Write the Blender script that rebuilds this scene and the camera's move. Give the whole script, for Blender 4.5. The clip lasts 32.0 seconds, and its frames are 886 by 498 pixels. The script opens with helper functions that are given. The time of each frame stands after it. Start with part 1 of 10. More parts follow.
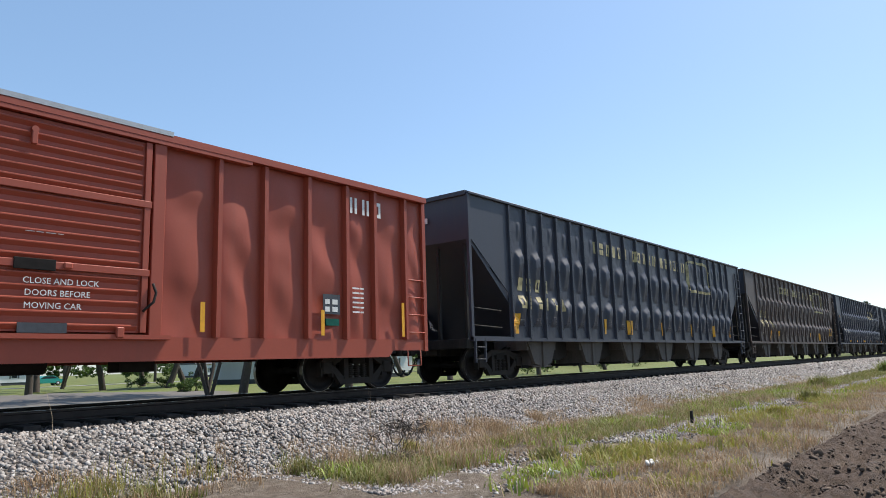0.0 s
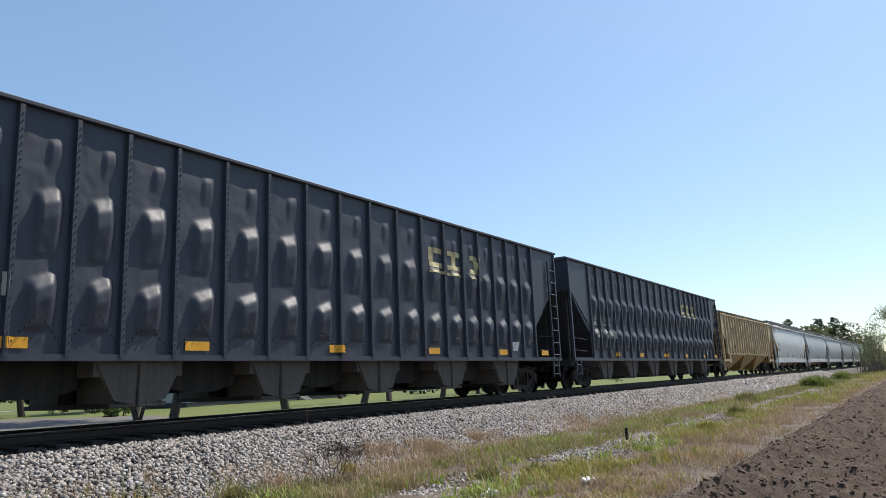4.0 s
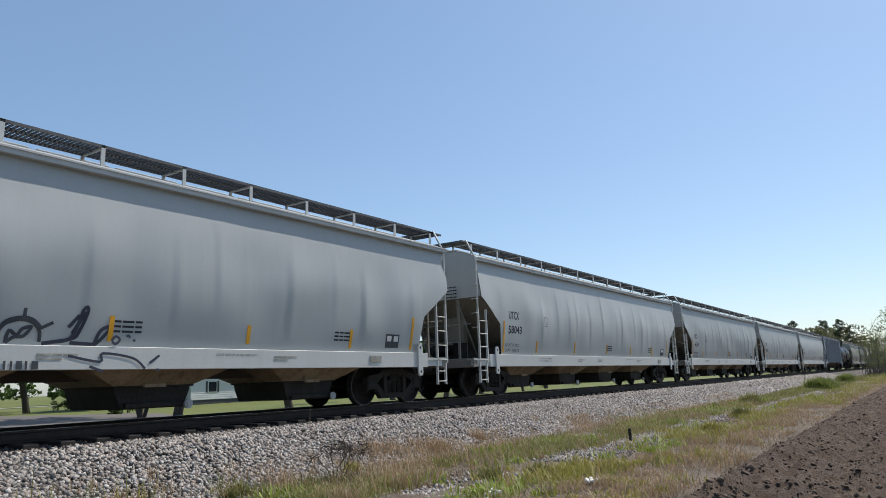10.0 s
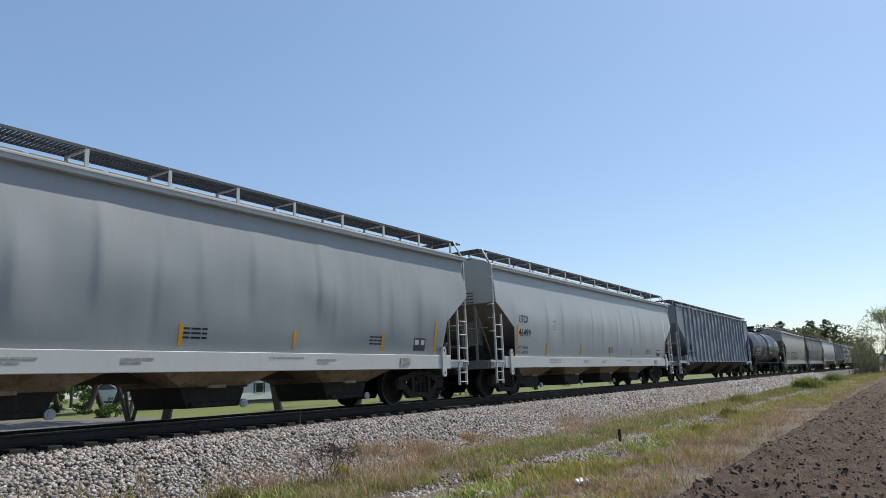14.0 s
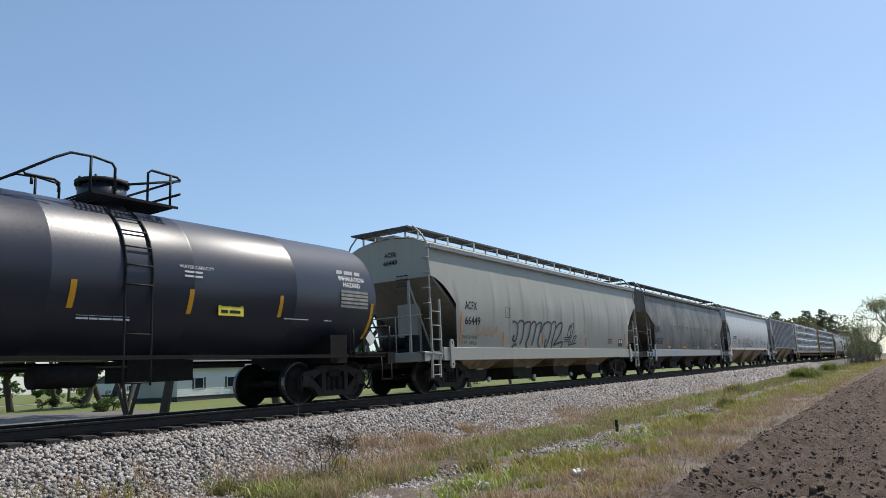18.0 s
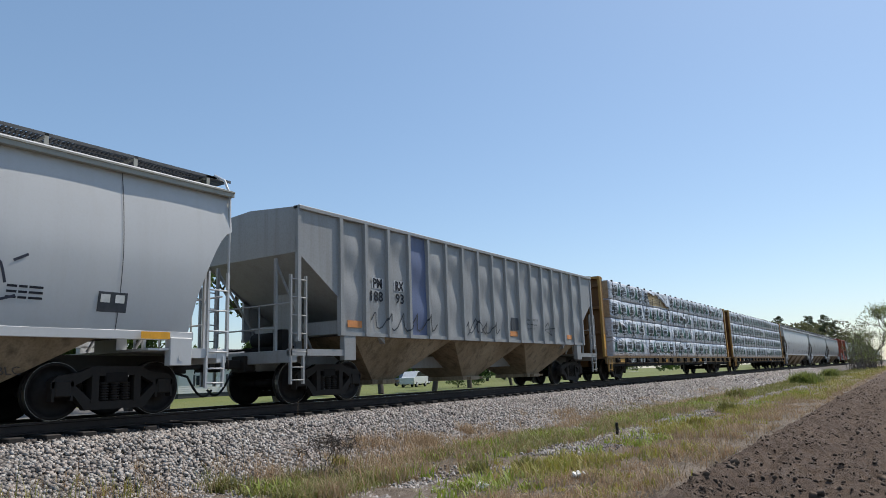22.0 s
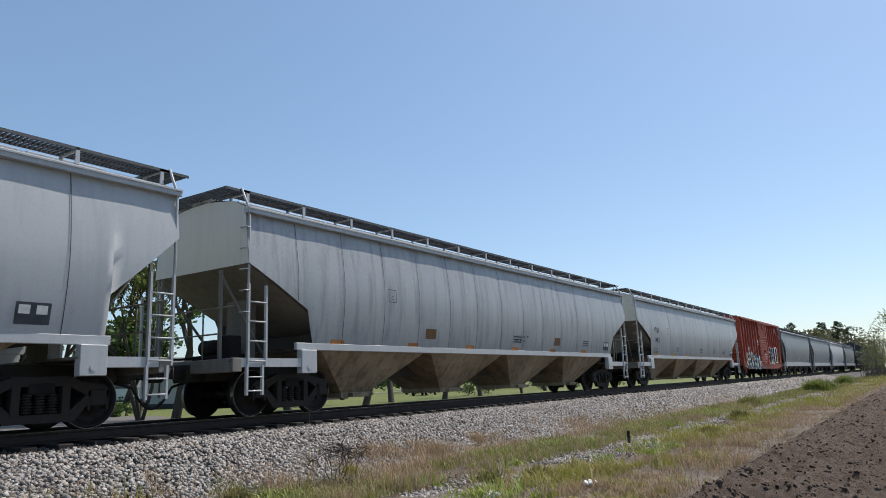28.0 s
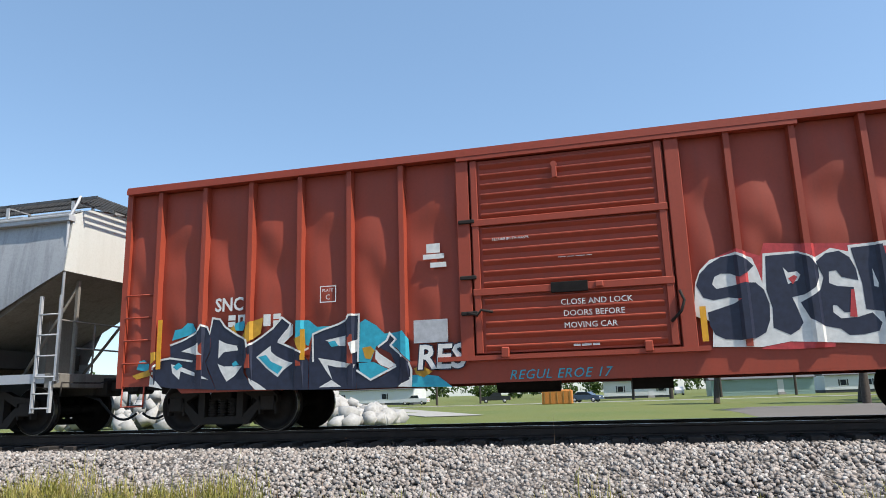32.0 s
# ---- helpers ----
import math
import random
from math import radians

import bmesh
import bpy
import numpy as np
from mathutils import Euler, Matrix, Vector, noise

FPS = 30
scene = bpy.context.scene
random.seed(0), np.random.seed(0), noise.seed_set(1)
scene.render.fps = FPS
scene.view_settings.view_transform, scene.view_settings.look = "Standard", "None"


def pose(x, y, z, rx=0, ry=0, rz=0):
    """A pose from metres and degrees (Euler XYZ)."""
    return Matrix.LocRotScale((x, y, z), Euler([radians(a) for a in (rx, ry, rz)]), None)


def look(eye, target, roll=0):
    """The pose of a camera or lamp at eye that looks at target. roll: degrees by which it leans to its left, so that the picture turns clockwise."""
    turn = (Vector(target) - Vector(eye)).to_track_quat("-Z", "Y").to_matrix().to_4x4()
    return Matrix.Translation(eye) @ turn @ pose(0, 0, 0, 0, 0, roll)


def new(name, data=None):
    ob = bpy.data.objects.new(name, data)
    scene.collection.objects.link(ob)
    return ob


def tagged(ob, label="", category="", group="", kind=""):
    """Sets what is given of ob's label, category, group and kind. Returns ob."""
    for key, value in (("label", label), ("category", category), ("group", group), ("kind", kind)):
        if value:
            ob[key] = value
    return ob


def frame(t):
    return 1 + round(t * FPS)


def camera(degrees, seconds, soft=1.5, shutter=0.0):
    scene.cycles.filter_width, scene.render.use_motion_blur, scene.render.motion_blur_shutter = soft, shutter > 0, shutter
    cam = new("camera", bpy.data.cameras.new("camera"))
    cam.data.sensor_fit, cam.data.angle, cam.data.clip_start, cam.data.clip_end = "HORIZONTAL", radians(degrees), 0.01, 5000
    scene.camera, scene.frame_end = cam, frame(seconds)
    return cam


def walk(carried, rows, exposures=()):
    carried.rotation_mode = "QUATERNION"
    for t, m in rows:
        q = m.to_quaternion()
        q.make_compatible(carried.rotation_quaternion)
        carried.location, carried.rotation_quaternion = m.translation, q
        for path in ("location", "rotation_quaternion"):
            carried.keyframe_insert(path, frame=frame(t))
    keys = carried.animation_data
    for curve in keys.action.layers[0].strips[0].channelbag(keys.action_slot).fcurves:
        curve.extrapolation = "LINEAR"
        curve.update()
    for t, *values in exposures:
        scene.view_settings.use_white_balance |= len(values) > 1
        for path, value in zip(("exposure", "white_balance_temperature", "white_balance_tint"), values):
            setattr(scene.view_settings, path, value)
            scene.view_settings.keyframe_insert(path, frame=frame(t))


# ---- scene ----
cam = camera(65.0, 32.0, soft=0.9)
PATH = [
    (0.0, pose(0, 0, 0.5, 99.36, 1.79, -50.79)),
    (0.5, pose(0, 0, 0.5, 100.47, 1.92, -53.98)),
    (1.0, pose(0, 0, 0.5, 100.90, 1.84, -56.53)),
    (1.5, pose(0, 0, 0.5, 100.67, 2.49, -56.67)),
    (2.0, pose(0, 0, 0.5, 100.68, 2.45, -55.82)),
    (2.5, pose(0, 0, 0.5, 100.71, 2.14, -55.57)),
    (3.0, pose(0, 0, 0.5, 100.58, 2.19, -55.45)),
    (3.5, pose(0, 0, 0.5, 100.75, 2.37, -55.54)),
    (5.5, pose(0, 0, 0.5, 100.76, 2.47, -56.07)),
    (6.0, pose(0, 0, 0.5, 100.76, 2.25, -55.74)),
    (6.5, pose(0, 0, 0.5, 100.63, 2.13, -55.54)),
    (7.0, pose(0, 0, 0.5, 100.70, 2.37, -55.26)),
    (7.5, pose(0, 0, 0.5, 100.79, 2.25, -55.23)),
    (8.0, pose(0, 0, 0.5, 100.97, 2.24, -55.09)),
    (8.5, pose(0, 0, 0.5, 101.07, 2.21, -55.07)),
    (9.0, pose(0, 0, 0.5, 101.05, 2.28, -55.16)),
    (9.5, pose(0, 0, 0.5, 100.85, 2.28, -55.25)),
    (10.0, pose(0, 0, 0.5, 100.76, 2.09, -55.43)),
    (10.5, pose(0, 0, 0.5, 100.87, 2.06, -55.72)),
    (11.0, pose(0, 0, 0.5, 100.89, 1.89, -55.67)),
    (11.5, pose(0, 0, 0.5, 100.86, 1.79, -55.78)),
    (12.0, pose(0, 0, 0.5, 100.88, 1.97, -55.78)),
    (12.5, pose(0, 0, 0.5, 101.02, 2.27, -55.95)),
    (13.0, pose(0, 0, 0.5, 101.09, 2.11, -55.99)),
    (13.5, pose(0, 0, 0.5, 101.00, 2.23, -56.02)),
    (14.0, pose(0, 0, 0.5, 100.87, 2.41, -56.23)),
    (14.5, pose(0, 0, 0.5, 100.41, 1.94, -56.23)),
    (15.0, pose(0, 0, 0.5, 99.91, 1.84, -55.82)),
    (15.5, pose(0, 0, 0.5, 99.83, 2.06, -55.53)),
    (17.5, pose(0, 0, 0.5, 100.35, 2.64, -56.43)),
    (18.0, pose(0, 0, 0.5, 100.21, 2.73, -56.43)),
    (18.5, pose(0, 0, 0.5, 100.35, 2.48, -56.21)),
    (19.0, pose(0, 0, 0.5, 100.66, 2.54, -56.41)),
    (19.5, pose(0, 0, 0.5, 100.78, 2.38, -56.41)),
    (20.0, pose(0, 0, 0.5, 100.85, 2.26, -56.49)),
    (20.5, pose(0, 0, 0.5, 100.87, 2.28, -56.44)),
    (21.0, pose(0, 0, 0.5, 100.55, 2.18, -56.27)),
    (21.5, pose(0, 0, 0.5, 100.37, 2.06, -56.35)),
    (22.0, pose(0, 0, 0.5, 100.26, 1.99, -56.37)),
    (22.5, pose(0, 0, 0.5, 100.22, 2.19, -56.25)),
    (23.0, pose(0, 0, 0.5, 100.44, 2.46, -55.92)),
    (23.5, pose(0, 0, 0.5, 100.55, 2.26, -55.84)),
    (24.0, pose(0, 0, 0.5, 100.43, 2.46, -55.78)),
    (24.5, pose(0, 0, 0.5, 100.23, 2.69, -55.98)),
    (25.0, pose(0, 0, 0.5, 100.15, 2.55, -55.87)),
    (25.5, pose(0, 0, 0.5, 100.13, 2.39, -55.87)),
    (26.0, pose(0, 0, 0.5, 100.28, 2.42, -55.89)),
    (26.5, pose(0, 0, 0.5, 99.99, 2.15, -55.84)),
    (28.5, pose(0, 0, 0.5, 101.21, 2.13, -55.39)),
    (29.0, pose(0, 0, 0.5, 101.26, 2.03, -55.20)),
    (29.5, pose(0, 0, 0.5, 101.20, 2.02, -54.98)),
    (30.0, pose(0, 0, 0.5, 101.27, 2.03, -54.94)),
    (30.5, pose(0, 0, 0.5, 101.17, 1.88, -54.33)),
    (31.0, pose(0, 0, 0.5, 101.37, 1.44, -43.77)),
    (31.3, pose(0, 0, 0.5, 101.74, 1.86, -31.09)),
    (31.6, pose(0, 0, 0.5, 101.73, 2.28, -13.87)),
    (32.0, pose(0, 0, 0.5, 101.96, 1.71, 14.49)),
]
EXPOSURES = [(0, .35), (.5, .3), (1, .25), (5, .22), (6.5, .1), (8, 0), (17, 0), (17.8, .08), (19, 0), (24, -.05), (30, 0), (31, .1), (32, .45)]
walk(cam, PATH, EXPOSURES)

# ---------- world, sun, exposure ----------
SUN_DIR = Vector((0.54, -0.165, 0.83)).normalized()
world = bpy.data.worlds.new("sky")
scene.world = world
world.use_nodes = True
wn = world.node_tree.nodes
sky = wn.new("ShaderNodeTexSky")
sky.sky_type, sky.sun_disc = "NISHITA", False
sky.sun_elevation, sky.sun_rotation = radians(56), radians(104)
sky.air_density, sky.dust_density, sky.ozone_density = 1.0, 0.62, 2.3
wn["Background"].inputs[1].default_value = 0.138
veil = wn.new("ShaderNodeMix")          # thin even haze over the clear sky
veil.data_type = "RGBA"
veil.inputs[0].default_value = 0.22
veil.inputs[7].default_value = (2.25, 4.0, 6.0, 1)
world.node_tree.links.new(sky.outputs[0], veil.inputs[6])
world.node_tree.links.new(veil.outputs[2], wn["Background"].inputs[0])
sun_data = bpy.data.lights.new("sun", "SUN")
sun_data.energy, sun_data.angle, sun_data.color = 5.0, radians(0.53), (1.0, 0.94, 0.85)
sun = new("sun", sun_data)
sun.matrix_world = look(SUN_DIR * 50, (0, 0, 0))

# ---------- materials ----------
def nodes_of(name):
    m = bpy.data.materials.new(name)
    m.use_nodes = True
    nt = m.node_tree
    return m, nt, nt.nodes["Principled BSDF"]


def add(nt, kind, **values):
    n = nt.nodes.new(kind)
    for k, v in values.items():
        if k == "operation":
            n.operation = v
        elif k == "data_type":
            n.data_type = v
        elif k == "blend_type":
            n.blend_type = v
        else:
            n.inputs[k].default_value = v
    return n


def coords(nt, scale=(1, 1, 1), shift=True):
    """Object space in metres, moved by a chance amount for every object."""
    tc = nt.nodes.new("ShaderNodeTexCoord")
    mp = nt.nodes.new("ShaderNodeMapping")
    mp.inputs["Scale"].default_value = scale
    nt.links.new(tc.outputs["Object"], mp.inputs["Vector"])
    if shift:
        oi = nt.nodes.new("ShaderNodeObjectInfo")
        mu = add(nt, "ShaderNodeMath", operation="MULTIPLY")
        mu.inputs[1].default_value = 37.0
        nt.links.new(oi.outputs["Random"], mu.inputs[0])
        nt.links.new(mu.outputs[0], mp.inputs["Location"])
    return mp.outputs[0]


def noise_tex(nt, vec, scale, detail=4.0, rough=0.6):
    n = add(nt, "ShaderNodeTexNoise", Scale=scale, Detail=detail, Roughness=rough)
    nt.links.new(vec, n.inputs["Vector"])
    return n.outputs["Fac"]


def ramp(nt, fac, lo, hi):
    r = nt.nodes.new("ShaderNodeMapRange")
    r.inputs["From Min"].default_value, r.inputs["From Max"].default_value = lo, hi
    nt.links.new(fac, r.inputs["Value"])
    return r.outputs[0]


def times(nt, a, b):
    m = add(nt, "ShaderNodeMath", operation="MULTIPLY")
    nt.links.new(a, m.inputs[0])
    if isinstance(b, (int, float)):
        m.inputs[1].default_value = b
    else:
        nt.links.new(b, m.inputs[1])
    return m.outputs[0]


def mix(nt, fac, a, b):
    m = add(nt, "ShaderNodeMix", data_type="RGBA")
    for sock, v in ((m.inputs["Factor"], fac), (m.inputs["A"], a), (m.inputs["B"], b)):
        if isinstance(v, (tuple, list)):
            sock.default_value = (*v, 1) if len(v) == 3 else v
        elif isinstance(v, (int, float)):
            sock.default_value = v
        else:
            nt.links.new(v, sock)
    for o in m.outputs:
        if o.type == "RGBA":
            return o


def bump(nt, bsdf, height, strength, distance=0.01):
    b = add(nt, "ShaderNodeBump", Strength=strength, Distance=distance)
    nt.links.new(height, b.inputs["Height"])
    nt.links.new(b.outputs[0], bsdf.inputs["Normal"])


def paint(name, col, rough=0.5, dirt=(0.10, 0.075, 0.05), amount=0.35, streaks=0.5, metal=0.0, fade=0.12, spots=0.0, rust=(0.22, 0.08, 0.03), light=None):
    """Weathered paint on steel: broad fading, streaks that run down, fine grime, chips of rust."""
    m, nt, b = nodes_of(name)
    v = coords(nt)
    vs = coords(nt, (5.0, 5.0, 0.28))
    broad = ramp(nt, noise_tex(nt, v, 0.7, 5), 0.35, 0.7)
    fine = noise_tex(nt, v, 22, 6, 0.7)
    run = ramp(nt, noise_tex(nt, vs, 1.0, 5, 0.65), 0.48, 0.78)
    c = mix(nt, times(nt, broad, fade), col, light or tuple(min(1, x * 1.25 + 0.03) for x in col))
    c = mix(nt, times(nt, run, streaks), c, dirt)
    c = mix(nt, times(nt, ramp(nt, fine, 0.45, 0.8), amount), c, dirt)
    if spots > 0:
        sp = ramp(nt, noise_tex(nt, coords(nt, (1, 1, 0.5)), 3.1, 7, 0.72), 0.66, 0.74)
        c = mix(nt, times(nt, sp, spots), c, rust)
    nt.links.new(c, b.inputs["Base Color"])
    nt.links.new(ramp(nt, fine, -0.6 + rough - 0.2, 1.6 - (1 - rough)), b.inputs["Roughness"])
    r = nt.nodes.new("ShaderNodeMapRange")
    r.inputs["To Min"].default_value, r.inputs["To Max"].default_value = max(0.05, rough - 0.12), min(1, rough + 0.2)
    nt.links.new(fine, r.inputs["Value"])
    nt.links.new(r.outputs[0], b.inputs["Roughness"])
    b.inputs["Metallic"].default_value = metal
    bump(nt, b, fine, 0.12, 0.006)
    return m


def plain(name, col, rough=0.6, metal=0.0, var=0.2, scale=9.0):
    m, nt, b = nodes_of(name)
    f = ramp(nt, noise_tex(nt, coords(nt), scale, 5), 0.3, 0.75)
    c = mix(nt, f, tuple(x * (1 - var) for x in col), tuple(min(1, x * (1 + var)) for x in col))
    nt.links.new(c, b.inputs["Base Color"])
    b.inputs["Roughness"].default_value, b.inputs["Metallic"].default_value = rough, metal
    return m


def pieces(name, cols, rough=0.85, scale=8.0, bumps=0.3, translucent=0.0):
    """Colours that differ from island to island of one mesh."""
    m, nt, b = nodes_of(name)
    g = nt.nodes.new("ShaderNodeNewGeometry")
    cr = nt.nodes.new("ShaderNodeValToRGB")
    el = cr.color_ramp.elements
    while len(el) < len(cols):
        el.new(0.5)
    for i, c in enumerate(cols):
        el[i].position, el[i].color = i / max(1, len(cols) - 1), (*c, 1)
    nt.links.new(g.outputs["Random Per Island"], cr.inputs[0])
    f = noise_tex(nt, coords(nt, shift=False), scale, 4)
    c = mix(nt, times(nt, ramp(nt, f, 0.35, 0.75), 0.35), cr.outputs[0], tuple(x * 0.55 for x in cols[0]))
    nt.links.new(c, b.inputs["Base Color"])
    b.inputs["Roughness"].default_value = rough
    if translucent:
        tr = nt.nodes.new("ShaderNodeBsdfTranslucent")
        ms = nt.nodes.new("ShaderNodeMixShader")
        ms.inputs[0].default_value = translucent
        nt.links.new(c, tr.inputs[0])
        nt.links.new(b.outputs[0], ms.inputs[1])
        nt.links.new(tr.outputs[0], ms.inputs[2])
        nt.links.new(ms.outputs[0], nt.nodes["Material Output"].inputs[0])
    elif bumps:
        bump(nt, b, f, bumps, 0.01)
    return m


def stained(name, col, patches, rust=(0.21, 0.085, 0.026)):
    """Grey paint with rust stains of their own shape: patches of (x, z, half width, half height, depth)."""
    m = paint(name, col, 0.42, (0.29, 0.27, 0.23), 0.14, 0.12, spots=0.15, rust=(0.42, 0.24, 0.06))
    nt, b = m.node_tree, m.node_tree.nodes["Principled BSDF"]
    base = b.inputs["Base Color"].links[0].from_socket
    tc = nt.nodes.new("ShaderNodeTexCoord")
    xyz = nt.nodes.new("ShaderNodeSeparateXYZ")
    nt.links.new(tc.outputs["Object"], xyz.inputs[0])
    ragged = noise_tex(nt, coords(nt, (1, 1, .6), False), 3.5, 7, 0.7)
    for x, z, w, h, d in patches:
        r2 = None
        for out, mid, half in (("X", x, w), ("Z", z, h)):
            s = add(nt, "ShaderNodeMath", operation="SUBTRACT")
            s.inputs[1].default_value = mid
            nt.links.new(xyz.outputs[out], s.inputs[0])
            k = times(nt, s.outputs[0], 1 / half)
            k = times(nt, k, k)
            if r2 is None:
                r2 = k
            else:
                ad = add(nt, "ShaderNodeMath", operation="ADD")
                nt.links.new(r2, ad.inputs[0])
                nt.links.new(k, ad.inputs[1])
                r2 = ad.outputs[0]
        near = ramp(nt, r2, 1.6, 0.0)
        base = mix(nt, times(nt, times(nt, near, ramp(nt, ragged, 0.3, 0.6)), d), base, rust)
    nt.links.new(base, b.inputs["Base Color"])
    return m


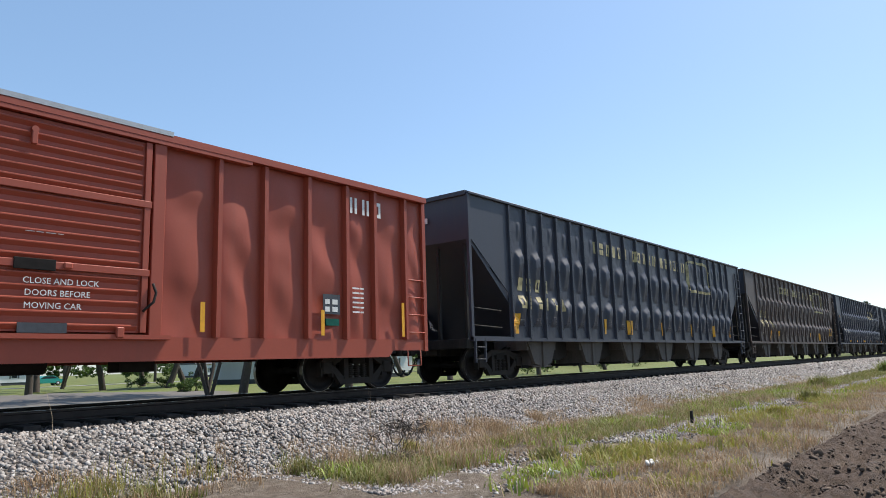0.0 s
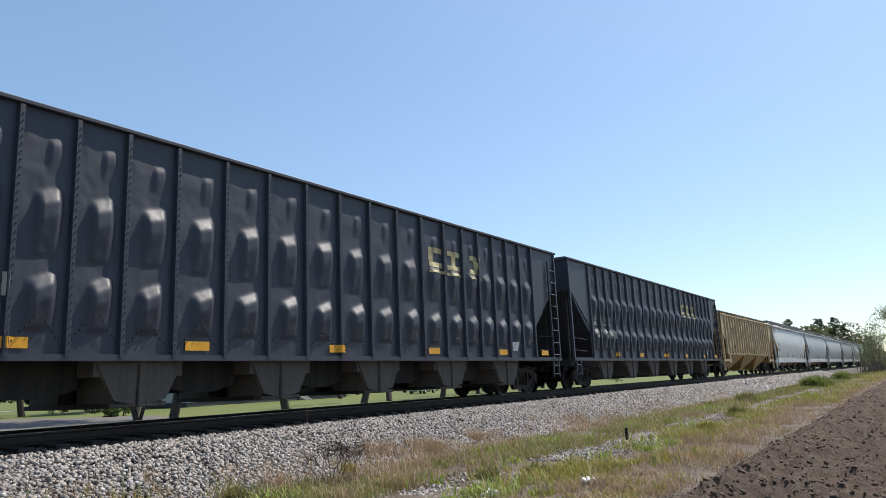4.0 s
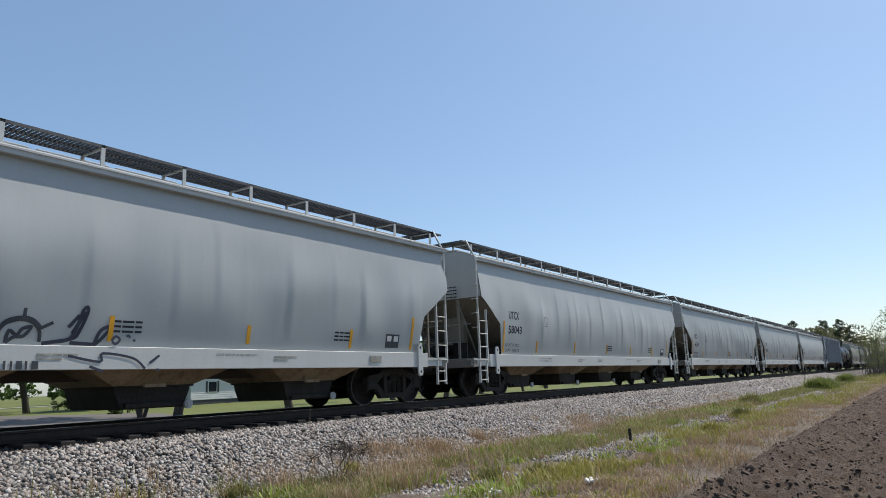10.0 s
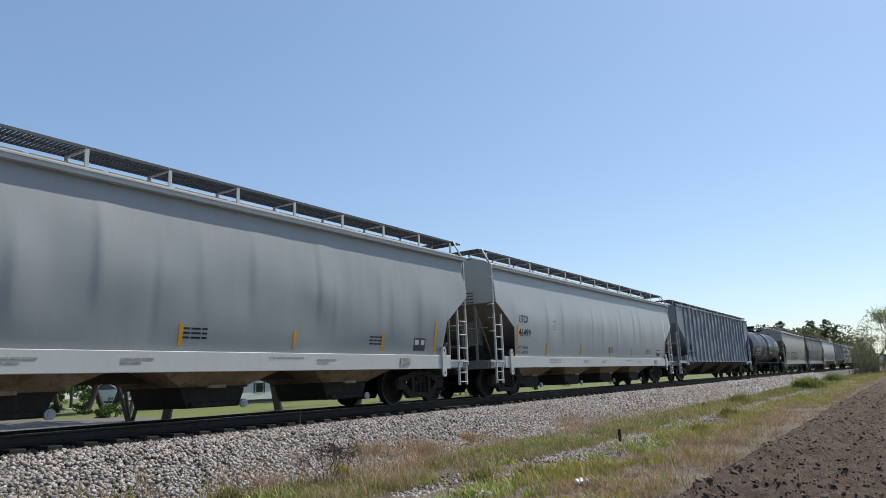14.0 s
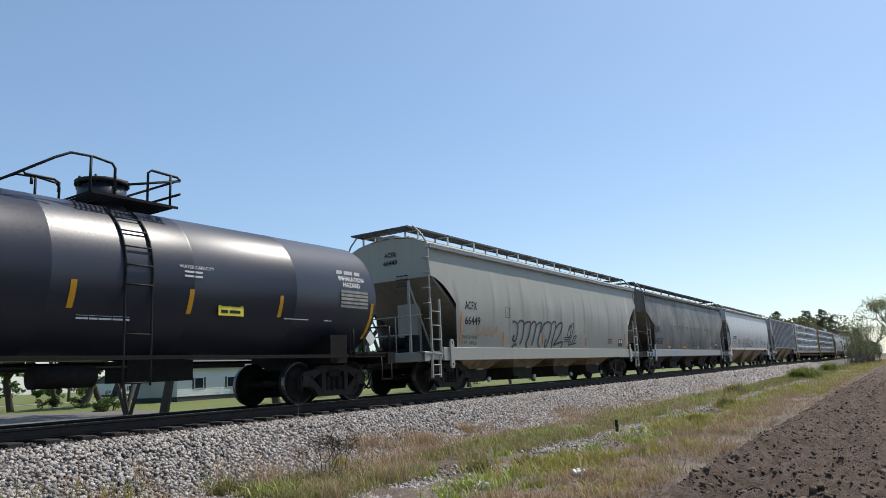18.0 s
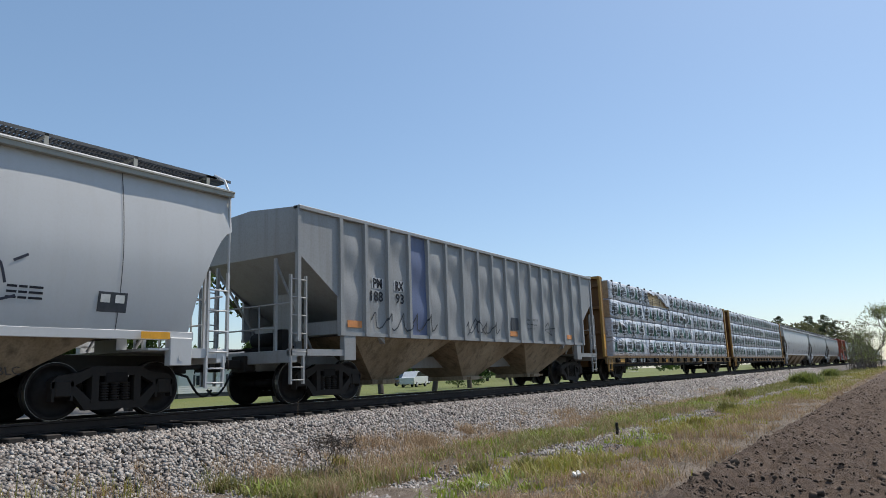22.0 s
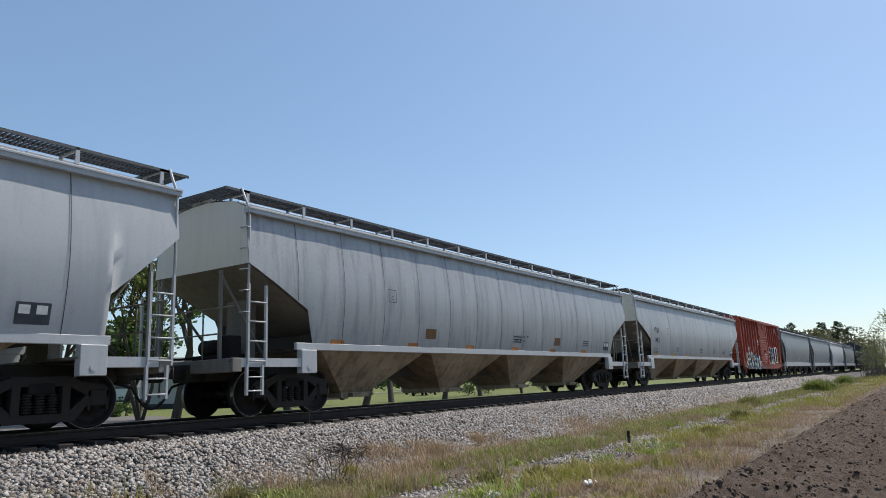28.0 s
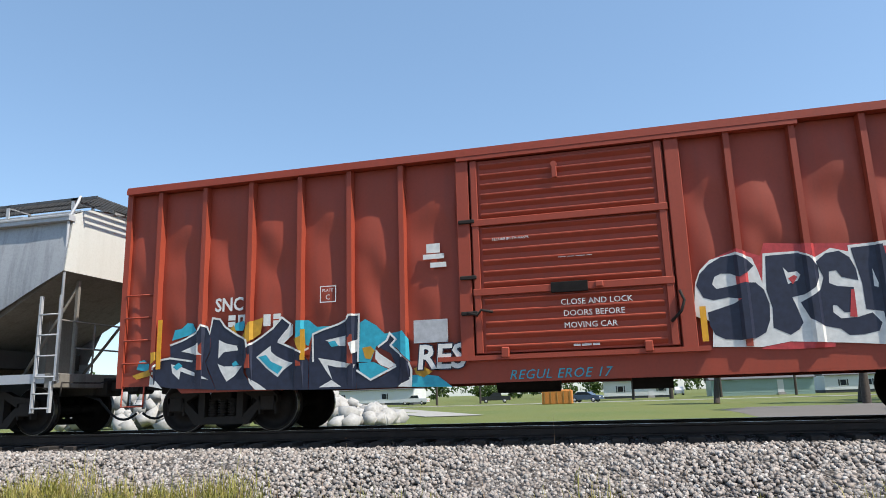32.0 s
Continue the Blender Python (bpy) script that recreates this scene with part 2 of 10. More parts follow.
GRIME = (0.075, 0.06, 0.045)
MAT = {
    "box_red": paint("box_red", (0.320, 0.047, 0.020), 0.55, (0.14, 0.045, 0.03), 0.25, 0.3, spots=0.3),
    "box_red_b": paint("box_red_b", (0.310, 0.054, 0.026), 0.5, (0.17, 0.05, 0.03), 0.2, 0.25),
    "galv": paint("galv", (0.38, 0.40, 0.42), 0.5, (0.2, 0.19, 0.18), 0.3, 0.3, 0.3),
    "hop_black": paint("hop_black", (0.030, 0.033, 0.048), 0.48, (0.055, 0.05, 0.046), 0.3, 0.35, spots=0.12, rust=(0.09, 0.045, 0.025)),
    "hop_brown": paint("hop_brown", (0.060, 0.043, 0.036), 0.55, (0.10, 0.055, 0.034), 0.45, 0.55, spots=0.6, rust=(0.11, 0.055, 0.03)),
    "hop_tan": paint("hop_tan", (0.43, 0.315, 0.165), 0.55, (0.2, 0.15, 0.09), 0.3, 0.3),
    "bay_tan": paint("bay_tan", (0.36, 0.23, 0.085), 0.65, (0.2, 0.12, 0.05), 0.35, 0.3),
    "grey_a": paint("grey_a", (0.417, 0.429, 0.424), 0.42, (0.29, 0.27, 0.23), 0.14, 0.12, spots=0.12, rust=(0.42, 0.24, 0.06)),
    "grey_c": paint("grey_c", (0.315, 0.330, 0.333), 0.45, (0.24, 0.23, 0.20), 0.2, 0.25, spots=0.2, rust=(0.36, 0.22, 0.07)),
    "grey_b": paint("grey_b", (0.391, 0.409, 0.409), 0.42, (0.28, 0.27, 0.25), 0.16, 0.16, spots=0.1, rust=(0.40, 0.25, 0.08)),
    "beige": paint("beige", (0.324, 0.318, 0.279), 0.5, (0.27, 0.23, 0.17), 0.28, 0.3),
    "soot_grey": paint("soot_grey", (0.075, 0.08, 0.09), 0.5, (0.016, 0.014, 0.014), 0.4, 0.95, fade=1.0, spots=0.5, rust=(0.02, 0.018, 0.018), light=(0.24, 0.225, 0.195)),
    "white_car": paint("white_car", (0.50, 0.505, 0.51), 0.4, (0.36, 0.33, 0.28), 0.15, 0.15),
    "alu_grey": paint("alu_grey", (0.365, 0.374, 0.384), 0.4, (0.12, 0.12, 0.125), 0.32, 0.65, 0.1),
    "pale_grey": paint("pale_grey", (0.43, 0.44, 0.455), 0.36, (0.2, 0.2, 0.2), 0.22, 0.32),
    "rib_grey": paint("rib_grey", (0.297, 0.301, 0.305), 0.5, (0.17, 0.15, 0.12), 0.35, 0.4, spots=0.15, rust=(0.2, 0.14, 0.08)),
    "blue_grey": paint("blue_grey", (0.192, 0.220, 0.252), 0.45, (0.12, 0.125, 0.13), 0.25, 0.3),
    "slate": paint("slate", (0.216, 0.236, 0.248), 0.45, (0.13, 0.13, 0.13), 0.25, 0.3),
    "sill_white": paint("sill_white", (0.496, 0.504, 0.488), 0.5, (0.34, 0.30, 0.24), 0.25, 0.2),
    "eave_white": paint("eave_white", (0.465, 0.473, 0.465), 0.5, (0.36, 0.33, 0.28), 0.2, 0.15),
    "bay_grime": paint("bay_grime", (0.20, 0.145, 0.09), 0.7, (0.045, 0.034, 0.025), 0.45, 0.8, fade=0.95, spots=0.8, rust=(0.10, 0.05, 0.024), light=(0.40, 0.32, 0.225)),
    "bay_dark": paint("bay_dark", (0.06, 0.053, 0.046), 0.7, (0.045, 0.04, 0.035), 0.5, 0.4),
    "chute_grime": paint("chute_grime", (0.10, 0.088, 0.078), 0.7, (0.035, 0.03, 0.027), 0.5, 0.5),
    "slope_grime": paint("slope_grime", (0.20, 0.185, 0.16), 0.65, (0.085, 0.065, 0.045), 0.45, 0.6, spots=0.5, rust=(0.15, 0.08, 0.04)),
    "bay_black": paint("bay_black", (0.018, 0.017, 0.016), 0.65, (0.07, 0.06, 0.05), 0.4, 0.45),
    "tank_black": paint("tank_black", (0.018, 0.021, 0.036), 0.36, (0.03, 0.03, 0.035), 0.06, 0.15, fade=0.05),
    "beam_yellow": paint("beam_yellow", (0.378, 0.211, 0.050), 0.6, (0.09, 0.055, 0.03), 0.5, 0.6, spots=0.4, rust=(0.14, 0.06, 0.03)),
    "beam_ochre": paint("beam_ochre", (0.34, 0.185, 0.035), 0.6, (0.12, 0.07, 0.03), 0.4, 0.4, spots=0.3, rust=(0.14, 0.06, 0.03)),
    "beam_rust": paint("beam_rust", (0.15, 0.072, 0.024), 0.75, (0.06, 0.04, 0.025), 0.5, 0.6, spots=0.4, rust=(0.26, 0.15, 0.04)),
    "beam_sill": paint("beam_sill", (0.23, 0.14, 0.055), 0.75, (0.045, 0.034, 0.025), 0.65, 0.8, spots=0.5, rust=(0.07, 0.04, 0.022)),
    "truck_iron": paint("truck_iron", (0.022, 0.019, 0.017), 0.7, (0.050, 0.038, 0.03), 0.5, 0.3, spots=0.2, rust=(0.12, 0.06, 0.035)),
    "wheel_iron": plain("wheel_iron", (0.020, 0.017, 0.016), 0.6, 0.3, 0.3),
    "tread": plain("tread", (0.20, 0.19, 0.185), 0.35, 0.9, 0.2),
    "under": plain("under", (0.014, 0.012, 0.011), 0.8, 0.0, 0.3),
    "hose": plain("hose", (0.02, 0.02, 0.02), 0.6),
    "grating": plain("grating", (0.09, 0.092, 0.095), 0.6, 0.3, 0.2),
    "yellow": plain("yellow", (0.72, 0.34, 0.015), 0.45, 0, 0.12),
    "yellow_tag": plain("yellow_tag", (0.75, 0.62, 0.04), 0.45),
    "blue_panel": paint("blue_panel", (0.11, 0.14, 0.25), 0.5, (0.1, 0.1, 0.12), 0.3, 0.4),
    "end_white": paint("end_white", (0.60, 0.60, 0.56), 0.5, (0.34, 0.31, 0.25), 0.2, 0.2),
    "print_dark": plain("print_dark", (0.010, 0.014, 0.016), 0.5, 0, 0.25),
    "ink": plain("ink", (0.025, 0.027, 0.035), 0.6, 0, 0.3),
    "ink_blue": plain("ink_blue", (0.03, 0.04, 0.10), 0.6, 0, 0.25),
    "white_ink": plain("white_ink", (0.70, 0.69, 0.65), 0.6, 0, 0.15),
    "faded_ink": plain("faded_ink", (0.30, 0.29, 0.25), 0.65, 0, 0.4, 5),
    "gold_ink": plain("gold_ink", (0.40, 0.34, 0.17), 0.65, 0, 0.5, 5),
    "tag_blue": plain("tag_blue", (0.028, 0.032, 0.055), 0.6, 0, 0.3),
    "tag_dark": plain("tag_dark", (0.045, 0.05, 0.06), 0.6, 0, 0.3),
    "teal": plain("teal", (0.03, 0.36, 0.47), 0.5, 0, 0.2),
    "navy": plain("navy", (0.018, 0.022, 0.045), 0.5, 0, 0.3),
    "gold": plain("gold", (0.50, 0.27, 0.02), 0.5, 0, 0.2),
    "orange": plain("orange", (0.62, 0.24, 0.07), 0.5, 0, 0.2),
    "tag_red": plain("tag_red", (0.50, 0.05, 0.05), 0.5, 0, 0.3),
    "sky_blue": plain("sky_blue", (0.10, 0.42, 0.72), 0.5, 0, 0.2),
    "silver": plain("silver", (0.45, 0.45, 0.46), 0.5, 0, 0.2),
    "print_white": plain("print_white", (0.5, 0.52, 0.55), 0.4, 0, 0.1),
    "print_green": plain("print_green", (0.006, 0.085, 0.060), 0.45, 0, 0.35),
    "cardboard": plain("cardboard", (0.42, 0.32, 0.2), 0.8, 0, 0.2),
    "lumber": plain("lumber", (0.5, 0.38, 0.22), 0.8, 0, 0.25, 30),
}
for dull in ("truck_iron", "wheel_iron", "under", "bay_dark", "bay_black", "bay_grime", "chute_grime", "hose", "print_dark", "print_green", "ink"):
    MAT[dull].node_tree.nodes["Principled BSDF"].inputs["Specular IOR Level"].default_value = 0.18
# white plastic wrap: glossy film with long drawn creases
m, nt, b = nodes_of("wrap")
tc = nt.nodes.new("ShaderNodeTexCoord")
oi = nt.nodes.new("ShaderNodeObjectInfo")
creases = []
for turn, size, share in ((24, 1.1, 1.0), (-52, 1.3, 0.5)):
    mp = nt.nodes.new("ShaderNodeMapping")
    mp.vector_type = "TEXTURE"
    mp.inputs["Rotation"].default_value = (0, radians(turn), 0)
    mp.inputs["Scale"].default_value = (2.2, 1, 0.34)
    nt.links.new(tc.outputs["Object"], mp.inputs["Vector"])
    nt.links.new(times(nt, oi.outputs["Random"], 31.0 + turn), mp.inputs["Location"])
    n = noise_tex(nt, mp.outputs[0], size, 3, 0.5)
    for op, val in (("MULTIPLY_ADD", (2.0, -1.0)), ("ABSOLUTE", ()), ("SUBTRACT", ()), ("POWER", (7.0,))):
        q = add(nt, "ShaderNodeMath", operation=op)
        if op == "SUBTRACT":
            q.inputs[0].default_value = 1.0
            nt.links.new(n, q.inputs[1])
        else:
            nt.links.new(n, q.inputs[0])
            for e, k in enumerate(val):
                q.inputs[e + 1].default_value = k
        n = q.outputs[0]
    where = ramp(nt, noise_tex(nt, mp.outputs[0], size * 0.45, 2, 0.5), 0.42, 0.62)
    q = add(nt, "ShaderNodeMath", operation="MULTIPLY")
    nt.links.new(n, q.inputs[0])
    nt.links.new(where, q.inputs[1])
    creases.append(times(nt, q.outputs[0], share))
fin = noise_tex(nt, coords(nt, (1.2, 1, 2.2)), 6, 4, 0.55)
nt.links.new(mix(nt, ramp(nt, fin, 0.4, 0.8), (0.66, 0.69, 0.74), (0.46, 0.48, 0.53)), b.inputs["Base Color"])
b.inputs["Roughness"].default_value = 0.27
sm = add(nt, "ShaderNodeMath", operation="ADD")
nt.links.new(creases[0], sm.inputs[0])
nt.links.new(creases[1], sm.inputs[1])
sm2 = add(nt, "ShaderNodeMath", operation="ADD")
nt.links.new(sm.outputs[0], sm2.inputs[0])
nt.links.new(times(nt, fin, 0.1), sm2.inputs[1])
bump(nt, b, sm2.outputs[0], 1.0, 0.085)
MAT["wrap"] = m


# ---------- mesh helpers ----------
def bx(bm, x0, x1, y0, y1, z0, z1, bev=0.0):
    vs = [bm.verts.new((x, y, z)) for x in (x0, x1) for y in (y0, y1) for z in (z0, z1)]
    fs = [(0, 1, 3, 2), (4, 6, 7, 5), (0, 4, 5, 1), (2, 3, 7, 6), (0, 2, 6, 4), (1, 5, 7, 3)]
    faces = [bm.faces.new([vs[i] for i in f]) for f in fs]
    if bev:
        edges = list({e for f in faces for e in f.edges})
        bmesh.ops.bevel(bm, geom=edges, offset=bev, segments=1, affect="EDGES")
    return bm


def rod(bm, p, q, r, n=8, cap=True):
    p, q = Vector(p), Vector(q)
    d = (q - p).normalized()
    a = d.orthogonal().normalized()
    c = d.cross(a)
    rings = []
    for o in (p, q):
        rings.append([bm.verts.new(o + r * (math.cos(2 * math.pi * i / n) * a + math.sin(2 * math.pi * i / n) * c)) for i in range(n)])
    for i in range(n):
        f = bm.faces.new((rings[0][i], rings[0][(i + 1) % n], rings[1][(i + 1) % n], rings[1][i]))
        f.smooth = True
    if cap:
        bm.faces.new(rings[0][::-1])
        bm.faces.new(rings[1])
    return bm


def bent(bm, pts, r, n=6):
    """One tube along the points."""
    pts = [Vector(p) for p in pts]
    rings, a = [], None
    for i, p in enumerate(pts):
        d = (pts[min(i + 1, len(pts) - 1)] - pts[max(i - 1, 0)]).normalized()
        a = d.orthogonal() if a is None else a - d * a.dot(d)
        a = a.normalized() if a.length > 1e-4 else d.orthogonal().normalized()
        c = d.cross(a)
        rings.append([bm.verts.new(p + r * (math.cos(2 * math.pi * k / n) * a + math.sin(2 * math.pi * k / n) * c)) for k in range(n)])
    for g, k in zip(rings, rings[1:]):
        for i in range(n):
            f = bm.faces.new((g[i], g[(i + 1) % n], k[(i + 1) % n], k[i]))
            f.smooth = True
    bm.faces.new(rings[0][::-1])
    bm.faces.new(rings[-1])
    return bm


def slab(bm, poly, axis, a, b):
    """A flat outline (u, v) made thick from a to b along the axis: 'y' takes u, v as x, z; 'x' takes y, z; 'z' takes x, y."""
    def at(u, v, w):
        return {"y": (u, w, v), "x": (w, u, v), "z": (u, v, w)}[axis]
    lo = [bm.verts.new(at(u, v, a)) for u, v in poly]
    hi = [bm.verts.new(at(u, v, b)) for u, v in poly]
    bm.faces.new(lo)
    bm.faces.new(hi[::-1])
    for i in range(len(poly)):
        j = (i + 1) % len(poly)
        bm.faces.new((lo[j], lo[i], hi[i], hi[j]))
    return bm


def lathe(bm, prof, axis_pt, n=28):
    """Turns (radius, y) points round the y axis through axis_pt."""
    cx, cz = axis_pt
    rings = [[bm.verts.new((cx + r * math.cos(2 * math.pi * i / n), y, cz + r * math.sin(2 * math.pi * i / n))) for i in range(n)] for r, y in prof]
    for a, c in zip(rings, rings[1:]):
        for i in range(n):
            f = bm.faces.new((a[i], a[(i + 1) % n], c[(i + 1) % n], c[i]))
            f.smooth = True
    bm.faces.new(rings[0])
    bm.faces.new(rings[-1])
    return bm


def sheet(bm, fn, nu, nv, smooth=True):
    """A grid of points fn(i / nu, j / nv)."""
    g = [[bm.verts.new(fn(i / nu, j / nv)) for j in range(nv + 1)] for i in range(nu + 1)]
    for i in range(nu):
        for j in range(nv):
            f = bm.faces.new((g[i][j], g[i + 1][j], g[i + 1][j + 1], g[i][j + 1]))
            f.smooth = smooth
    return g


def mesh(name, bm, mat, fix=True):
    if fix:
        bmesh.ops.recalc_face_normals(bm, faces=bm.faces)
    me = bpy.data.meshes.new(name)
    bm.to_mesh(me)
    bm.free()
    me.materials.append(mat)
    return me


def part(name, shape, mat, parent, label="", at=None):
    """One mesh object under a thing or under a part; shape is a bmesh or a mesh that is shared."""
    me = mesh(name, shape, mat) if isinstance(shape, bmesh.types.BMesh) else shape
    ob = new(name, me)
    ob.parent = parent
    if at is not None:
        ob.matrix_basis = at
    if label:
        ob["label"] = label
    return ob


SHARED = {}


def shared(key, build, mat):
    """The mesh of that key, built once."""
    if key not in SHARED:
        bm = bmesh.new()
        build(bm)
        SHARED[key] = mesh(key, bm, mat)
    return SHARED[key]


def thing(name, label, category, group="", at=None):
    ob = tagged(new(name), label, category, group)
    ob.empty_display_size = 0.3
    if at is not None:
        ob.matrix_basis = at
    return ob


def solid(name, shape, mat, label, category, group="", kind="", at=None):
    me = mesh(name, shape, mat) if isinstance(shape, bmesh.types.BMesh) else shape
    ob = tagged(new(name, me), label, category, group, kind)
    if at is not None:
        ob.matrix_basis = at
    return ob


def raw(name, verts, faces, mat, smooth=False):
    me = bpy.data.meshes.new(name)
    verts, faces = np.asarray(verts, np.float32), np.asarray(faces, np.int32)
    k = faces.shape[1]
    me.vertices.add(len(verts))
    me.vertices.foreach_set("co", verts.ravel())
    me.loops.add(faces.size)
    me.loops.foreach_set("vertex_index", faces.ravel())
    me.polygons.add(len(faces))
    me.polygons.foreach_set("loop_start", np.arange(0, faces.size, k, dtype=np.int32))
    if smooth:
        me.polygons.foreach_set("use_smooth", np.ones(len(faces), bool))
    me.update(calc_edges=True)
    me.materials.append(mat)
    return me


def lettering(words, size, mat, parent, x, z, y, name="lettering", spread=1.0, lean=0.0, bold=0.0, at=None, end=False, width=0.0):
    """Flat painted words on the near side: x, z of their lower left corner, y of the surface."""
    cu = bpy.data.curves.new(name, "FONT")
    cu.body, cu.size, cu.offset, cu.shear = words, size, bold, lean
    cu.space_character = spread
    cu.resolution_u = 2
    ob = bpy.data.objects.new(name, cu)
    me = bpy.data.meshes.new_from_object(ob)
    bpy.data.objects.remove(ob)
    me.materials.clear()
    me.materials.append(mat)
    if width:
        k = width / max(v.co.x for v in me.vertices)
        for v in me.vertices:
            v.co.x *= k
    o = part(name, me, mat, parent)
    o.matrix_basis = at if at is not None else pose(x, y, z, 90, 0, 0)
    if end:
        o.matrix_basis = pose(x, y, z, 90, 0, -90)
    return o


def hug(ob, surface):
    """Lay painted words on a curved side: surface(z) gives the y there."""
    p = ob.matrix_basis.translation
    for v in ob.data.vertices:
        v.co.z = p.y - surface(p.z + v.co.y)
    return ob


SIDES = {}      # car: (surface, plane of its marks, lowest height)
ON_SIDE = ("running_number", "reporting_mark", "load_data", "small_print", "stencil", "stencil_panel", "stencil_patch", "panel_print", "tag", "drip", "reflector", "notice", "owner_mark", "painted_name", "emblem")


def settle(car, surface, plane, floor):
    """Lay the flat paint of a car on its dented or ribbed side."""
    for ob in car.children_recursive:
        if ob.type != "MESH" or ob.name.split(".")[0] not in ON_SIDE:
            continue
        m = ob.matrix_basis if ob.parent == car else ob.parent.matrix_basis @ ob.matrix_basis
        pts = [m @ v.co for v in ob.data.vertices]
        mid = sum(pts, Vector()) / len(pts)
        if mid.y > -1.4 or mid.z < floor:
            continue
        bm = bmesh.new()
        bm.from_mesh(ob.data)
        for _ in range(6):
            long = [e for e in bm.edges if e.calc_length() > .09]
            if not long:
                break
            bmesh.ops.subdivide_edges(bm, edges=long, cuts=1)
        inv = m.inverted()
        for v in bm.verts:
            p = m @ v.co
            p.y = -surface(p.x, p.z) - .004 + max(-.014, min(.002, p.y - plane))
            v.co = inv @ p
        bmesh.ops.triangulate(bm, faces=[f for f in bm.faces if len(f.verts) > 3])
        bm.to_mesh(ob.data)
        bm.free()


def bars(bm, x, z, y, widths, h):
    """Plain bars for writing that cannot be read."""
    for w in widths:
        bx(bm, x, x + w, y, y + 0.003, z, z + h)
        x += w + h * 0.7
    return bm


BLOCKS = [((0, 0, .66, 1),), ((0, 0, .22, 1), (.44, 0, .66, 1)), ((0, 0, .2, 1), (.2, 0, .46, .22), (.2, .78, .46, 1), (.46, 0, .66, 1)), ((0, 0, .66, .44), (0, .56, .66, 1))]


def marks(bm, count, x, z, y, h, pitch=None, seed=0, w=1.0):
    """Plain block shapes in place of owners' marks and running numbers."""
    rnd = random.Random(seed)
    for i in range(count):
        for a, c, d, e in rnd.choice(BLOCKS):
            bx(bm, x + a * h * w, x + d * h * w, y, y + 0.003, z + c * h, z + e * h)
        x += pitch if pitch else h * 0.92 * w
    return bm


def tape(car, x, z, h, y, w=0.1, mat="yellow", name="reflector"):
    bm = bmesh.new()
    bx(bm, x - w / 2, x + w / 2, -y - 0.004, -y + 0.002, z, z + h)
    return part(name, bm, MAT[mat], car)


# ---------- running gear ----------
TRACK_Y, SPEED = 12.11, 15.45
WHEEL_R = 0.457
TRAIN = []      # (thing, place of its middle at the start)
WHEELSETS = []  # (wheelset, place of its car's middle, place on the car)


def build_wheelset(bm):
    for s in (-1, 1):
        prof = [(0.085, 0.97), (0.085, 0.88), (0.10, 0.87), (0.10, 0.82), (0.17, 0.815), (0.19, 0.79), (0.30, 0.77), (0.385, 0.79), (0.395, 0.82), (0.452, 0.82),
                (0.457, 0.75), (0.462, 0.715), (0.484, 0.705), (0.484, 0.685), (0.40, 0.68), (0.36, 0.70), (0.20, 0.72), (0.17, 0.67), (0.09, 0.66), (0.085, 0.30)]
        lathe(bm, [(r, s * y) for r, y in prof], (0, 0))
        for k in range(3):
            a = 2 * math.pi * k / 3
            rod(bm, (0.05 * math.cos(a), s * 0.965, 0.05 * math.sin(a)), (0.05 * math.cos(a), s * 0.99, 0.05 * math.sin(a)), 0.014, 6)
    rod(bm, (0, -0.35, 0), (0, 0.35, 0), 0.085, 12)


def build_tread(bm):
    for s in (-1, 1):
        n = 32
        rings = [[bm.verts.new((r * math.cos(2 * math.pi * i / n), s * y, r * math.sin(2 * math.pi * i / n))) for i in range(n)] for r, y in ((.447, .8225), (.4545, .8225), (.459, .75), (.459, .73))]
        for a, c in zip(rings, rings[1:]):
            for i in range(n):
                bm.faces.new((a[i], a[(i + 1) % n], c[(i + 1) % n], c[i]))


def build_side_frame(bm):
    y0, y1 = 0.93, 1.07
    slab(bm, [(-1.08, .60), (-.98, .69), (-.62, .74), (-.42, .83), (.42, .83), (.62, .74), (.98, .69), (1.08, .60), (1.08, .50), (.72, .52), (.42, .68), (-.42, .68), (-.72, .52), (-1.08, .50)], "y", y0, y1)
    slab(bm, [(-.84, .54), (-.70, .54), (-.40, .27), (.40, .27), (.70, .54), (.84, .54), (.52, .14), (-.52, .14)], "y", y0 + .005, y1 - .005)
    for s in (-1, 1):
        slab(bm, [(s * .43, .25), (s * .31, .25), (s * .31, .70), (s * .43, .70)], "y", y0 - .01, y1 + .012)
        bx(bm, s * .89 - .13, s * .89 + .13, y0 - .02, y1 + .02, .36, .62, 0.02)
        bx(bm, s * .89 - .17, s * .89 - .13, y0, y1, .30, .60)
        bx(bm, s * .89 + .13, s * .89 + .17, y0, y1, .30, .60)


def build_springs(bm):
    for x in (-0.19, 0.0, 0.19):
        for i in range(7):
            z = 0.29 + i * 0.042
            rod(bm, (x, 1.0, z), (x, 1.0, z + 0.024), 0.082, 10)
        rod(bm, (x, 1.0, 0.27), (x, 1.0, 0.58), 0.05, 8)


def build_truck(bm):
    bx(bm, -0.2, 0.2, -1.08, 1.08, 0.56, 0.74, 0.02)
    rod(bm, (0, 0, 0.6), (0, 0, 0.9), 0.18, 12)
    bx(bm, -0.62, 0.62, -0.86, -0.78, 0.36, 0.44)
    bx(bm, -0.62, 0.62, 0.78, 0.86, 0.36, 0.44)
    for s in (-1, 1):
        bx(bm, s * 0.40 - 0.03, s * 0.40 + 0.03, -0.8, 0.8, 0.30, 0.42)


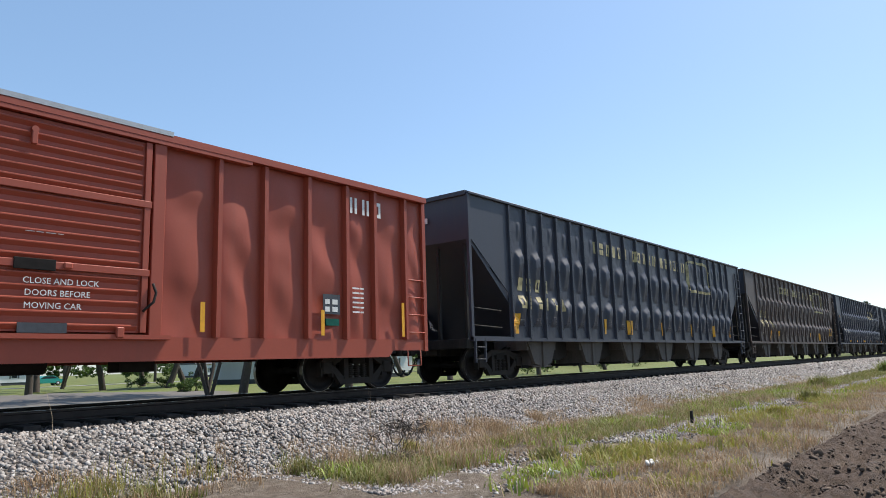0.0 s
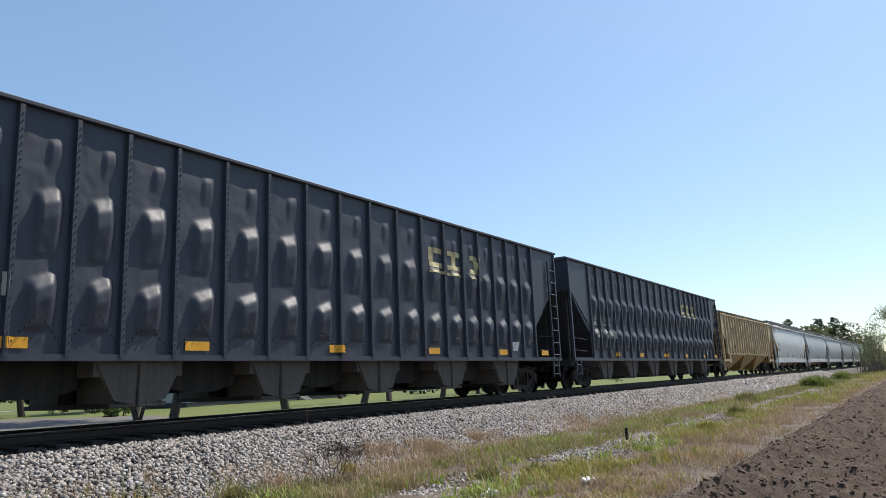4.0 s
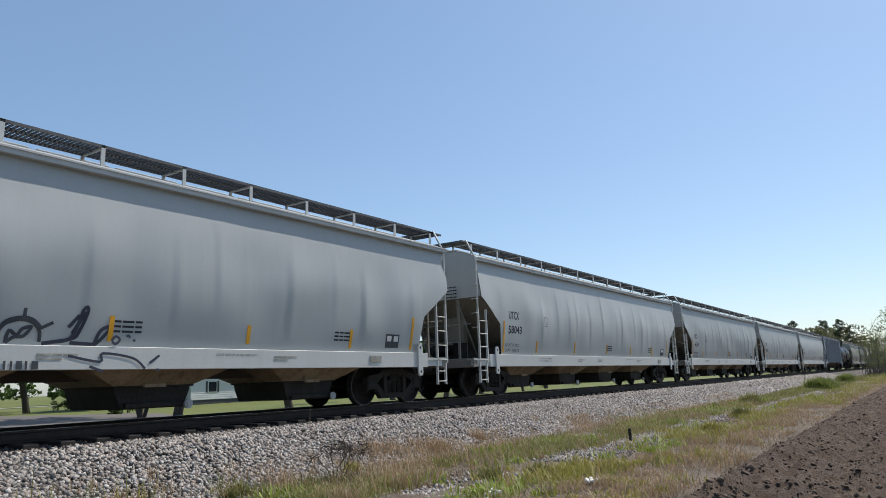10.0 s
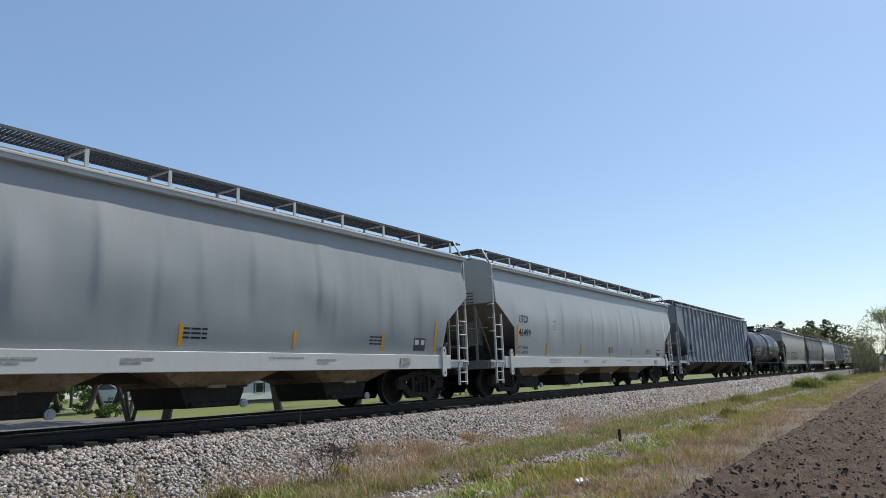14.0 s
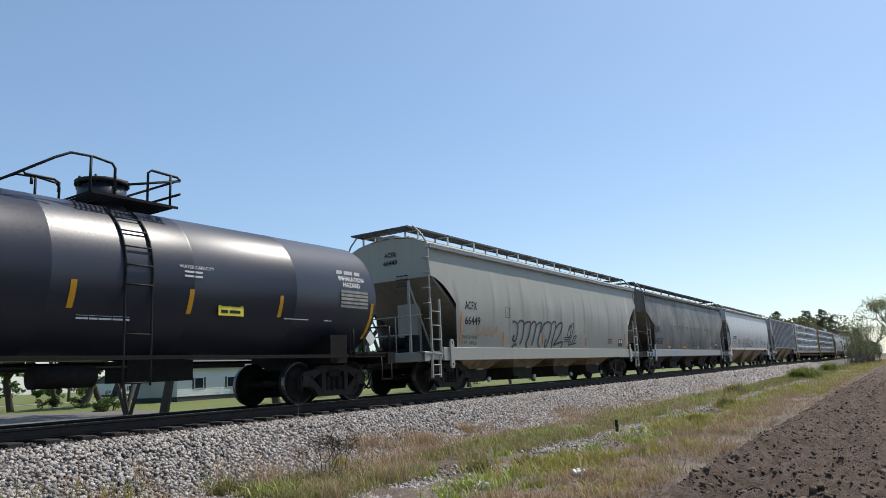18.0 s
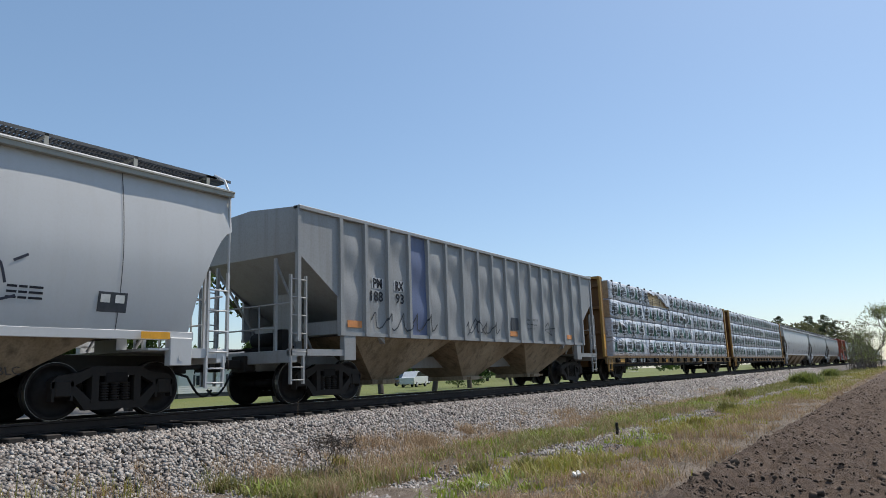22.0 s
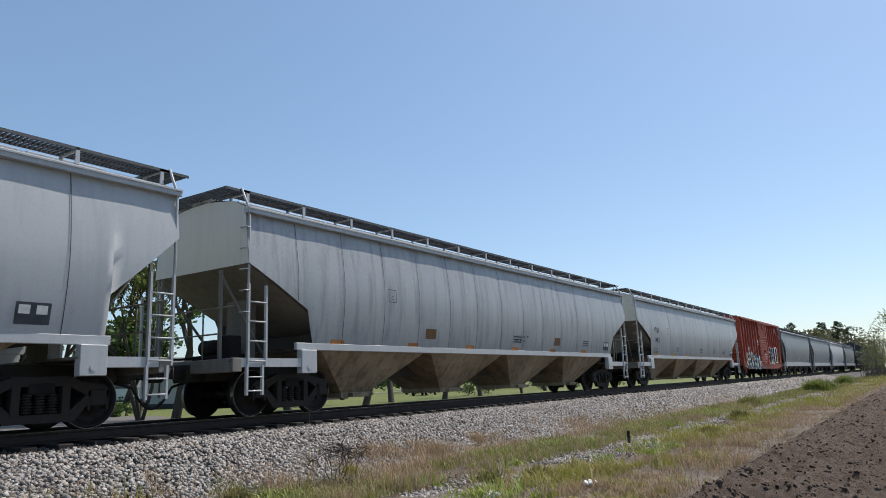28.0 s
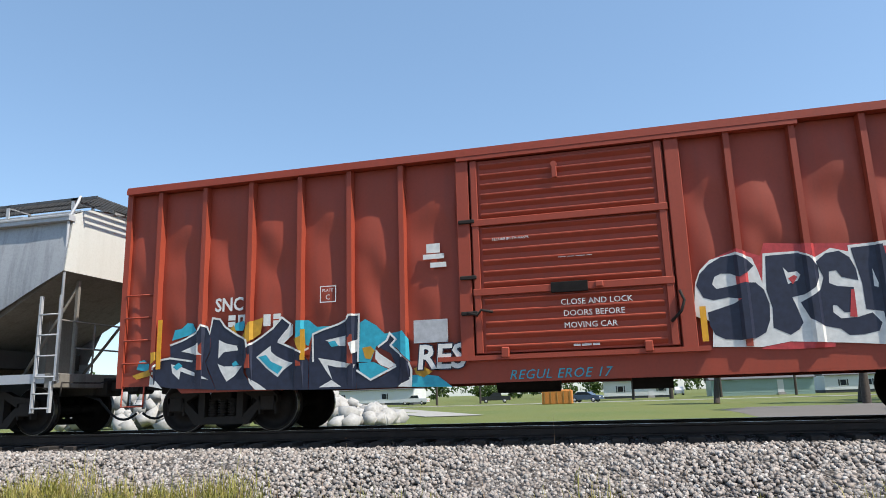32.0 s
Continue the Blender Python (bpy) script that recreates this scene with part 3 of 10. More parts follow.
def running_gear(car, mid, half, inset, iron="truck_iron", colour=None):
    """Two trucks with their wheelsets, couplers and air hoses."""
    iron = MAT[iron]
    for s in (-1, 1):
        xc = s * (half - inset)
        tr = part("truck", shared("truck", build_truck, MAT["under"]), None, car, at=pose(xc, 0, 0))
        for r in (0, 180):
            part("side_frame", shared("side_frame_" + iron.name, build_side_frame, iron), None, tr, at=pose(0, 0, 0, 0, 0, r))
            part("spring_nest", shared("spring_nest", build_springs, iron), None, tr, at=pose(0, 0, 0, 0, 0, r))
        for d in (-0.889, 0.889):
            w = part("wheelset", shared("wheelset", build_wheelset, MAT["wheel_iron"]), None, car, at=pose(xc + d, 0, WHEEL_R))
            part("tread", shared("tread", build_tread, MAT["tread"]), None, w, "polished steel tread")
            WHEELSETS.append((w, mid, xc + d))

        def build_coupler(bm):
            bx(bm, -0.1, 0.62, -0.09, 0.09, 0.78, 0.97, 0.02)
            bx(bm, 0.50, 0.74, -0.17, 0.15, 0.72, 1.02, 0.04)
            bx(bm, 0.62, 0.80, -0.19, -0.05, 0.76, 0.98, 0.03)
            bx(bm, -0.25, 0.08, -0.22, 0.22, 0.70, 1.05, 0.02)
        part("coupler", shared("coupler", build_coupler, MAT["truck_iron"]), None, car, at=pose(s * half, 0, 0, 0, 0, 0 if s > 0 else 180))

        def build_hose(bm):
            pts = [(0.02 + 0.72 * i / 9, -0.32 + 0.02 * i, 0.66 - 0.42 * math.sin(math.pi * min(1, i / 9 * 0.72 + 0.02))) for i in range(10)]
            bent(bm, [(-0.3, -0.32, 0.72)] + pts, 0.024, 8)
        part("air_hose", shared("air_hose", build_hose, MAT["hose"]), None, car, at=pose(s * half, 0, 0, 0, 0, 0 if s > 0 else 180))

        def build_lever(bm):
            bent(bm, [(0.1, -1.4, 0.95), (0.14, -0.5, 0.95), (0.3, -0.2, 1.02)], 0.014, 6)
            bent(bm, [(0.1, -1.4, 0.95), (0.1, -1.42, 0.72)], 0.014, 6)
        part("uncoupling_lever", shared("uncoupling_lever", build_lever, MAT["truck_iron"]), None, car, at=pose(s * half, 0, 0, 0, 0, 0 if s > 0 else 180))


def ladder(car, mat, x0, x1, y, z0, z1, step=0.38, tall=None, name="ladder"):
    """Two stiles and their rungs, in the plane of the side; tall: the top of the outer stile."""
    key = "%s_%s_%.2f_%.2f_%.2f_%.2f_%s" % (name, mat, x1 - x0, z0, z1, step, tall)

    def build(bm):
        w = x1 - x0
        bx(bm, -0.022, 0.022, -0.03, 0.03, z0, tall or z1)
        bx(bm, w - 0.022, w + 0.022, -0.03, 0.03, z0, z1)
        z = z0 + 0.08
        while z < z1:
            rod(bm, (0, -0.02, z), (w, -0.02, z), 0.015, 6)
            z += step
    return part(name, shared(key, build, MAT[mat]), MAT[mat], car, at=pose(x0, y, 0))


def start_car(name, label, left, right, category="railcar", inset=1.75, iron="truck_iron"):
    mid, half = (left + right) / 2, (right - left) / 2
    car = thing(name, label, category, "cars of the freight train", pose(mid, TRACK_Y, 0))
    TRAIN.append((car, mid))
    running_gear(car, mid, half, inset, iron)
    return car, half


# ---------- boxcar ----------
def boxcar(left, right, graffiti, red, roof_patch, posts, door0, door1, right_posts):
    label = ("rust-red boxcar with ribbed sides and large spray-painted letters" if graffiti else "faded red boxcar with dented ribbed sides, plug door closed")
    car, h = start_car("boxcar", label, left, right)
    R = MAT[red]
    L = 2 * h
    Y = 1.44          # plane of the side sheets
    # floor, inner body and underframe
    bm = bmesh.new()
    bx(bm, -h + .04, h - .04, -Y + .03, Y - .03, 1.0, 4.34)
    part("body", bm, R, car)
    bm = bmesh.new()
    bx(bm, -h + .3, h - .3, -.28, .28, .72, 1.0)
    bx(bm, -h + 1.0, -h + 2.5, -1.2, 1.2, .84, 1.0)
    bx(bm, h - 2.5, h - 1.0, -1.2, 1.2, .84, 1.0)
    rod(bm, (-1.2, -.75, .72), (-.2, -.75, .72), .2, 14)
    bx(bm, .9, 1.5, -.9, -.5, .52, .85)
    for x in (-3.2, -1.6, 1.6, 3.2):
        bx(bm, x - .05, x + .05, -1.4, 1.4, .84, 1.0)
    part("underframe", bm, MAT["under"], car)
    # side sill: deeper between the trucks
    for r in (0, 180):
        part("side_sill", shared("box_sill_%s_%.2f" % (red, L), lambda b: slab(b, [(-h, 1.06), (h, 1.06), (h, .82), (h - 1.1, .82), (h - 1.25, .68), (-h + 1.25, .68), (-h + 1.1, .82), (-h, .82)], "y", -1.5, -1.44), R), R, car, at=pose(0, 0, 0, 0, 0, r))
    # posts and bulged sheets
    def build_post(b):
        slab(b, [(-.06, -1.44), (-.042, -1.57), (.042, -1.57), (.06, -1.44)], "z", 1.06, 4.28)
    for r in (0, 180):
        for x in posts + right_posts:
            xx = (x - h) * (1 if r == 0 else -1)
            part("post", shared("box_post_" + red, build_post, R), R, car, at=pose(xx, 0, 0, 0, 0, r))

    def build_sheet(width, seed):
        def build(b):
            def f(u, v):
                z = 1.06 + 3.22 * v
                edge = math.sin(math.pi * u) ** 0.6
                w = 0.030 + 0.055 * noise.noise(Vector((u * 1.1 + seed * 7.1, v * 3.6 + u * .8, seed))) + 0.016 * math.sin(v * 13 + seed + 2 * u) + 0.018 * noise.noise(Vector((u * 3.1, v * 8.0, seed + 4.4)))
                w *= .35 + .65 * min(1, (1 - v) * 3.5)
                return ((u - .5) * width, -Y - min(.085, max(-0.015, edge * w)), z)
            sheet(b, f, 12, 40)
        return build
    xs = [0.0] + posts + [door0 - .22]
    for seq in (xs, [door1 + .2] + right_posts + [L]):
        for i, (a, c) in enumerate(zip(seq, seq[1:])):
            wd = round(c - a, 2)
            sd = (i * 3 + (0 if seq is xs else 2)) % 5
            part("side_sheet", shared("box_sheet_%s_%.2f_%d" % (red, wd, sd), build_sheet(wd, sd), R), R, car, at=pose((a + c) / 2 - h, 0, 0))
            part("side_sheet", shared("box_sheet_%s_%.2f_%d" % (red, wd, sd), build_sheet(wd, sd), R), R, car, at=pose(h - (a + c) / 2, 0, 0, 0, 0, 180))
    # doors on both sides
    for r in (0, 180):
        base = pose(0, 0, 0, 0, 0, r)
        sx = 1 if r == 0 else -1
        off = -h if r == 0 else h - L

        w = door1 - door0
        key = "%s_%.2f" % (red, w)

        def build_door(b):
            bx(b, 0, w, -1.545, -1.40, 1.12, 4.2)
        d = part("door", shared("box_door_" + key, build_door, R), R, car, "closed plug door with pressed ridges", at=base @ pose(door0 + off, 0, 0))

        def build_ridge(b):
            slab(b, [(-1.545, -.05), (-1.592, .012), (-1.592, .028), (-1.545, .05)], "x", .17, w - .17)

        def build_beam(b):
            bx(b, 0, w, -1.605, -1.53, -.055, .055, .008)
        for z0, z1, k in ((3.28, 4.1, 6), (2.18, 3.05, 6), (1.2, 1.92, 5)):
            for i in range(k):
                part("ridge", shared("box_ridge_" + key, build_ridge, R), R, d, at=pose(0, 0, z0 + (z1 - z0) * i / (k - 1)))
        for z in (3.17, 2.06):
            part("cross_beam", shared("box_beam_" + key, build_beam, R), R, d, at=pose(0, 0, z))
        for x in (.02, w - .12):
            part("stile", shared("box_stile_" + red, lambda b: bx(b, 0, .1, -1.595, -1.53, 1.12, 4.2, .006), R), R, d, at=pose(x, 0, 0))
        for z in (1.74, 2.3, 3.2):
            part("hasp", shared("box_hasp_" + red, lambda b: bx(b, -.2, .06, -1.63, -1.58, -.03, .03, .01), MAT["truck_iron"]), R, d, at=pose(0, 0, z))
        part("latch_plate", shared("box_latch_" + red, lambda b: bx(b, 1.2, 1.75, -1.618, -1.59, 1.98, 2.14, .006), MAT["under"]), R, d)
        part("latch_knob", shared("box_knob_" + red, lambda b: bx(b, 1.85, 1.98, -1.64, -1.59, 2.02, 2.12, .02), R), R, d)
        part("handle", shared("box_handle_" + red, lambda b: bent(b, [(-.1, -1.63, 1.75), (.06, -1.66, 1.70), (.12, -1.65, 1.78), (.3, -1.63, 1.74)], .022), MAT["truck_iron"]), R, d)
        part("handle", shared("box_handle_b_" + red, lambda b: bent(b, [(-.1, -1.62, 1.45), (.05, -1.66, 1.6), (.1, -1.64, 1.75), (.05, -1.62, 1.9)], .022), MAT["truck_iron"]), R, d, at=pose(w, 0, 0))

        def build_hanger(b):
            bx(b, 1.32, 1.4, -1.64, -1.58, 3.78, 4.0, .01)
            rod(b, (1.36, -1.64, 4.0), (1.36, -1.58, 4.0), .05, 10)
        part("hanger", shared("box_hanger_" + red, build_hanger, R), R, d)
        part("door_track", shared("box_track_lo_" + key, lambda b: bx(b, -.6, w + .4, -1.60, -1.44, 1.02, 1.09), R), R, car, at=base @ pose(door0 + off, 0, 0))
        part("door_track", shared("box_track_up_" + key, lambda b: bx(b, -.2, w + 1.9, -1.62, -1.47, 4.22, 4.285), R), R, car, at=base @ pose(door0 + off, 0, 0))
        for x in (-.23, w + .03):
            part("door_frame", shared("box_frame_" + red, lambda b: bx(b, 0, .21, -1.585, -1.44, 1.06, 4.22, .01), R), R, car, at=base @ pose(door0 + off + x, 0, 0))
        for x in (.4, w - .5):
            part("roller", shared("box_roller_" + red, lambda b: bx(b, 0, .12, -1.64, -1.56, 1.04, 1.2, .015), R), R, d, at=pose(x, 0, 0))
    # roof: low gable with cross ribs and an eave angle
    def build_roof(b):
        slab(b, [(-1.61, 4.36), (-1.61, 4.42), (0, 4.66), (1.61, 4.42), (1.61, 4.36), (0, 4.58)], "x", -h, h)
        bx(b, -h, h, -1.625, -1.45, 4.29, 4.38)
        bx(b, -h, h, 1.45, 1.625, 4.29, 4.38)
        n = 17
        for i in range(n + 1):
            x = -h + .04 + (L - .08) * i / n
            slab(b, [(-1.42, 4.43), (-1.40, 4.49), (0, 4.70), (1.40, 4.49), (1.42, 4.43), (0, 4.65)], "x", x - .03, x + .03)
    part("roof", shared("box_roof_" + red + "%.2f" % L, build_roof, R), R, car)
    if roof_patch:
        bm = bmesh.new()
        slab(bm, [(-1.63, 4.39), (-1.63, 4.47), (0, 4.715), (0, 4.67)], "x", -h + 2.2, -h + 9.1)
        part("roof_sheet", bm, MAT["galv"], car, "bare galvanised roof panels")
    # ends: pressed horizontal ribs, ladder, brake platform
    for s in (-1, 1):
        def build_end(b):
            bx(b, 0, .05, -1.47, 1.47, .95, 4.36)
            slab(b, [(-1.47, 4.36), (1.47, 4.36), (0, 4.6)], "x", 0, .05)
            for i in range(7):
                z = 1.35 + i * .46
                slab(b, [(0.05, z - .13), (.12, z - .03), (.12, z + .03), (.05, z + .13)], "y", -1.36, 1.36)
            bx(b, -.05, .06, -1.53, -1.43, .8, 4.36)
            bx(b, -.05, .06, 1.43, 1.53, .8, 4.36)
            bx(b, 0, .3, -.9, .9, .92, 1.0)
        part("end_wall", shared("box_end_" + red, build_end, R), R, car, at=pose(s * (h - .02), 0, 0, 0, 0, 0 if s > 0 else 180))

        def build_endladder(b):
            for y in (-1.35, -.85):
                rod(b, (.16, y, .95), (.16, y, 2.5), .02)
            for i in range(5):
                rod(b, (.16, -1.35, 1.1 + .36 * i), (.16, -.85, 1.1 + .36 * i), .015)
        part("end_ladder", shared("box_endladder", build_endladder, MAT["truck_iron"]), R, car, at=pose(s * (h - .02), 0, 0, 0, 0, 0 if s > 0 else 180))
        for r in (0, 180):
            def build_rungs(b):
                for z in (1.22, 1.62, 2.02, 2.42):
                    bent(b, [(.06, -1.47, z), (.06, -1.53, z), (.62, -1.53, z), (.62, -1.47, z)], .014)
                bent(b, [(.06, -1.48, .9), (.06, -1.5, .48), (.5, -1.5, .48), (.5, -1.48, .9)], .016)
            x = -h if (s < 0) == (r == 0) else -h
            if s < 0:
                part("ladder", shared("box_rungs_" + red, build_rungs, R), R, car, at=pose(0, 0, 0, 0, 0, r) @ pose(-h, 0, 0))
            else:
                part("ladder", shared("box_rungs_" + red, build_rungs, R), R, car, at=pose(0, 0, 0, 0, 0, r) @ pose(h - .68, 0, 0))
    # paint: reflectors and words
    for x, z, hh in ((.82, 1.1, .85), (3.52, 1.15, .5), (6.3, 1.15, .5), (9.75, 1.15, .5), (12.4, 1.12, .5), (14.75, 1.12, .75)):
        tape(car, x - h, z, hh, 1.575, .085)
    W = MAT["white_ink"]
    yb = -1.62
    lettering("CLOSE AND LOCK", .125, W, car, door0 + 1.33 - h, 1.79, -1.597, "door_notice")
    lettering("DOORS BEFORE", .125, W, car, door0 + 1.36 - h, 1.62, -1.597, "door_notice")
    lettering("MOVING CAR", .125, W, car, door0 + 1.36 - h, 1.44, -1.597, "door_notice")
    lettering("SECURE BOTH HASPS", .06, W, car, door0 + 0.33 - h, 2.86, -1.597, "door_notice")
    bm = bmesh.new()
    bars(bm, door0 + 1.33 - h, 2.52, -1.585, (.12, .1, .14, .08), .035)
    bars(bm, door0 + 1.48 - h, 1.17, -1.585, (.1, .14, .1), .03)
    part("small_print", bm, W, car)
    bm = bmesh.new()
    marks(bm, 3, 13.15 - h if graffiti else 13.2 - h, 3.72, -1.535, .34, .36, seed=3, w=.9)
    part("owner_mark", bm, W, car)
    if not graffiti:
        bm = bmesh.new()
        bx(bm, 12.45 - h, 12.9 - h, -1.53, -1.52, 1.55, 1.95)
        part("stencil_panel", bm, MAT["tag_dark"], car)
        bm = bmesh.new()
        bars(bm, 12.5 - h, 1.75, -1.534, (.12, .14), .1)
        bars(bm, 12.5 - h, 1.6, -1.534, (.12, .14), .1)
        for i in range(6):
            bars(bm, 13.25 - h, 2.1 - i * .1, -1.534, (.2, .1), .035)
        part("small_print", bm, W, car)
        bm = bmesh.new()
        bx(bm, 12.5 - h, 12.85 - h, -1.56, -1.53, 1.32, 1.46)
        part("placard", bm, MAT["print_green"], car)
        bm = bmesh.new()
        bx(bm, door0 + 1.3 - h, door0 + 1.95 - h, -1.60, -1.585, 1.1, 1.24)
        part("placard", bm, MAT["tag_dark"], car)
    else:
        mural(car, h, posts + right_posts)
    return car


def blob(bm, pts, y):
    """A flat patch of sprayed paint with the outline pts (x, z)."""
    bm.faces.new([bm.verts.new((x, y, z)) for x, z in pts])


def ribbon(bm, pts, y, w, slope=0.0):
    """A flat mitred band along pts (x, z)."""
    p = [Vector(q) for q in pts]
    if len(p) == 2:
        e = (p[1] - p[0]).normalized() * w * .5
        p = [p[0] - e, p[1] + e]
    row = []
    for i, q in enumerate(p):
        a = (q - p[i - 1]).normalized() if i else None
        c = (p[i + 1] - q).normalized() if i < len(p) - 1 else None
        a, c = a or c, c or a
        n = Vector((-(a + c).y, (a + c).x))
        n = n.normalized() if n.length > .2 else Vector((-a.y, a.x))
        n *= w / 2 / max(.5, n.dot(Vector((-a.y, a.x))))
        row.append([bm.verts.new((v.x, y - i * slope, v.y)) for v in (q + n, q - n)])
    for a, c in zip(row, row[1:]):
        bm.faces.new((a[0], a[1], c[1], c[0]))


def stroke(bm, pts, y, w):
    """A thick flat stroke along pts."""
    ribbon(bm, pts, y, w, .0003)


def cloud(bm, cx, cz, rx, rz, y, seed):
    rnd = random.Random(seed)
    n = 22
    blob(bm, [(cx + rx * (0.8 + 0.25 * rnd.random()) * math.cos(2 * math.pi * i / n), cz + rz * (0.8 + 0.25 * rnd.random()) * math.sin(2 * math.pi * i / n)) for i in range(n)], y)


def mural(car, h, posts):
    """The spray-painted pieces on the side: angular navy letters edged in white over teal and mustard clouds."""
    layers = {}

    def spray(colour, layer, pts):
        bm = layers.setdefault((layer, colour), bmesh.new())
        bm.faces.new([bm.verts.new((x - h, 0, z)) for x, z in pts])

    def edging(pts, w=.032):
        bm = layers.setdefault((5, "white_ink"), bmesh.new())
        ribbon(bm, [(x - h, z) for x, z in pts], 0, w)

    spray("teal", 0, ((1.04, 1.58), (1.09, 1.76), (1.22, 1.78), (1.33, 1.87), (1.44, 1.86), (1.51, 1.73), (1.39, 1.66)))
    spray("teal", 0, ((2.23, 1.70), (2.26, 1.82), (2.42, 1.85), (2.46, 1.78), (2.40, 1.68)))
    spray("teal", 0, ((3.38, 1.50), (3.38, 1.80), (3.61, 1.80), (3.76, 1.68), (4.04, 1.68), (3.76, 1.61), (3.68, 1.56), (3.61, 1.37)))
    spray("teal", 0, ((4.50, 1.70), (4.60, 1.76), (4.79, 1.65), (4.93, 1.51), (5.12, 1.52), (5.24, 1.54), (5.33, 1.40), (5.35, 1.05), (5.12, 1.28), (5.03, 1.31), (4.79, 1.32), (4.69, 1.07), (4.47, 1.08)))
    spray("teal", 0, ((5.36, 0.83), (5.53, 0.85), (5.80, 0.81), (6.02, 0.64), (5.37, 0.66)))
    spray("teal", 0, ((0.36, 1.11), (0.40, 1.25), (0.51, 1.27), (0.62, 1.19), (0.59, 1.07)))
    spray("gold", 1, ((2.37, 1.55), (2.52, 1.82), (2.78, 1.89), (2.74, 1.62), (2.51, 1.48)))
    spray("gold", 1, ((2.14, 1.71), (2.23, 1.79), (2.30, 1.63)))
    spray("gold", 1, ((3.34, 1.50), (3.54, 1.56), (3.57, 1.34), (3.46, 1.30)))
    spray("gold", 1, ((4.55, 1.30), (4.69, 1.32), (4.76, 1.25), (4.69, 1.11), (4.60, 1.13)))
    spray("gold", 1, ((0.28, 1.01), (0.61, 1.10), (0.65, 1.00), (0.37, 0.94)))
    spray("gold", 1, ((5.41, 0.94), (5.53, 0.99), (5.71, 0.88), (5.57, 0.80), (5.44, 0.85)))
    spray("gold", 1, ((0.66, 1.39), (0.83, 1.41), (0.80, 1.31), (0.67, 1.19)))
    spray("navy", 2, ((1.01, 1.51), (1.25, 1.57), (1.45, 1.66), (1.57, 1.73), (1.62, 1.81), (1.73, 1.78), (1.79, 1.67), (1.79, 1.36), (1.71, 1.20), (1.76, 1.05), (1.93, 0.72), (1.06, 0.77), (0.72, 0.83), (0.72, 1.09), (0.83, 1.23), (1.03, 1.28)))
    spray("navy", 2, ((1.80, 1.36), (1.79, 1.67), (1.83, 1.92), (1.97, 1.89), (2.08, 1.75), (2.30, 1.61), (2.49, 1.52), (2.51, 1.26), (2.44, 0.98), (2.64, 0.70), (1.94, 0.71), (1.72, 1.18)))
    spray("navy", 2, ((2.51, 1.42), (2.76, 1.55), (2.97, 1.69), (3.13, 1.86), (3.28, 1.75), (3.07, 1.46), (3.49, 1.28), (3.62, 1.12), (3.61, 0.67), (2.65, 0.70), (2.48, 0.98)))
    spray("navy", 2, ((3.63, 1.12), (3.68, 1.56), (3.88, 1.62), (4.14, 1.69), (4.29, 1.76), (4.33, 1.83), (4.49, 1.83), (4.48, 1.08), (4.44, 0.66), (3.62, 0.67)))
    spray("navy", 2, ((4.45, 1.08), (4.64, 0.90), (4.85, 0.82), (5.12, 0.99), (5.03, 1.19), (4.82, 1.30), (4.97, 1.40), (5.02, 1.51), (5.11, 1.41), (5.02, 1.32), (5.32, 1.05), (5.37, 0.92), (5.36, 0.77), (5.11, 0.66), (4.45, 0.66)))
    spray("white_ink", 3, ((1.24, 1.39), (1.44, 1.46), (1.58, 1.52), (1.59, 1.37), (1.66, 1.31), (1.52, 1.32)))
    spray("white_ink", 3, ((1.05, 1.18), (1.26, 1.12), (1.59, 0.99), (1.79, 0.89), (1.62, 0.92), (1.24, 1.05), (1.22, 0.91), (1.08, 1.03)))
    spray("white_ink", 3, ((0.64, 1.00), (0.76, 0.90), (0.89, 0.77), (0.63, 0.82)))
    spray("white_ink", 3, ((1.96, 1.55), (2.11, 1.48), (2.30, 1.44), (2.33, 1.36), (2.06, 1.34), (1.96, 1.24)))
    spray("white_ink", 3, ((1.95, 1.15), (2.07, 1.10), (2.41, 1.10), (2.28, 0.94), (2.13, 0.85), (2.02, 1.01)))
    spray("white_ink", 3, ((2.67, 1.23), (2.93, 1.41), (2.94, 1.31), (3.04, 1.23), (3.21, 1.15), (3.34, 1.11), (3.17, 1.00), (3.07, 0.89), (2.86, 1.04)))
    spray("white_ink", 3, ((3.05, 1.48), (3.20, 1.65), (3.33, 1.75), (3.33, 1.57), (3.16, 1.43)))
    spray("white_ink", 3, ((2.53, 0.89), (2.71, 0.80), (2.87, 0.69), (2.66, 0.70), (2.55, 0.81)))
    spray("white_ink", 3, ((3.91, 1.45), (4.27, 1.51), (4.27, 1.34), (4.16, 1.35), (4.01, 1.41)))
    spray("white_ink", 3, ((3.79, 1.17), (4.06, 1.12), (4.43, 1.04), (4.40, 0.99), (4.11, 1.01), (3.95, 1.05), (4.04, 0.81), (3.92, 0.97)))
    spray("white_ink", 3, ((4.32, 1.39), (4.47, 1.44), (4.49, 1.26), (4.38, 1.21)))
    spray("white_ink", 3, ((4.78, 1.27), (4.84, 1.20), (5.02, 1.08), (5.12, 1.01), (5.00, 0.96), (4.85, 1.02), (4.77, 1.12)))
    spray("white_ink", 3, ((5.14, 0.67), (5.32, 0.83), (5.37, 0.77), (5.37, 0.66)))
    spray("white_ink", 3, ((3.80, 0.70), (4.02, 0.81), (4.19, 0.70)))
    spray("teal", 4, ((2.71, 1.23), (2.85, 1.26), (2.94, 1.15), (3.16, 1.05), (3.07, 0.94), (2.91, 1.04)))
    spray("teal", 4, ((3.96, 1.42), (4.08, 1.44), (4.14, 1.35), (4.02, 1.34)))
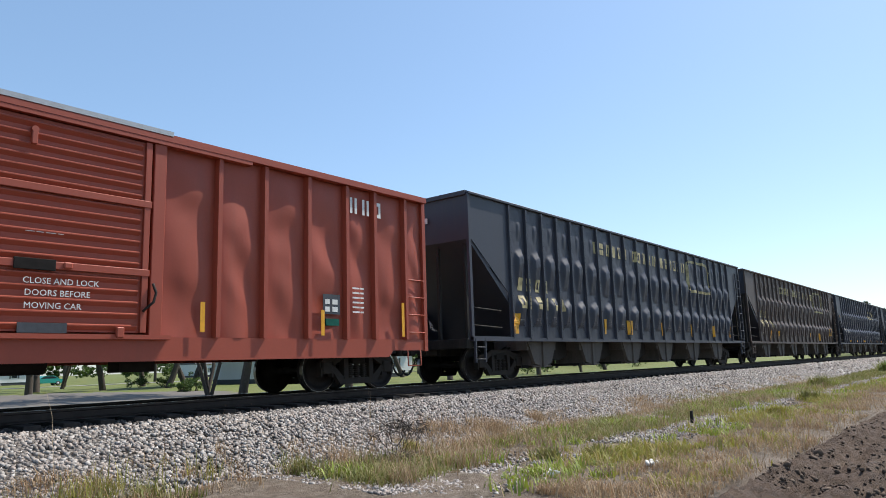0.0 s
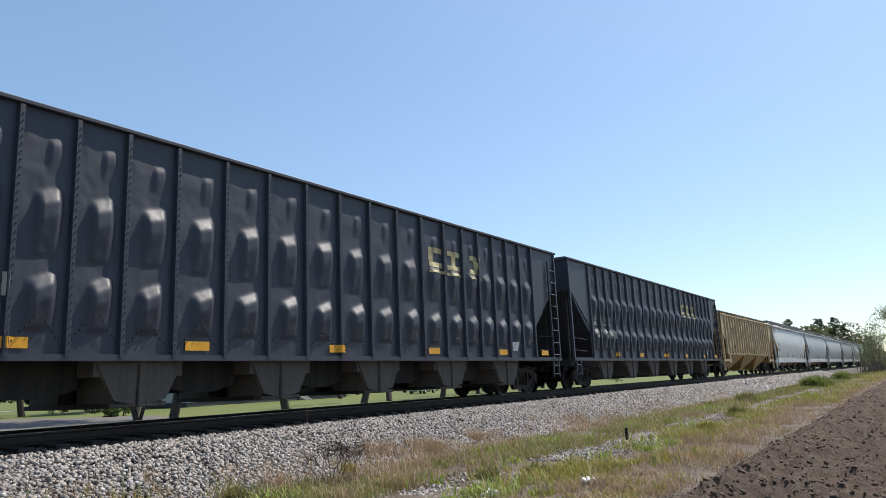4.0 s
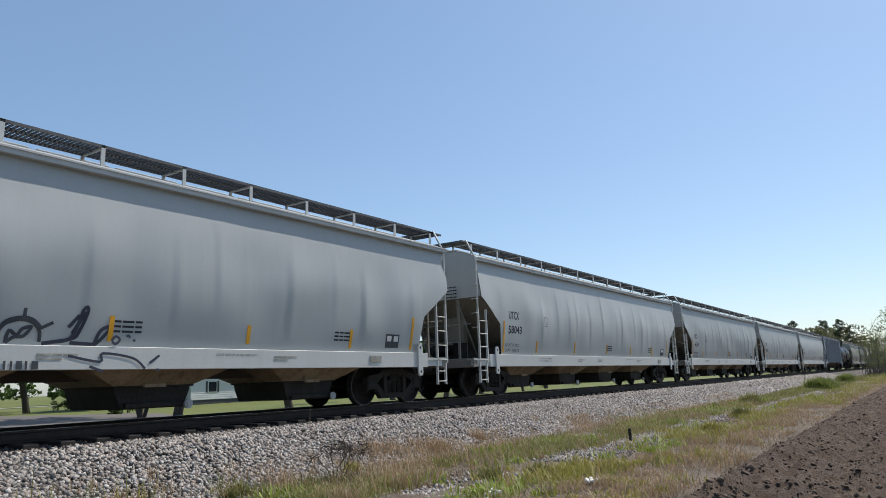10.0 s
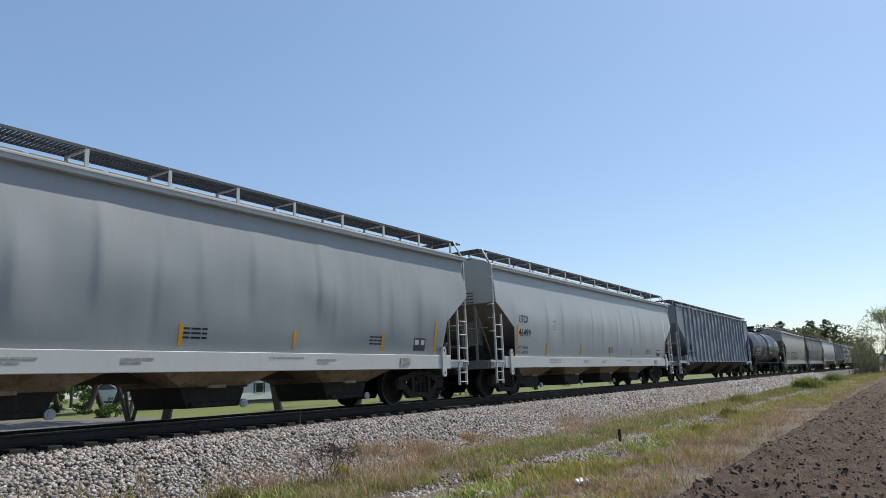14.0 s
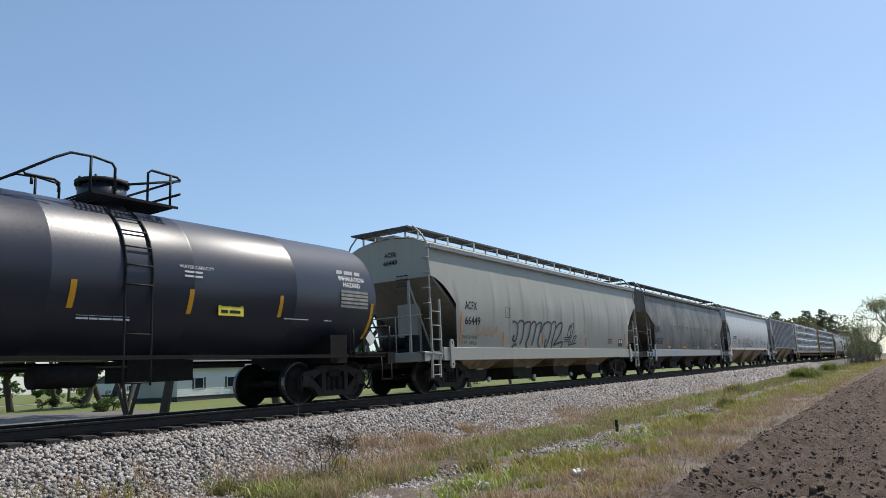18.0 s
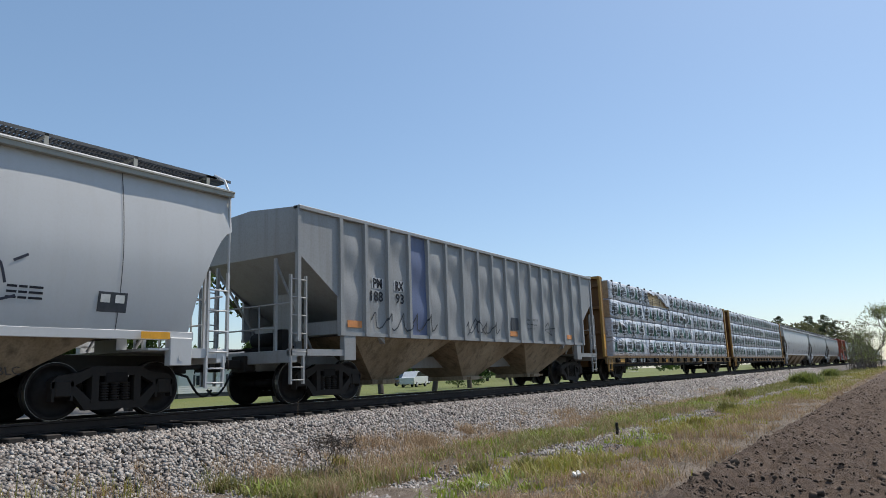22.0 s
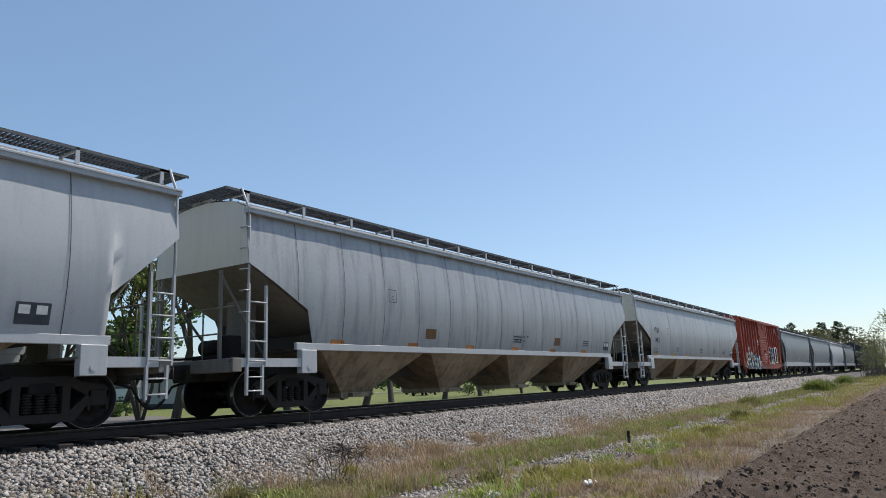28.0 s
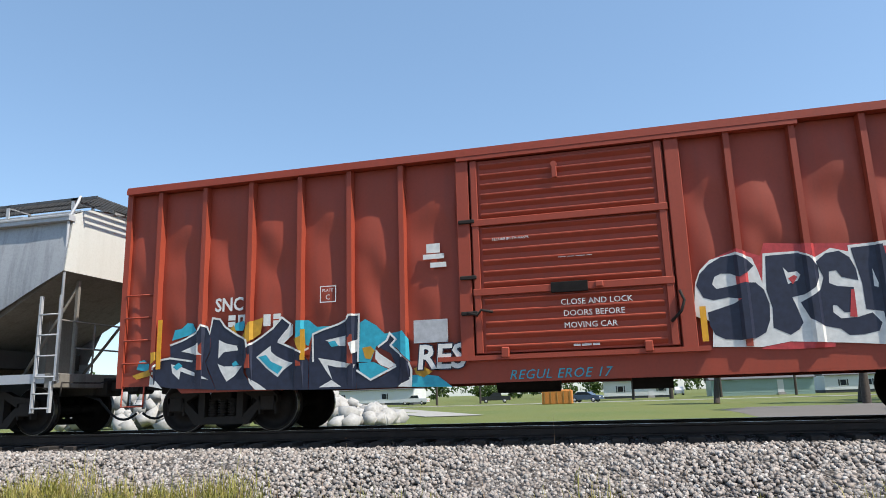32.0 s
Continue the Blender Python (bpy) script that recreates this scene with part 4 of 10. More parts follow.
    spray("teal", 4, ((1.09, 1.13), (1.20, 1.20), (1.28, 1.14), (1.17, 1.07)))
    spray("teal", 4, ((2.22, 1.14), (2.29, 1.19), (2.36, 1.12), (2.25, 1.09)))
    spray("teal", 4, ((4.49, 1.06), (4.74, 1.07), (5.02, 0.93), (4.70, 0.80), (4.51, 0.93)))
    spray("tag_red", 0, ((9.70, 2.00), (9.87, 2.30), (10.28, 2.46), (10.60, 2.33), (10.67, 2.51), (11.17, 2.46), (11.74, 2.42), (12.23, 2.39), (12.19, 2.14), (10.94, 1.76), (10.17, 1.48)))
    spray("tag_red", 0, ((10.51, 1.10), (10.79, 1.10), (11.42, 1.07), (11.41, 1.00), (10.84, 0.99), (10.48, 1.01)))
    spray("white_ink", 1, ((9.64, 1.61), (9.69, 2.00), (9.77, 2.18), (9.92, 2.32), (10.27, 2.41), (10.49, 2.31), (10.55, 2.12), (10.59, 1.94), (10.64, 2.36), (11.10, 2.36), (11.30, 2.25), (11.52, 2.37), (11.74, 2.30), (11.74, 2.39), (12.18, 2.41), (12.43, 2.39), (12.23, 0.99), (11.56, 1.05), (10.86, 1.10), (10.49, 1.04), (9.84, 1.07), (9.88, 1.42), (9.66, 1.51)))
    spray("navy", 2, ((9.70, 1.96), (9.76, 2.12), (9.89, 2.25), (10.07, 2.35), (10.27, 2.37), (10.42, 2.29), (10.50, 2.19), (10.40, 2.10), (10.29, 2.04), (10.18, 2.10), (10.05, 2.11), (9.96, 2.07), (9.92, 1.96), (9.97, 1.89), (10.16, 1.92), (10.36, 1.96), (10.50, 1.95), (10.60, 1.84), (10.65, 1.63), (10.63, 1.41), (10.56, 1.24), (10.43, 1.17), (10.22, 1.15), (10.02, 1.17), (9.89, 1.24), (9.83, 1.38), (9.82, 1.56), (9.99, 1.61), (10.19, 1.67), (10.29, 1.73), (10.12, 1.76), (9.91, 1.73), (9.78, 1.78)))
    spray("navy", 2, ((10.67, 2.32), (11.10, 2.33), (11.23, 2.26), (11.33, 2.13), (11.33, 1.97), (11.26, 1.83), (11.12, 1.74), (10.95, 1.71), (11.00, 1.55), (11.05, 1.35), (10.99, 1.26), (10.87, 1.19), (10.66, 1.30), (10.68, 1.57), (10.63, 1.84)))
    spray("navy", 2, ((11.05, 1.63), (11.22, 1.72), (11.32, 1.79), (11.38, 1.96), (11.31, 2.19), (11.45, 2.30), (11.62, 2.32), (11.74, 2.22), (11.80, 2.05), (11.81, 1.89), (11.71, 1.92), (11.61, 1.95), (11.55, 2.05), (11.46, 2.04), (11.44, 1.88), (11.53, 1.83), (11.74, 1.80), (11.69, 1.46), (11.58, 1.46), (11.50, 1.56), (11.45, 1.57), (11.44, 1.47), (11.53, 1.38), (11.74, 1.39), (11.92, 1.44), (12.02, 1.30), (11.97, 1.19), (11.78, 1.15), (11.60, 1.15), (11.51, 1.24), (11.31, 1.29), (11.15, 1.40)))
    spray("navy", 2, ((11.77, 2.35), (12.16, 2.37), (12.28, 1.36), (12.25, 1.17), (12.07, 1.22), (12.06, 1.45), (11.85, 1.49), (11.85, 1.85)))
    spray("white_ink", 3, ((10.88, 2.14), (10.94, 2.06), (11.05, 2.07), (11.09, 2.02), (11.05, 1.94), (10.92, 1.90)))
    spray("white_ink", 3, ((12.00, 2.04), (12.05, 1.84), (12.04, 1.78), (11.99, 1.80)))
    spray("tag_red", 4, ((11.70, 1.77), (11.74, 1.77), (11.73, 1.39), (11.64, 1.40)))
    spray("tag_red", 4, ((10.93, 1.98), (11.01, 2.02), (11.05, 1.99), (10.98, 1.89)))
    edging(((1.01, 1.50), (1.25, 1.57), (1.45, 1.66), (1.57, 1.73), (1.62, 1.82), (1.73, 1.78), (1.78, 1.67), (1.83, 1.93), (1.97, 1.90), (2.08, 1.76), (2.30, 1.62), (2.49, 1.52), (2.51, 1.42), (2.76, 1.56), (2.97, 1.70), (3.13, 1.87), (3.29, 1.75), (3.22, 1.60), (3.08, 1.46), (3.49, 1.28), (3.62, 1.34)))
    edging(((3.70, 1.11), (3.69, 1.56), (3.88, 1.63), (4.14, 1.70), (4.29, 1.77), (4.33, 1.84), (4.50, 1.84), (4.48, 1.08)))
    edging(((4.82, 1.30), (4.97, 1.40), (5.02, 1.51), (5.12, 1.41), (5.03, 1.32), (5.32, 1.05), (5.37, 0.92), (5.36, 0.70)))
    edging(((0.68, 1.01), (0.72, 1.14), (0.85, 1.26), (1.03, 1.28), (1.47, 1.21)))
    edging(((4.45, 0.95), (4.69, 0.79), (5.12, 0.99)))
    spray("navy", 2, ((12.95, 2.35), (13.55, 2.40), (13.75, 2.15), (13.6, 1.85), (13.7, 1.25), (13.45, 1.2), (13.35, 1.7), (13.2, 1.7), (13.2, 1.2), (12.95, 1.2)))
    spray("white_ink", 1, ((12.6, 2.45), (13.6, 2.5), (13.9, 2.2), (13.75, 1.85), (13.95, 1.12), (12.6, 1.12)))
    for layer, colour in sorted(layers):
        bm = layers[layer, colour]
        for p in posts:
            for e in (-.085, -.042, .042, .085):
                g = bm.verts[:] + bm.edges[:] + bm.faces[:]
                bmesh.ops.bisect_plane(bm, geom=g, plane_co=(p - h + e, 0, 0), plane_no=(1, 0, 0))
        for v in bm.verts:
            d = min(abs(v.co.x + h - p) for p in posts)
            v.co.y = -1.528 - .05 * min(1, max(0, (.085 - d) / .043)) * (v.co.z > 1.06) - layer * .0025
        part({"navy": "sprayed_letters", "white_ink": "letter_edge"}.get(colour, "sprayed_cloud"), bm, MAT[colour], car, {"navy": "angular navy sprayed letters", "white_ink": "white edging of the sprayed letters", "teal": "teal sprayed clouds", "gold": "mustard sprayed clouds"}.get(colour, "dark red sprayed haze"))
    X = -h
    bm = bmesh.new()
    bx(bm, 5.42 + X, 5.97 + X, -1.535, -1.50, 1.33, 1.69)
    part("primer_patch", bm, MAT["silver"], car, "grey primer patch")
    for off, mat, bold in ((0, "navy", .03), (-.004, "white_ink", .012)):
        lettering("RES", .52, MAT[mat], car, 5.46 + X, .93, -1.565 + off, "tag", bold=bold, lean=.1, spread=.95)
    lettering("REGUL EROE 17", .2, MAT["teal"], car, 6.9 + X, .72, -1.506, "tag", lean=.3, spread=1.08)
    lettering("HULO", .3, MAT["navy"], car, 14.0 + X, 1.85, -1.545, "tag", lean=.3)
    W = MAT["white_ink"]
    bm = bmesh.new()
    lettering("SNC", .32, W, car, 1.86 + X, 2.04, -1.532, "reporting_mark", bold=.008, width=.54)
    marks(bm, 2, 2.12 + X, 1.76, -1.524, .2, seed=9)
    marks(bm, 2, 2.78 + X, 1.74, -1.524, .2, seed=10)
    part("running_number", bm, W, car)
    bm = bmesh.new()
    for a, c in (((3.82, 2.08), (4.09, 2.08)), ((4.09, 2.08), (4.09, 2.34)), ((4.09, 2.34), (3.82, 2.34)), ((3.82, 2.34), (3.82, 2.08))):
        stroke(bm, [(a[0] + X, a[1]), (c[0] + X, c[1])], -1.535, .016)
    bx(bm, 5.66 + X, 5.88 + X, -1.535, -1.52, 2.76, 2.91)
    bx(bm, 5.6 + X, 5.95 + X, -1.535, -1.52, 2.66, 2.74)
    bx(bm, 5.72 + X, 5.98 + X, -1.535, -1.52, 2.52, 2.6)
    part("stencil_frame", bm, W, car)
    lettering("PLATE", .07, W, car, 3.85 + X, 2.25, -1.535, "stencil")
    lettering("C", .12, W, car, 3.91 + X, 2.12, -1.535, "stencil")


# ---------- open-top hopper with pressed pockets ----------
def pocket_hopper(left, right, paint_name, ink, seed, words=True):
    label = {"hop_black": "black open-top hopper car with pocket-pressed side panels", "hop_brown": "rusty brown-black open-top hopper car with pressed side panels"}[paint_name]
    car, h = start_car("hopper_car", label, left, right, inset=1.95)
    P = MAT[paint_name]
    Y = 1.56
    bottom, top = 1.10, 4.86
    steps = [.87] * 5 + [.96] + [1.06] * 8 + [.96] + [.87] * 5      # narrower panels towards the ends
    k = (2 * h - 3.7) / sum(steps)
    steps = [round(v * k, 3) for v in steps]
    n = len(steps)
    x0 = -sum(steps) / 2
    edges = [x0 + sum(steps[:i]) for i in range(n + 1)]

    def build_post(b):
        slab(b, [(-.05, -Y), (-.035, -Y - .085), (.035, -Y - .085), (.05, -Y)], "z", bottom, top - .05)
        for i in range(30):
            z = bottom + .1 + i * .12
            rod(b, (.02, -Y - .084, z), (.02, -Y - .098, z), .014, 5)
    for r in (0, 180):
        for e in edges:
            part("post", shared("pocket_post_" + paint_name, build_post, P), P, car, at=pose(0, 0, 0, 0, 0, r) @ pose(e, 0, 0))

    def pillow(u, v, u0, u1, v0, v1, d, tilt):
        """A pressed pocket: flat front, steep side towards the right, top that slants down to the left."""
        a, c = (u - u0) / (u1 - u0), (v - v0) / (v1 - v0)
        if not (0 < a < 1 and 0 < c < 1):
            return 0.0
        c += tilt * (1 - a)
        return d * max(0, min(1, 5.0 * a, 4.2 * (1 - a))) * max(0, min(1, 4.6 * (1 - c), 1.7 * c))

    def depth(sd, u, v):
        rnd = random.Random(sd)
        j = [rnd.uniform(-.03, .03) for _ in range(8)]
        d = pillow(u, v, .28 + j[0], .80 + j[6], .10, .34 + j[1] * .5, .13, .22) + pillow(u, v, .30 + j[2], .80 + j[7], .40 + j[3] * .4, .69, .12, .12)
        d += pillow(u, v, .5, .78 + j[4], .74, .90 + j[5] * .5, .035, .1)
        return d + .012 * noise.noise(Vector((u * 3, v * 9, sd * 3.3))) + .005 * noise.noise(Vector((u * 8, v * 24, sd * 5.1)))

    def build_panel(sd, w):
        def build(b):
            sheet(b, lambda u, v: ((u - .5) * w, -Y - depth(sd, u, v), bottom + (top - bottom) * v), 26, 80)
            for i in range(7):          # rivets along the slopes of the floor behind
                for q in (-1, 1):
                    x, z = q * w * .46 * (1 - i / 7), bottom + .1 + (sd % 3) * .05 + .5 * i / 7
                    rod(b, (x, -Y, z), (x, -Y - .03 - depth(sd, x / w + .5, (z - bottom) / (top - bottom)), z), .014, 5)
        return build

    def side_y(x, z):
        i = max([0] + [q for q in range(n) if edges[q] <= x])
        u = (x - edges[i]) / steps[i]
        if min(abs(x - e) for e in edges) < .05:
            return Y + .09
        if u < 0 or u > 1:
            return Y + .03
        return Y + depth((i * 5 + seed) % 4, min(1, max(0, u)), (z - bottom) / (top - bottom)) + .006
    SIDES[car] = (side_y, -Y - .1, bottom)
    for r in (0, 180):
        for i in range(n):
            k = (i * 5 + seed) % 4
            part("side_panel", shared("pocket_panel_%s_%d_%.2f" % (paint_name, k, steps[i]), build_panel(k, steps[i]), P), P, car, at=pose(0, 0, 0, 0, 0, r) @ pose((edges[i] + edges[i + 1]) / 2, 0, 0))
    # end bays, cut off along the slope of the end sheet
    xe = h + x0          # length of an end bay
    def build_bay(b):
        slab(b, [(0, top), (xe, top), (xe, bottom), (xe - .1, bottom), (xe - .12, 2.35), (0, 3.75)], "y", -Y - .02, -Y)
        slab(b, [(-.04, top), (.06, top), (.06, 1.15), (-.04, 1.15)], "y", -Y - .06, -Y + .02)
        bx(b, 0, xe, -Y - .04, -Y + .02, 1.06, 1.16)
    for r in (0, 180):
        part("end_bay", shared("pocket_bay_" + paint_name, build_bay, P), P, car, at=pose(0, 0, 0, 0, 0, r) @ pose(-h, 0, 0))

    def build_bay_r(b):
        slab(b, [(0, top), (-xe, top), (-xe, bottom), (-xe + .1, bottom), (-xe + .12, 2.35), (0, 3.75)], "y", -Y - .02, -Y)
        slab(b, [(.04, top), (-.06, top), (-.06, 1.15), (.04, 1.15)], "y", -Y - .06, -Y + .02)
        bx(b, -xe, 0, -Y - .04, -Y + .02, 1.06, 1.16)
    for r in (0, 180):
        part("end_bay", shared("pocket_bay_r_" + paint_name, build_bay_r, P), P, car, at=pose(0, 0, 0, 0, 0, r) @ pose(h, 0, 0))
    # rim, sills, ends, hoppers
    def build_rim(b):
        for s in (-1, 1):
            bx(b, -h - .04, h + .04, s * Y - .09, s * Y + .09, top - .03, top + .04, .012)
            bx(b, -h, h, s * Y - .07, s * Y + .07, bottom - .06, bottom + .04)
            bx(b, s * h - .07, s * h + .07, -Y, Y, top - .04, top + .07)
    part("rim", shared("pocket_rim_" + paint_name, build_rim, P), P, car)

    L2 = 2 * h
    B = MAT["bay_black"]

    def build_slope(b):
        slab(b, [(0, top), (-.05, top), (-.05, 3.75), (-3.0, 1.15), (-2.85, 1.1), (0, 3.65)], "y", -Y + .01, Y - .01)
    for s in (-1, 1):
        end = pose(s * h, 0, 0, 0, 0, 0 if s > 0 else 180)
        part("slope_sheet", shared("pocket_slope", build_slope, P), P, car, at=end)
        for y in (-1.35, -.45, .45, 1.35):
            part("end_post", shared("pocket_end_post", lambda b: bx(b, -.16, -.08, -.04, .04, 1.05, 3.7), B), P, car, at=end @ pose(0, y, 0))
        part("end_sill", shared("pocket_end_sill", lambda b: bx(b, -.12, .12, -1.5, 1.5, .86, 1.1, .01), B), P, car, at=end)
        part("end_platform", shared("pocket_platform", lambda b: bx(b, -1.5, -.12, -1.5, 1.5, 1.04, 1.10), B), P, car, at=end)
        for y in (-1.52, 1.52):
            for z in (1.9, 1.45):
                part("grab_rail", shared("pocket_grab", lambda b: bent(b, [(-.05, 0, 0), (-.5, 0, -.02), (-1.4, 0, -.05)], .02), B), P, car, at=end @ pose(0, y, z))
    part("slope_floor", shared("pocket_floor", lambda b: bx(b, -h + 2.8, h - 2.8, -Y + .02, Y - .02, 1.12, 1.3), B), P, car)
    part("centre_sill", shared("pocket_centre_sill", lambda b: bx(b, -h + .4, h - .4, -.2, .2, .7, 1.11), B), P, car)
    for i in range(6):
        part("cross_tie", shared("pocket_tie", lambda b: bx(b, -.04, .04, -Y, Y, 3.3, 3.5), B), P, car, at=pose(-h + 4 + i * (L2 - 8) / 5, 0, 0))

    def build_chute(b):
        for q in (-1, 1):           # two sloping leaves with a fold between them
            vs = [(q * .05, -1.46, 1.1), (q * .82, -1.46, 1.1), (q * .46, -1.30, .42), (q * .10, -1.38, .34)]
            slab(b, [(v[0], v[2]) for v in vs], "y", -1.42, -1.32)
            bx(b, min(q * .06, q * .8), max(q * .06, q * .8), -1.38, -.25, .80, 1.1)
            bx(b, min(q * .1, q * .46), max(q * .1, q * .46), -1.30, -.30, .36, .82)
        bx(b, -.06, .06, -1.47, -1.30, .30, 1.1, .01)
        rod(b, (-.5, -1.36, .34), (.5, -1.36, .34), .035, 8)

    # solid black block that stands in for the dark recess between chutes
    def build_hollow(b):
        slab(b, [(-.9, 1.12), (.9, 1.12), (.75, .62), (.3, .5), (-.3, .5), (-.75, .62)], "y", -.9, .9)
    for i in range(6):
        x = (i - 2.5) * 3.1
        for r in (0, 180):
            part("hopper_chute", shared("pocket_chute", build_chute, MAT["chute_grime"]), P, car, at=pose(x, 0, 0, 0, 0, r))
        part("outlet_door", shared("pocket_outlet", lambda b: bx(b, -.55, .55, -1.2, 1.2, .30, .38), MAT["bay_black"]), P, car, at=pose(x, 0, 0))
        if i < 5:
            part("slope_floor", shared("pocket_hollow", build_hollow, MAT["bay_black"]), P, car, at=pose(x + 1.55, 0, 0))
    ladder(car, paint_name, h - .62, h - .12, -Y - .08, 1.16, 4.5, .42)
    ladder(car, paint_name, -h + .08, -h + .5, -Y - .05, .5, 1.1, .3, name="step")
    ladder(car, paint_name, h - .62, h - .2, -Y - .05, .5, 1.1, .3, name="step")
    I = MAT[ink]
    if words:
        bm = bmesh.new()
        x = 6.95 - h
        for k, cnt in ((6, 0), (5, 0), (6, 0)):
            marks(bm, k, x, 3.98, -Y - .1, .40, .46, seed=k + seed, w=1.0)
            x += k * .46 + .32
        part("painted_name", bm, I, car, "faded cream block lettering")
        bm = bmesh.new()
        ring = []
        for ex, ez, a0 in ((17.75, 4.22, 90), (17.75, 3.55, 0), (15.7, 3.55, -90), (15.7, 4.22, -180)):
            ring += [(ex + .12 - h + .32 * math.cos(radians(a0 - 22.5 * q)), ez + .32 * math.sin(radians(a0 - 22.5 * q))) for q in range(5)]
        for q in range(len(ring)):
            stroke(bm, [ring[q], ring[(q + 1) % len(ring)]], -Y - .104, .11)
        part("emblem", bm, I, car, "faded rounded emblem outline")
        bm = bmesh.new()
        marks(bm, 4, 2.2 - h, 2.45, -Y - .1, .36, .46, seed=6 + seed)
        marks(bm, 6, 2.2 - h, 1.95, -Y - .1, .36, .46, seed=7 + seed)
        part("running_number", bm, I, car)
    else:
        bm = bmesh.new()
        for x, upright in ((14.82, 0), (15.72, .2), (16.86, .24)):
            bx(bm, x - h, x + .62 - h, -Y - .1, -Y - .097, 3.94, 4.08)
            bx(bm, x - h, x + .62 - h, -Y - .1, -Y - .097, 3.54, 3.68)
            bx(bm, x + upright - h, x + upright + .2 - h, -Y - .1, -Y - .097, 3.68, 3.94)
            bx(bm, x - .03 - h, x + .65 - h, -Y - .1, -Y - .097, 3.38, 3.46)
        part("owner_mark", bm, MAT["gold_ink"], car, "faded cream block shapes")
        bm = bmesh.new()
        marks(bm, 4, 2.2 - h, 2.45, -Y - .1, .34, .5, seed=6 + seed)
        marks(bm, 5, 2.2 - h, 1.95, -Y - .1, .34, .5, seed=7 + seed)
        part("running_number", bm, I, car)
        bm = bmesh.new()
        bx(bm, 19.2 - h, 19.55 - h, -Y - .106, -Y - .1, 1.35, 1.62)
        part("stencil_panel", bm, MAT["white_ink"], car)
    bm = bmesh.new()
    marks(bm, 4, 0, 0, 0, .15, seed=21)
    marks(bm, 6, -.08, -.22, 0, .15, seed=22)
    part("end_number", bm, MAT["white_ink"], car, at=pose(-h - .055, .45, 4.45, 0, 0, -90))
    if seed == 0:
        for x in (7.45, 9.2, 9.55, 12.3, 15.5, 18.2, 20.6):
            tape(car, x - h, 1.3, .5, Y + .11)
        tape(car, 2.0 - h, 1.25, .55, Y + .1, .35)
    elif seed == 1:
        for x in (2.0, 3.9, 5.6, 13.7, 16.4, 19.9, 20.4):
            tape(car, x - h, 1.25 + (.35 if x > 19 else 0), .5, Y + .11)
    else:
        for x in (4.5, 7.6, 11.2, 14.9, 18.6, 21.4):
            tape(car, x - h, 1.22, .16, Y + .11, .5)
        tape(car, (1.0 if seed == 2 else 21.9) - h, 3.1, .22, Y + .03, .3)
    return car


# ---------- covered hoppers ----------
def end_frame(car, h, mat, depth, slope_z, post=True, seed=0):
    """Platform, posts, ladders, brake gear and rails at both ends of a covered hopper."""
    M = MAT[mat]
    for s in (-1, 1):
        turn = pose(s * h, 0, 0, 0, 0, 0 if s > 0 else 180)

        def build(b):
            bx(b, -.22, 0, -1.48, 1.48, .86, 1.12, .01)
            bx(b, -depth, -.2, -1.45, 1.45, 1.08, 1.12)
            for y in (-.95, .95):
                bx(b, -.14, -.08, y - .03, y + .03, 1.1, slope_z - .1)
                bent(b, [(-.12, y, slope_z - .2), (-depth + .2, y * .8, 1.15)], .03)
            bx(b, -depth + .1, -depth + .3, -.35, .35, 1.1, slope_z - .3)
            bent(b, [(-.06, -1.4, 2.1), (-.06, 1.4, 2.1)], .018)
            bent(b, [(-.06, -.95, 1.6), (-.06, .95, 1.6)], .018)
            for y in (-.5, .5):
                bent(b, [(-.06, y, 1.1), (-.06, y, 2.1)], .018)
        part("end_platform", shared("end_platform_%s_%.2f_%.2f" % (mat, depth, slope_z), build, M), M, car, at=turn)

        def build_gear(b):
            rod(b, (-.9, -.55, 1.42), (-.9, .35, 1.42), .17, 14)
            bx(b, -.75, -.45, .5, .8, 1.15, 1.6)
            bent(b, [(-.9, -.2, 1.25), (-.5, -.8, 1.2), (-.2, -.9, 1.2)], .025)
            bx(b, -1.1, -.7, -.7, .5, 1.12, 1.26)
        if s < 0:
            part("brake_gear", shared("brake_gear", build_gear, MAT["under"]), M, car, at=turn)


def grating(bm, x0, x1, y0, y1, z, step=.075):
    """A walkway of slats between two edge bars."""
    for y in (y0, y1, (y0 + y1) / 2):
        bx(bm, x0, x1, y - .012, y + .012, z - .05, z)
    x = x0
    while x < x1:
        bx(bm, x, x + .028, y0, y1, z - .035, z - .004)
        x += step


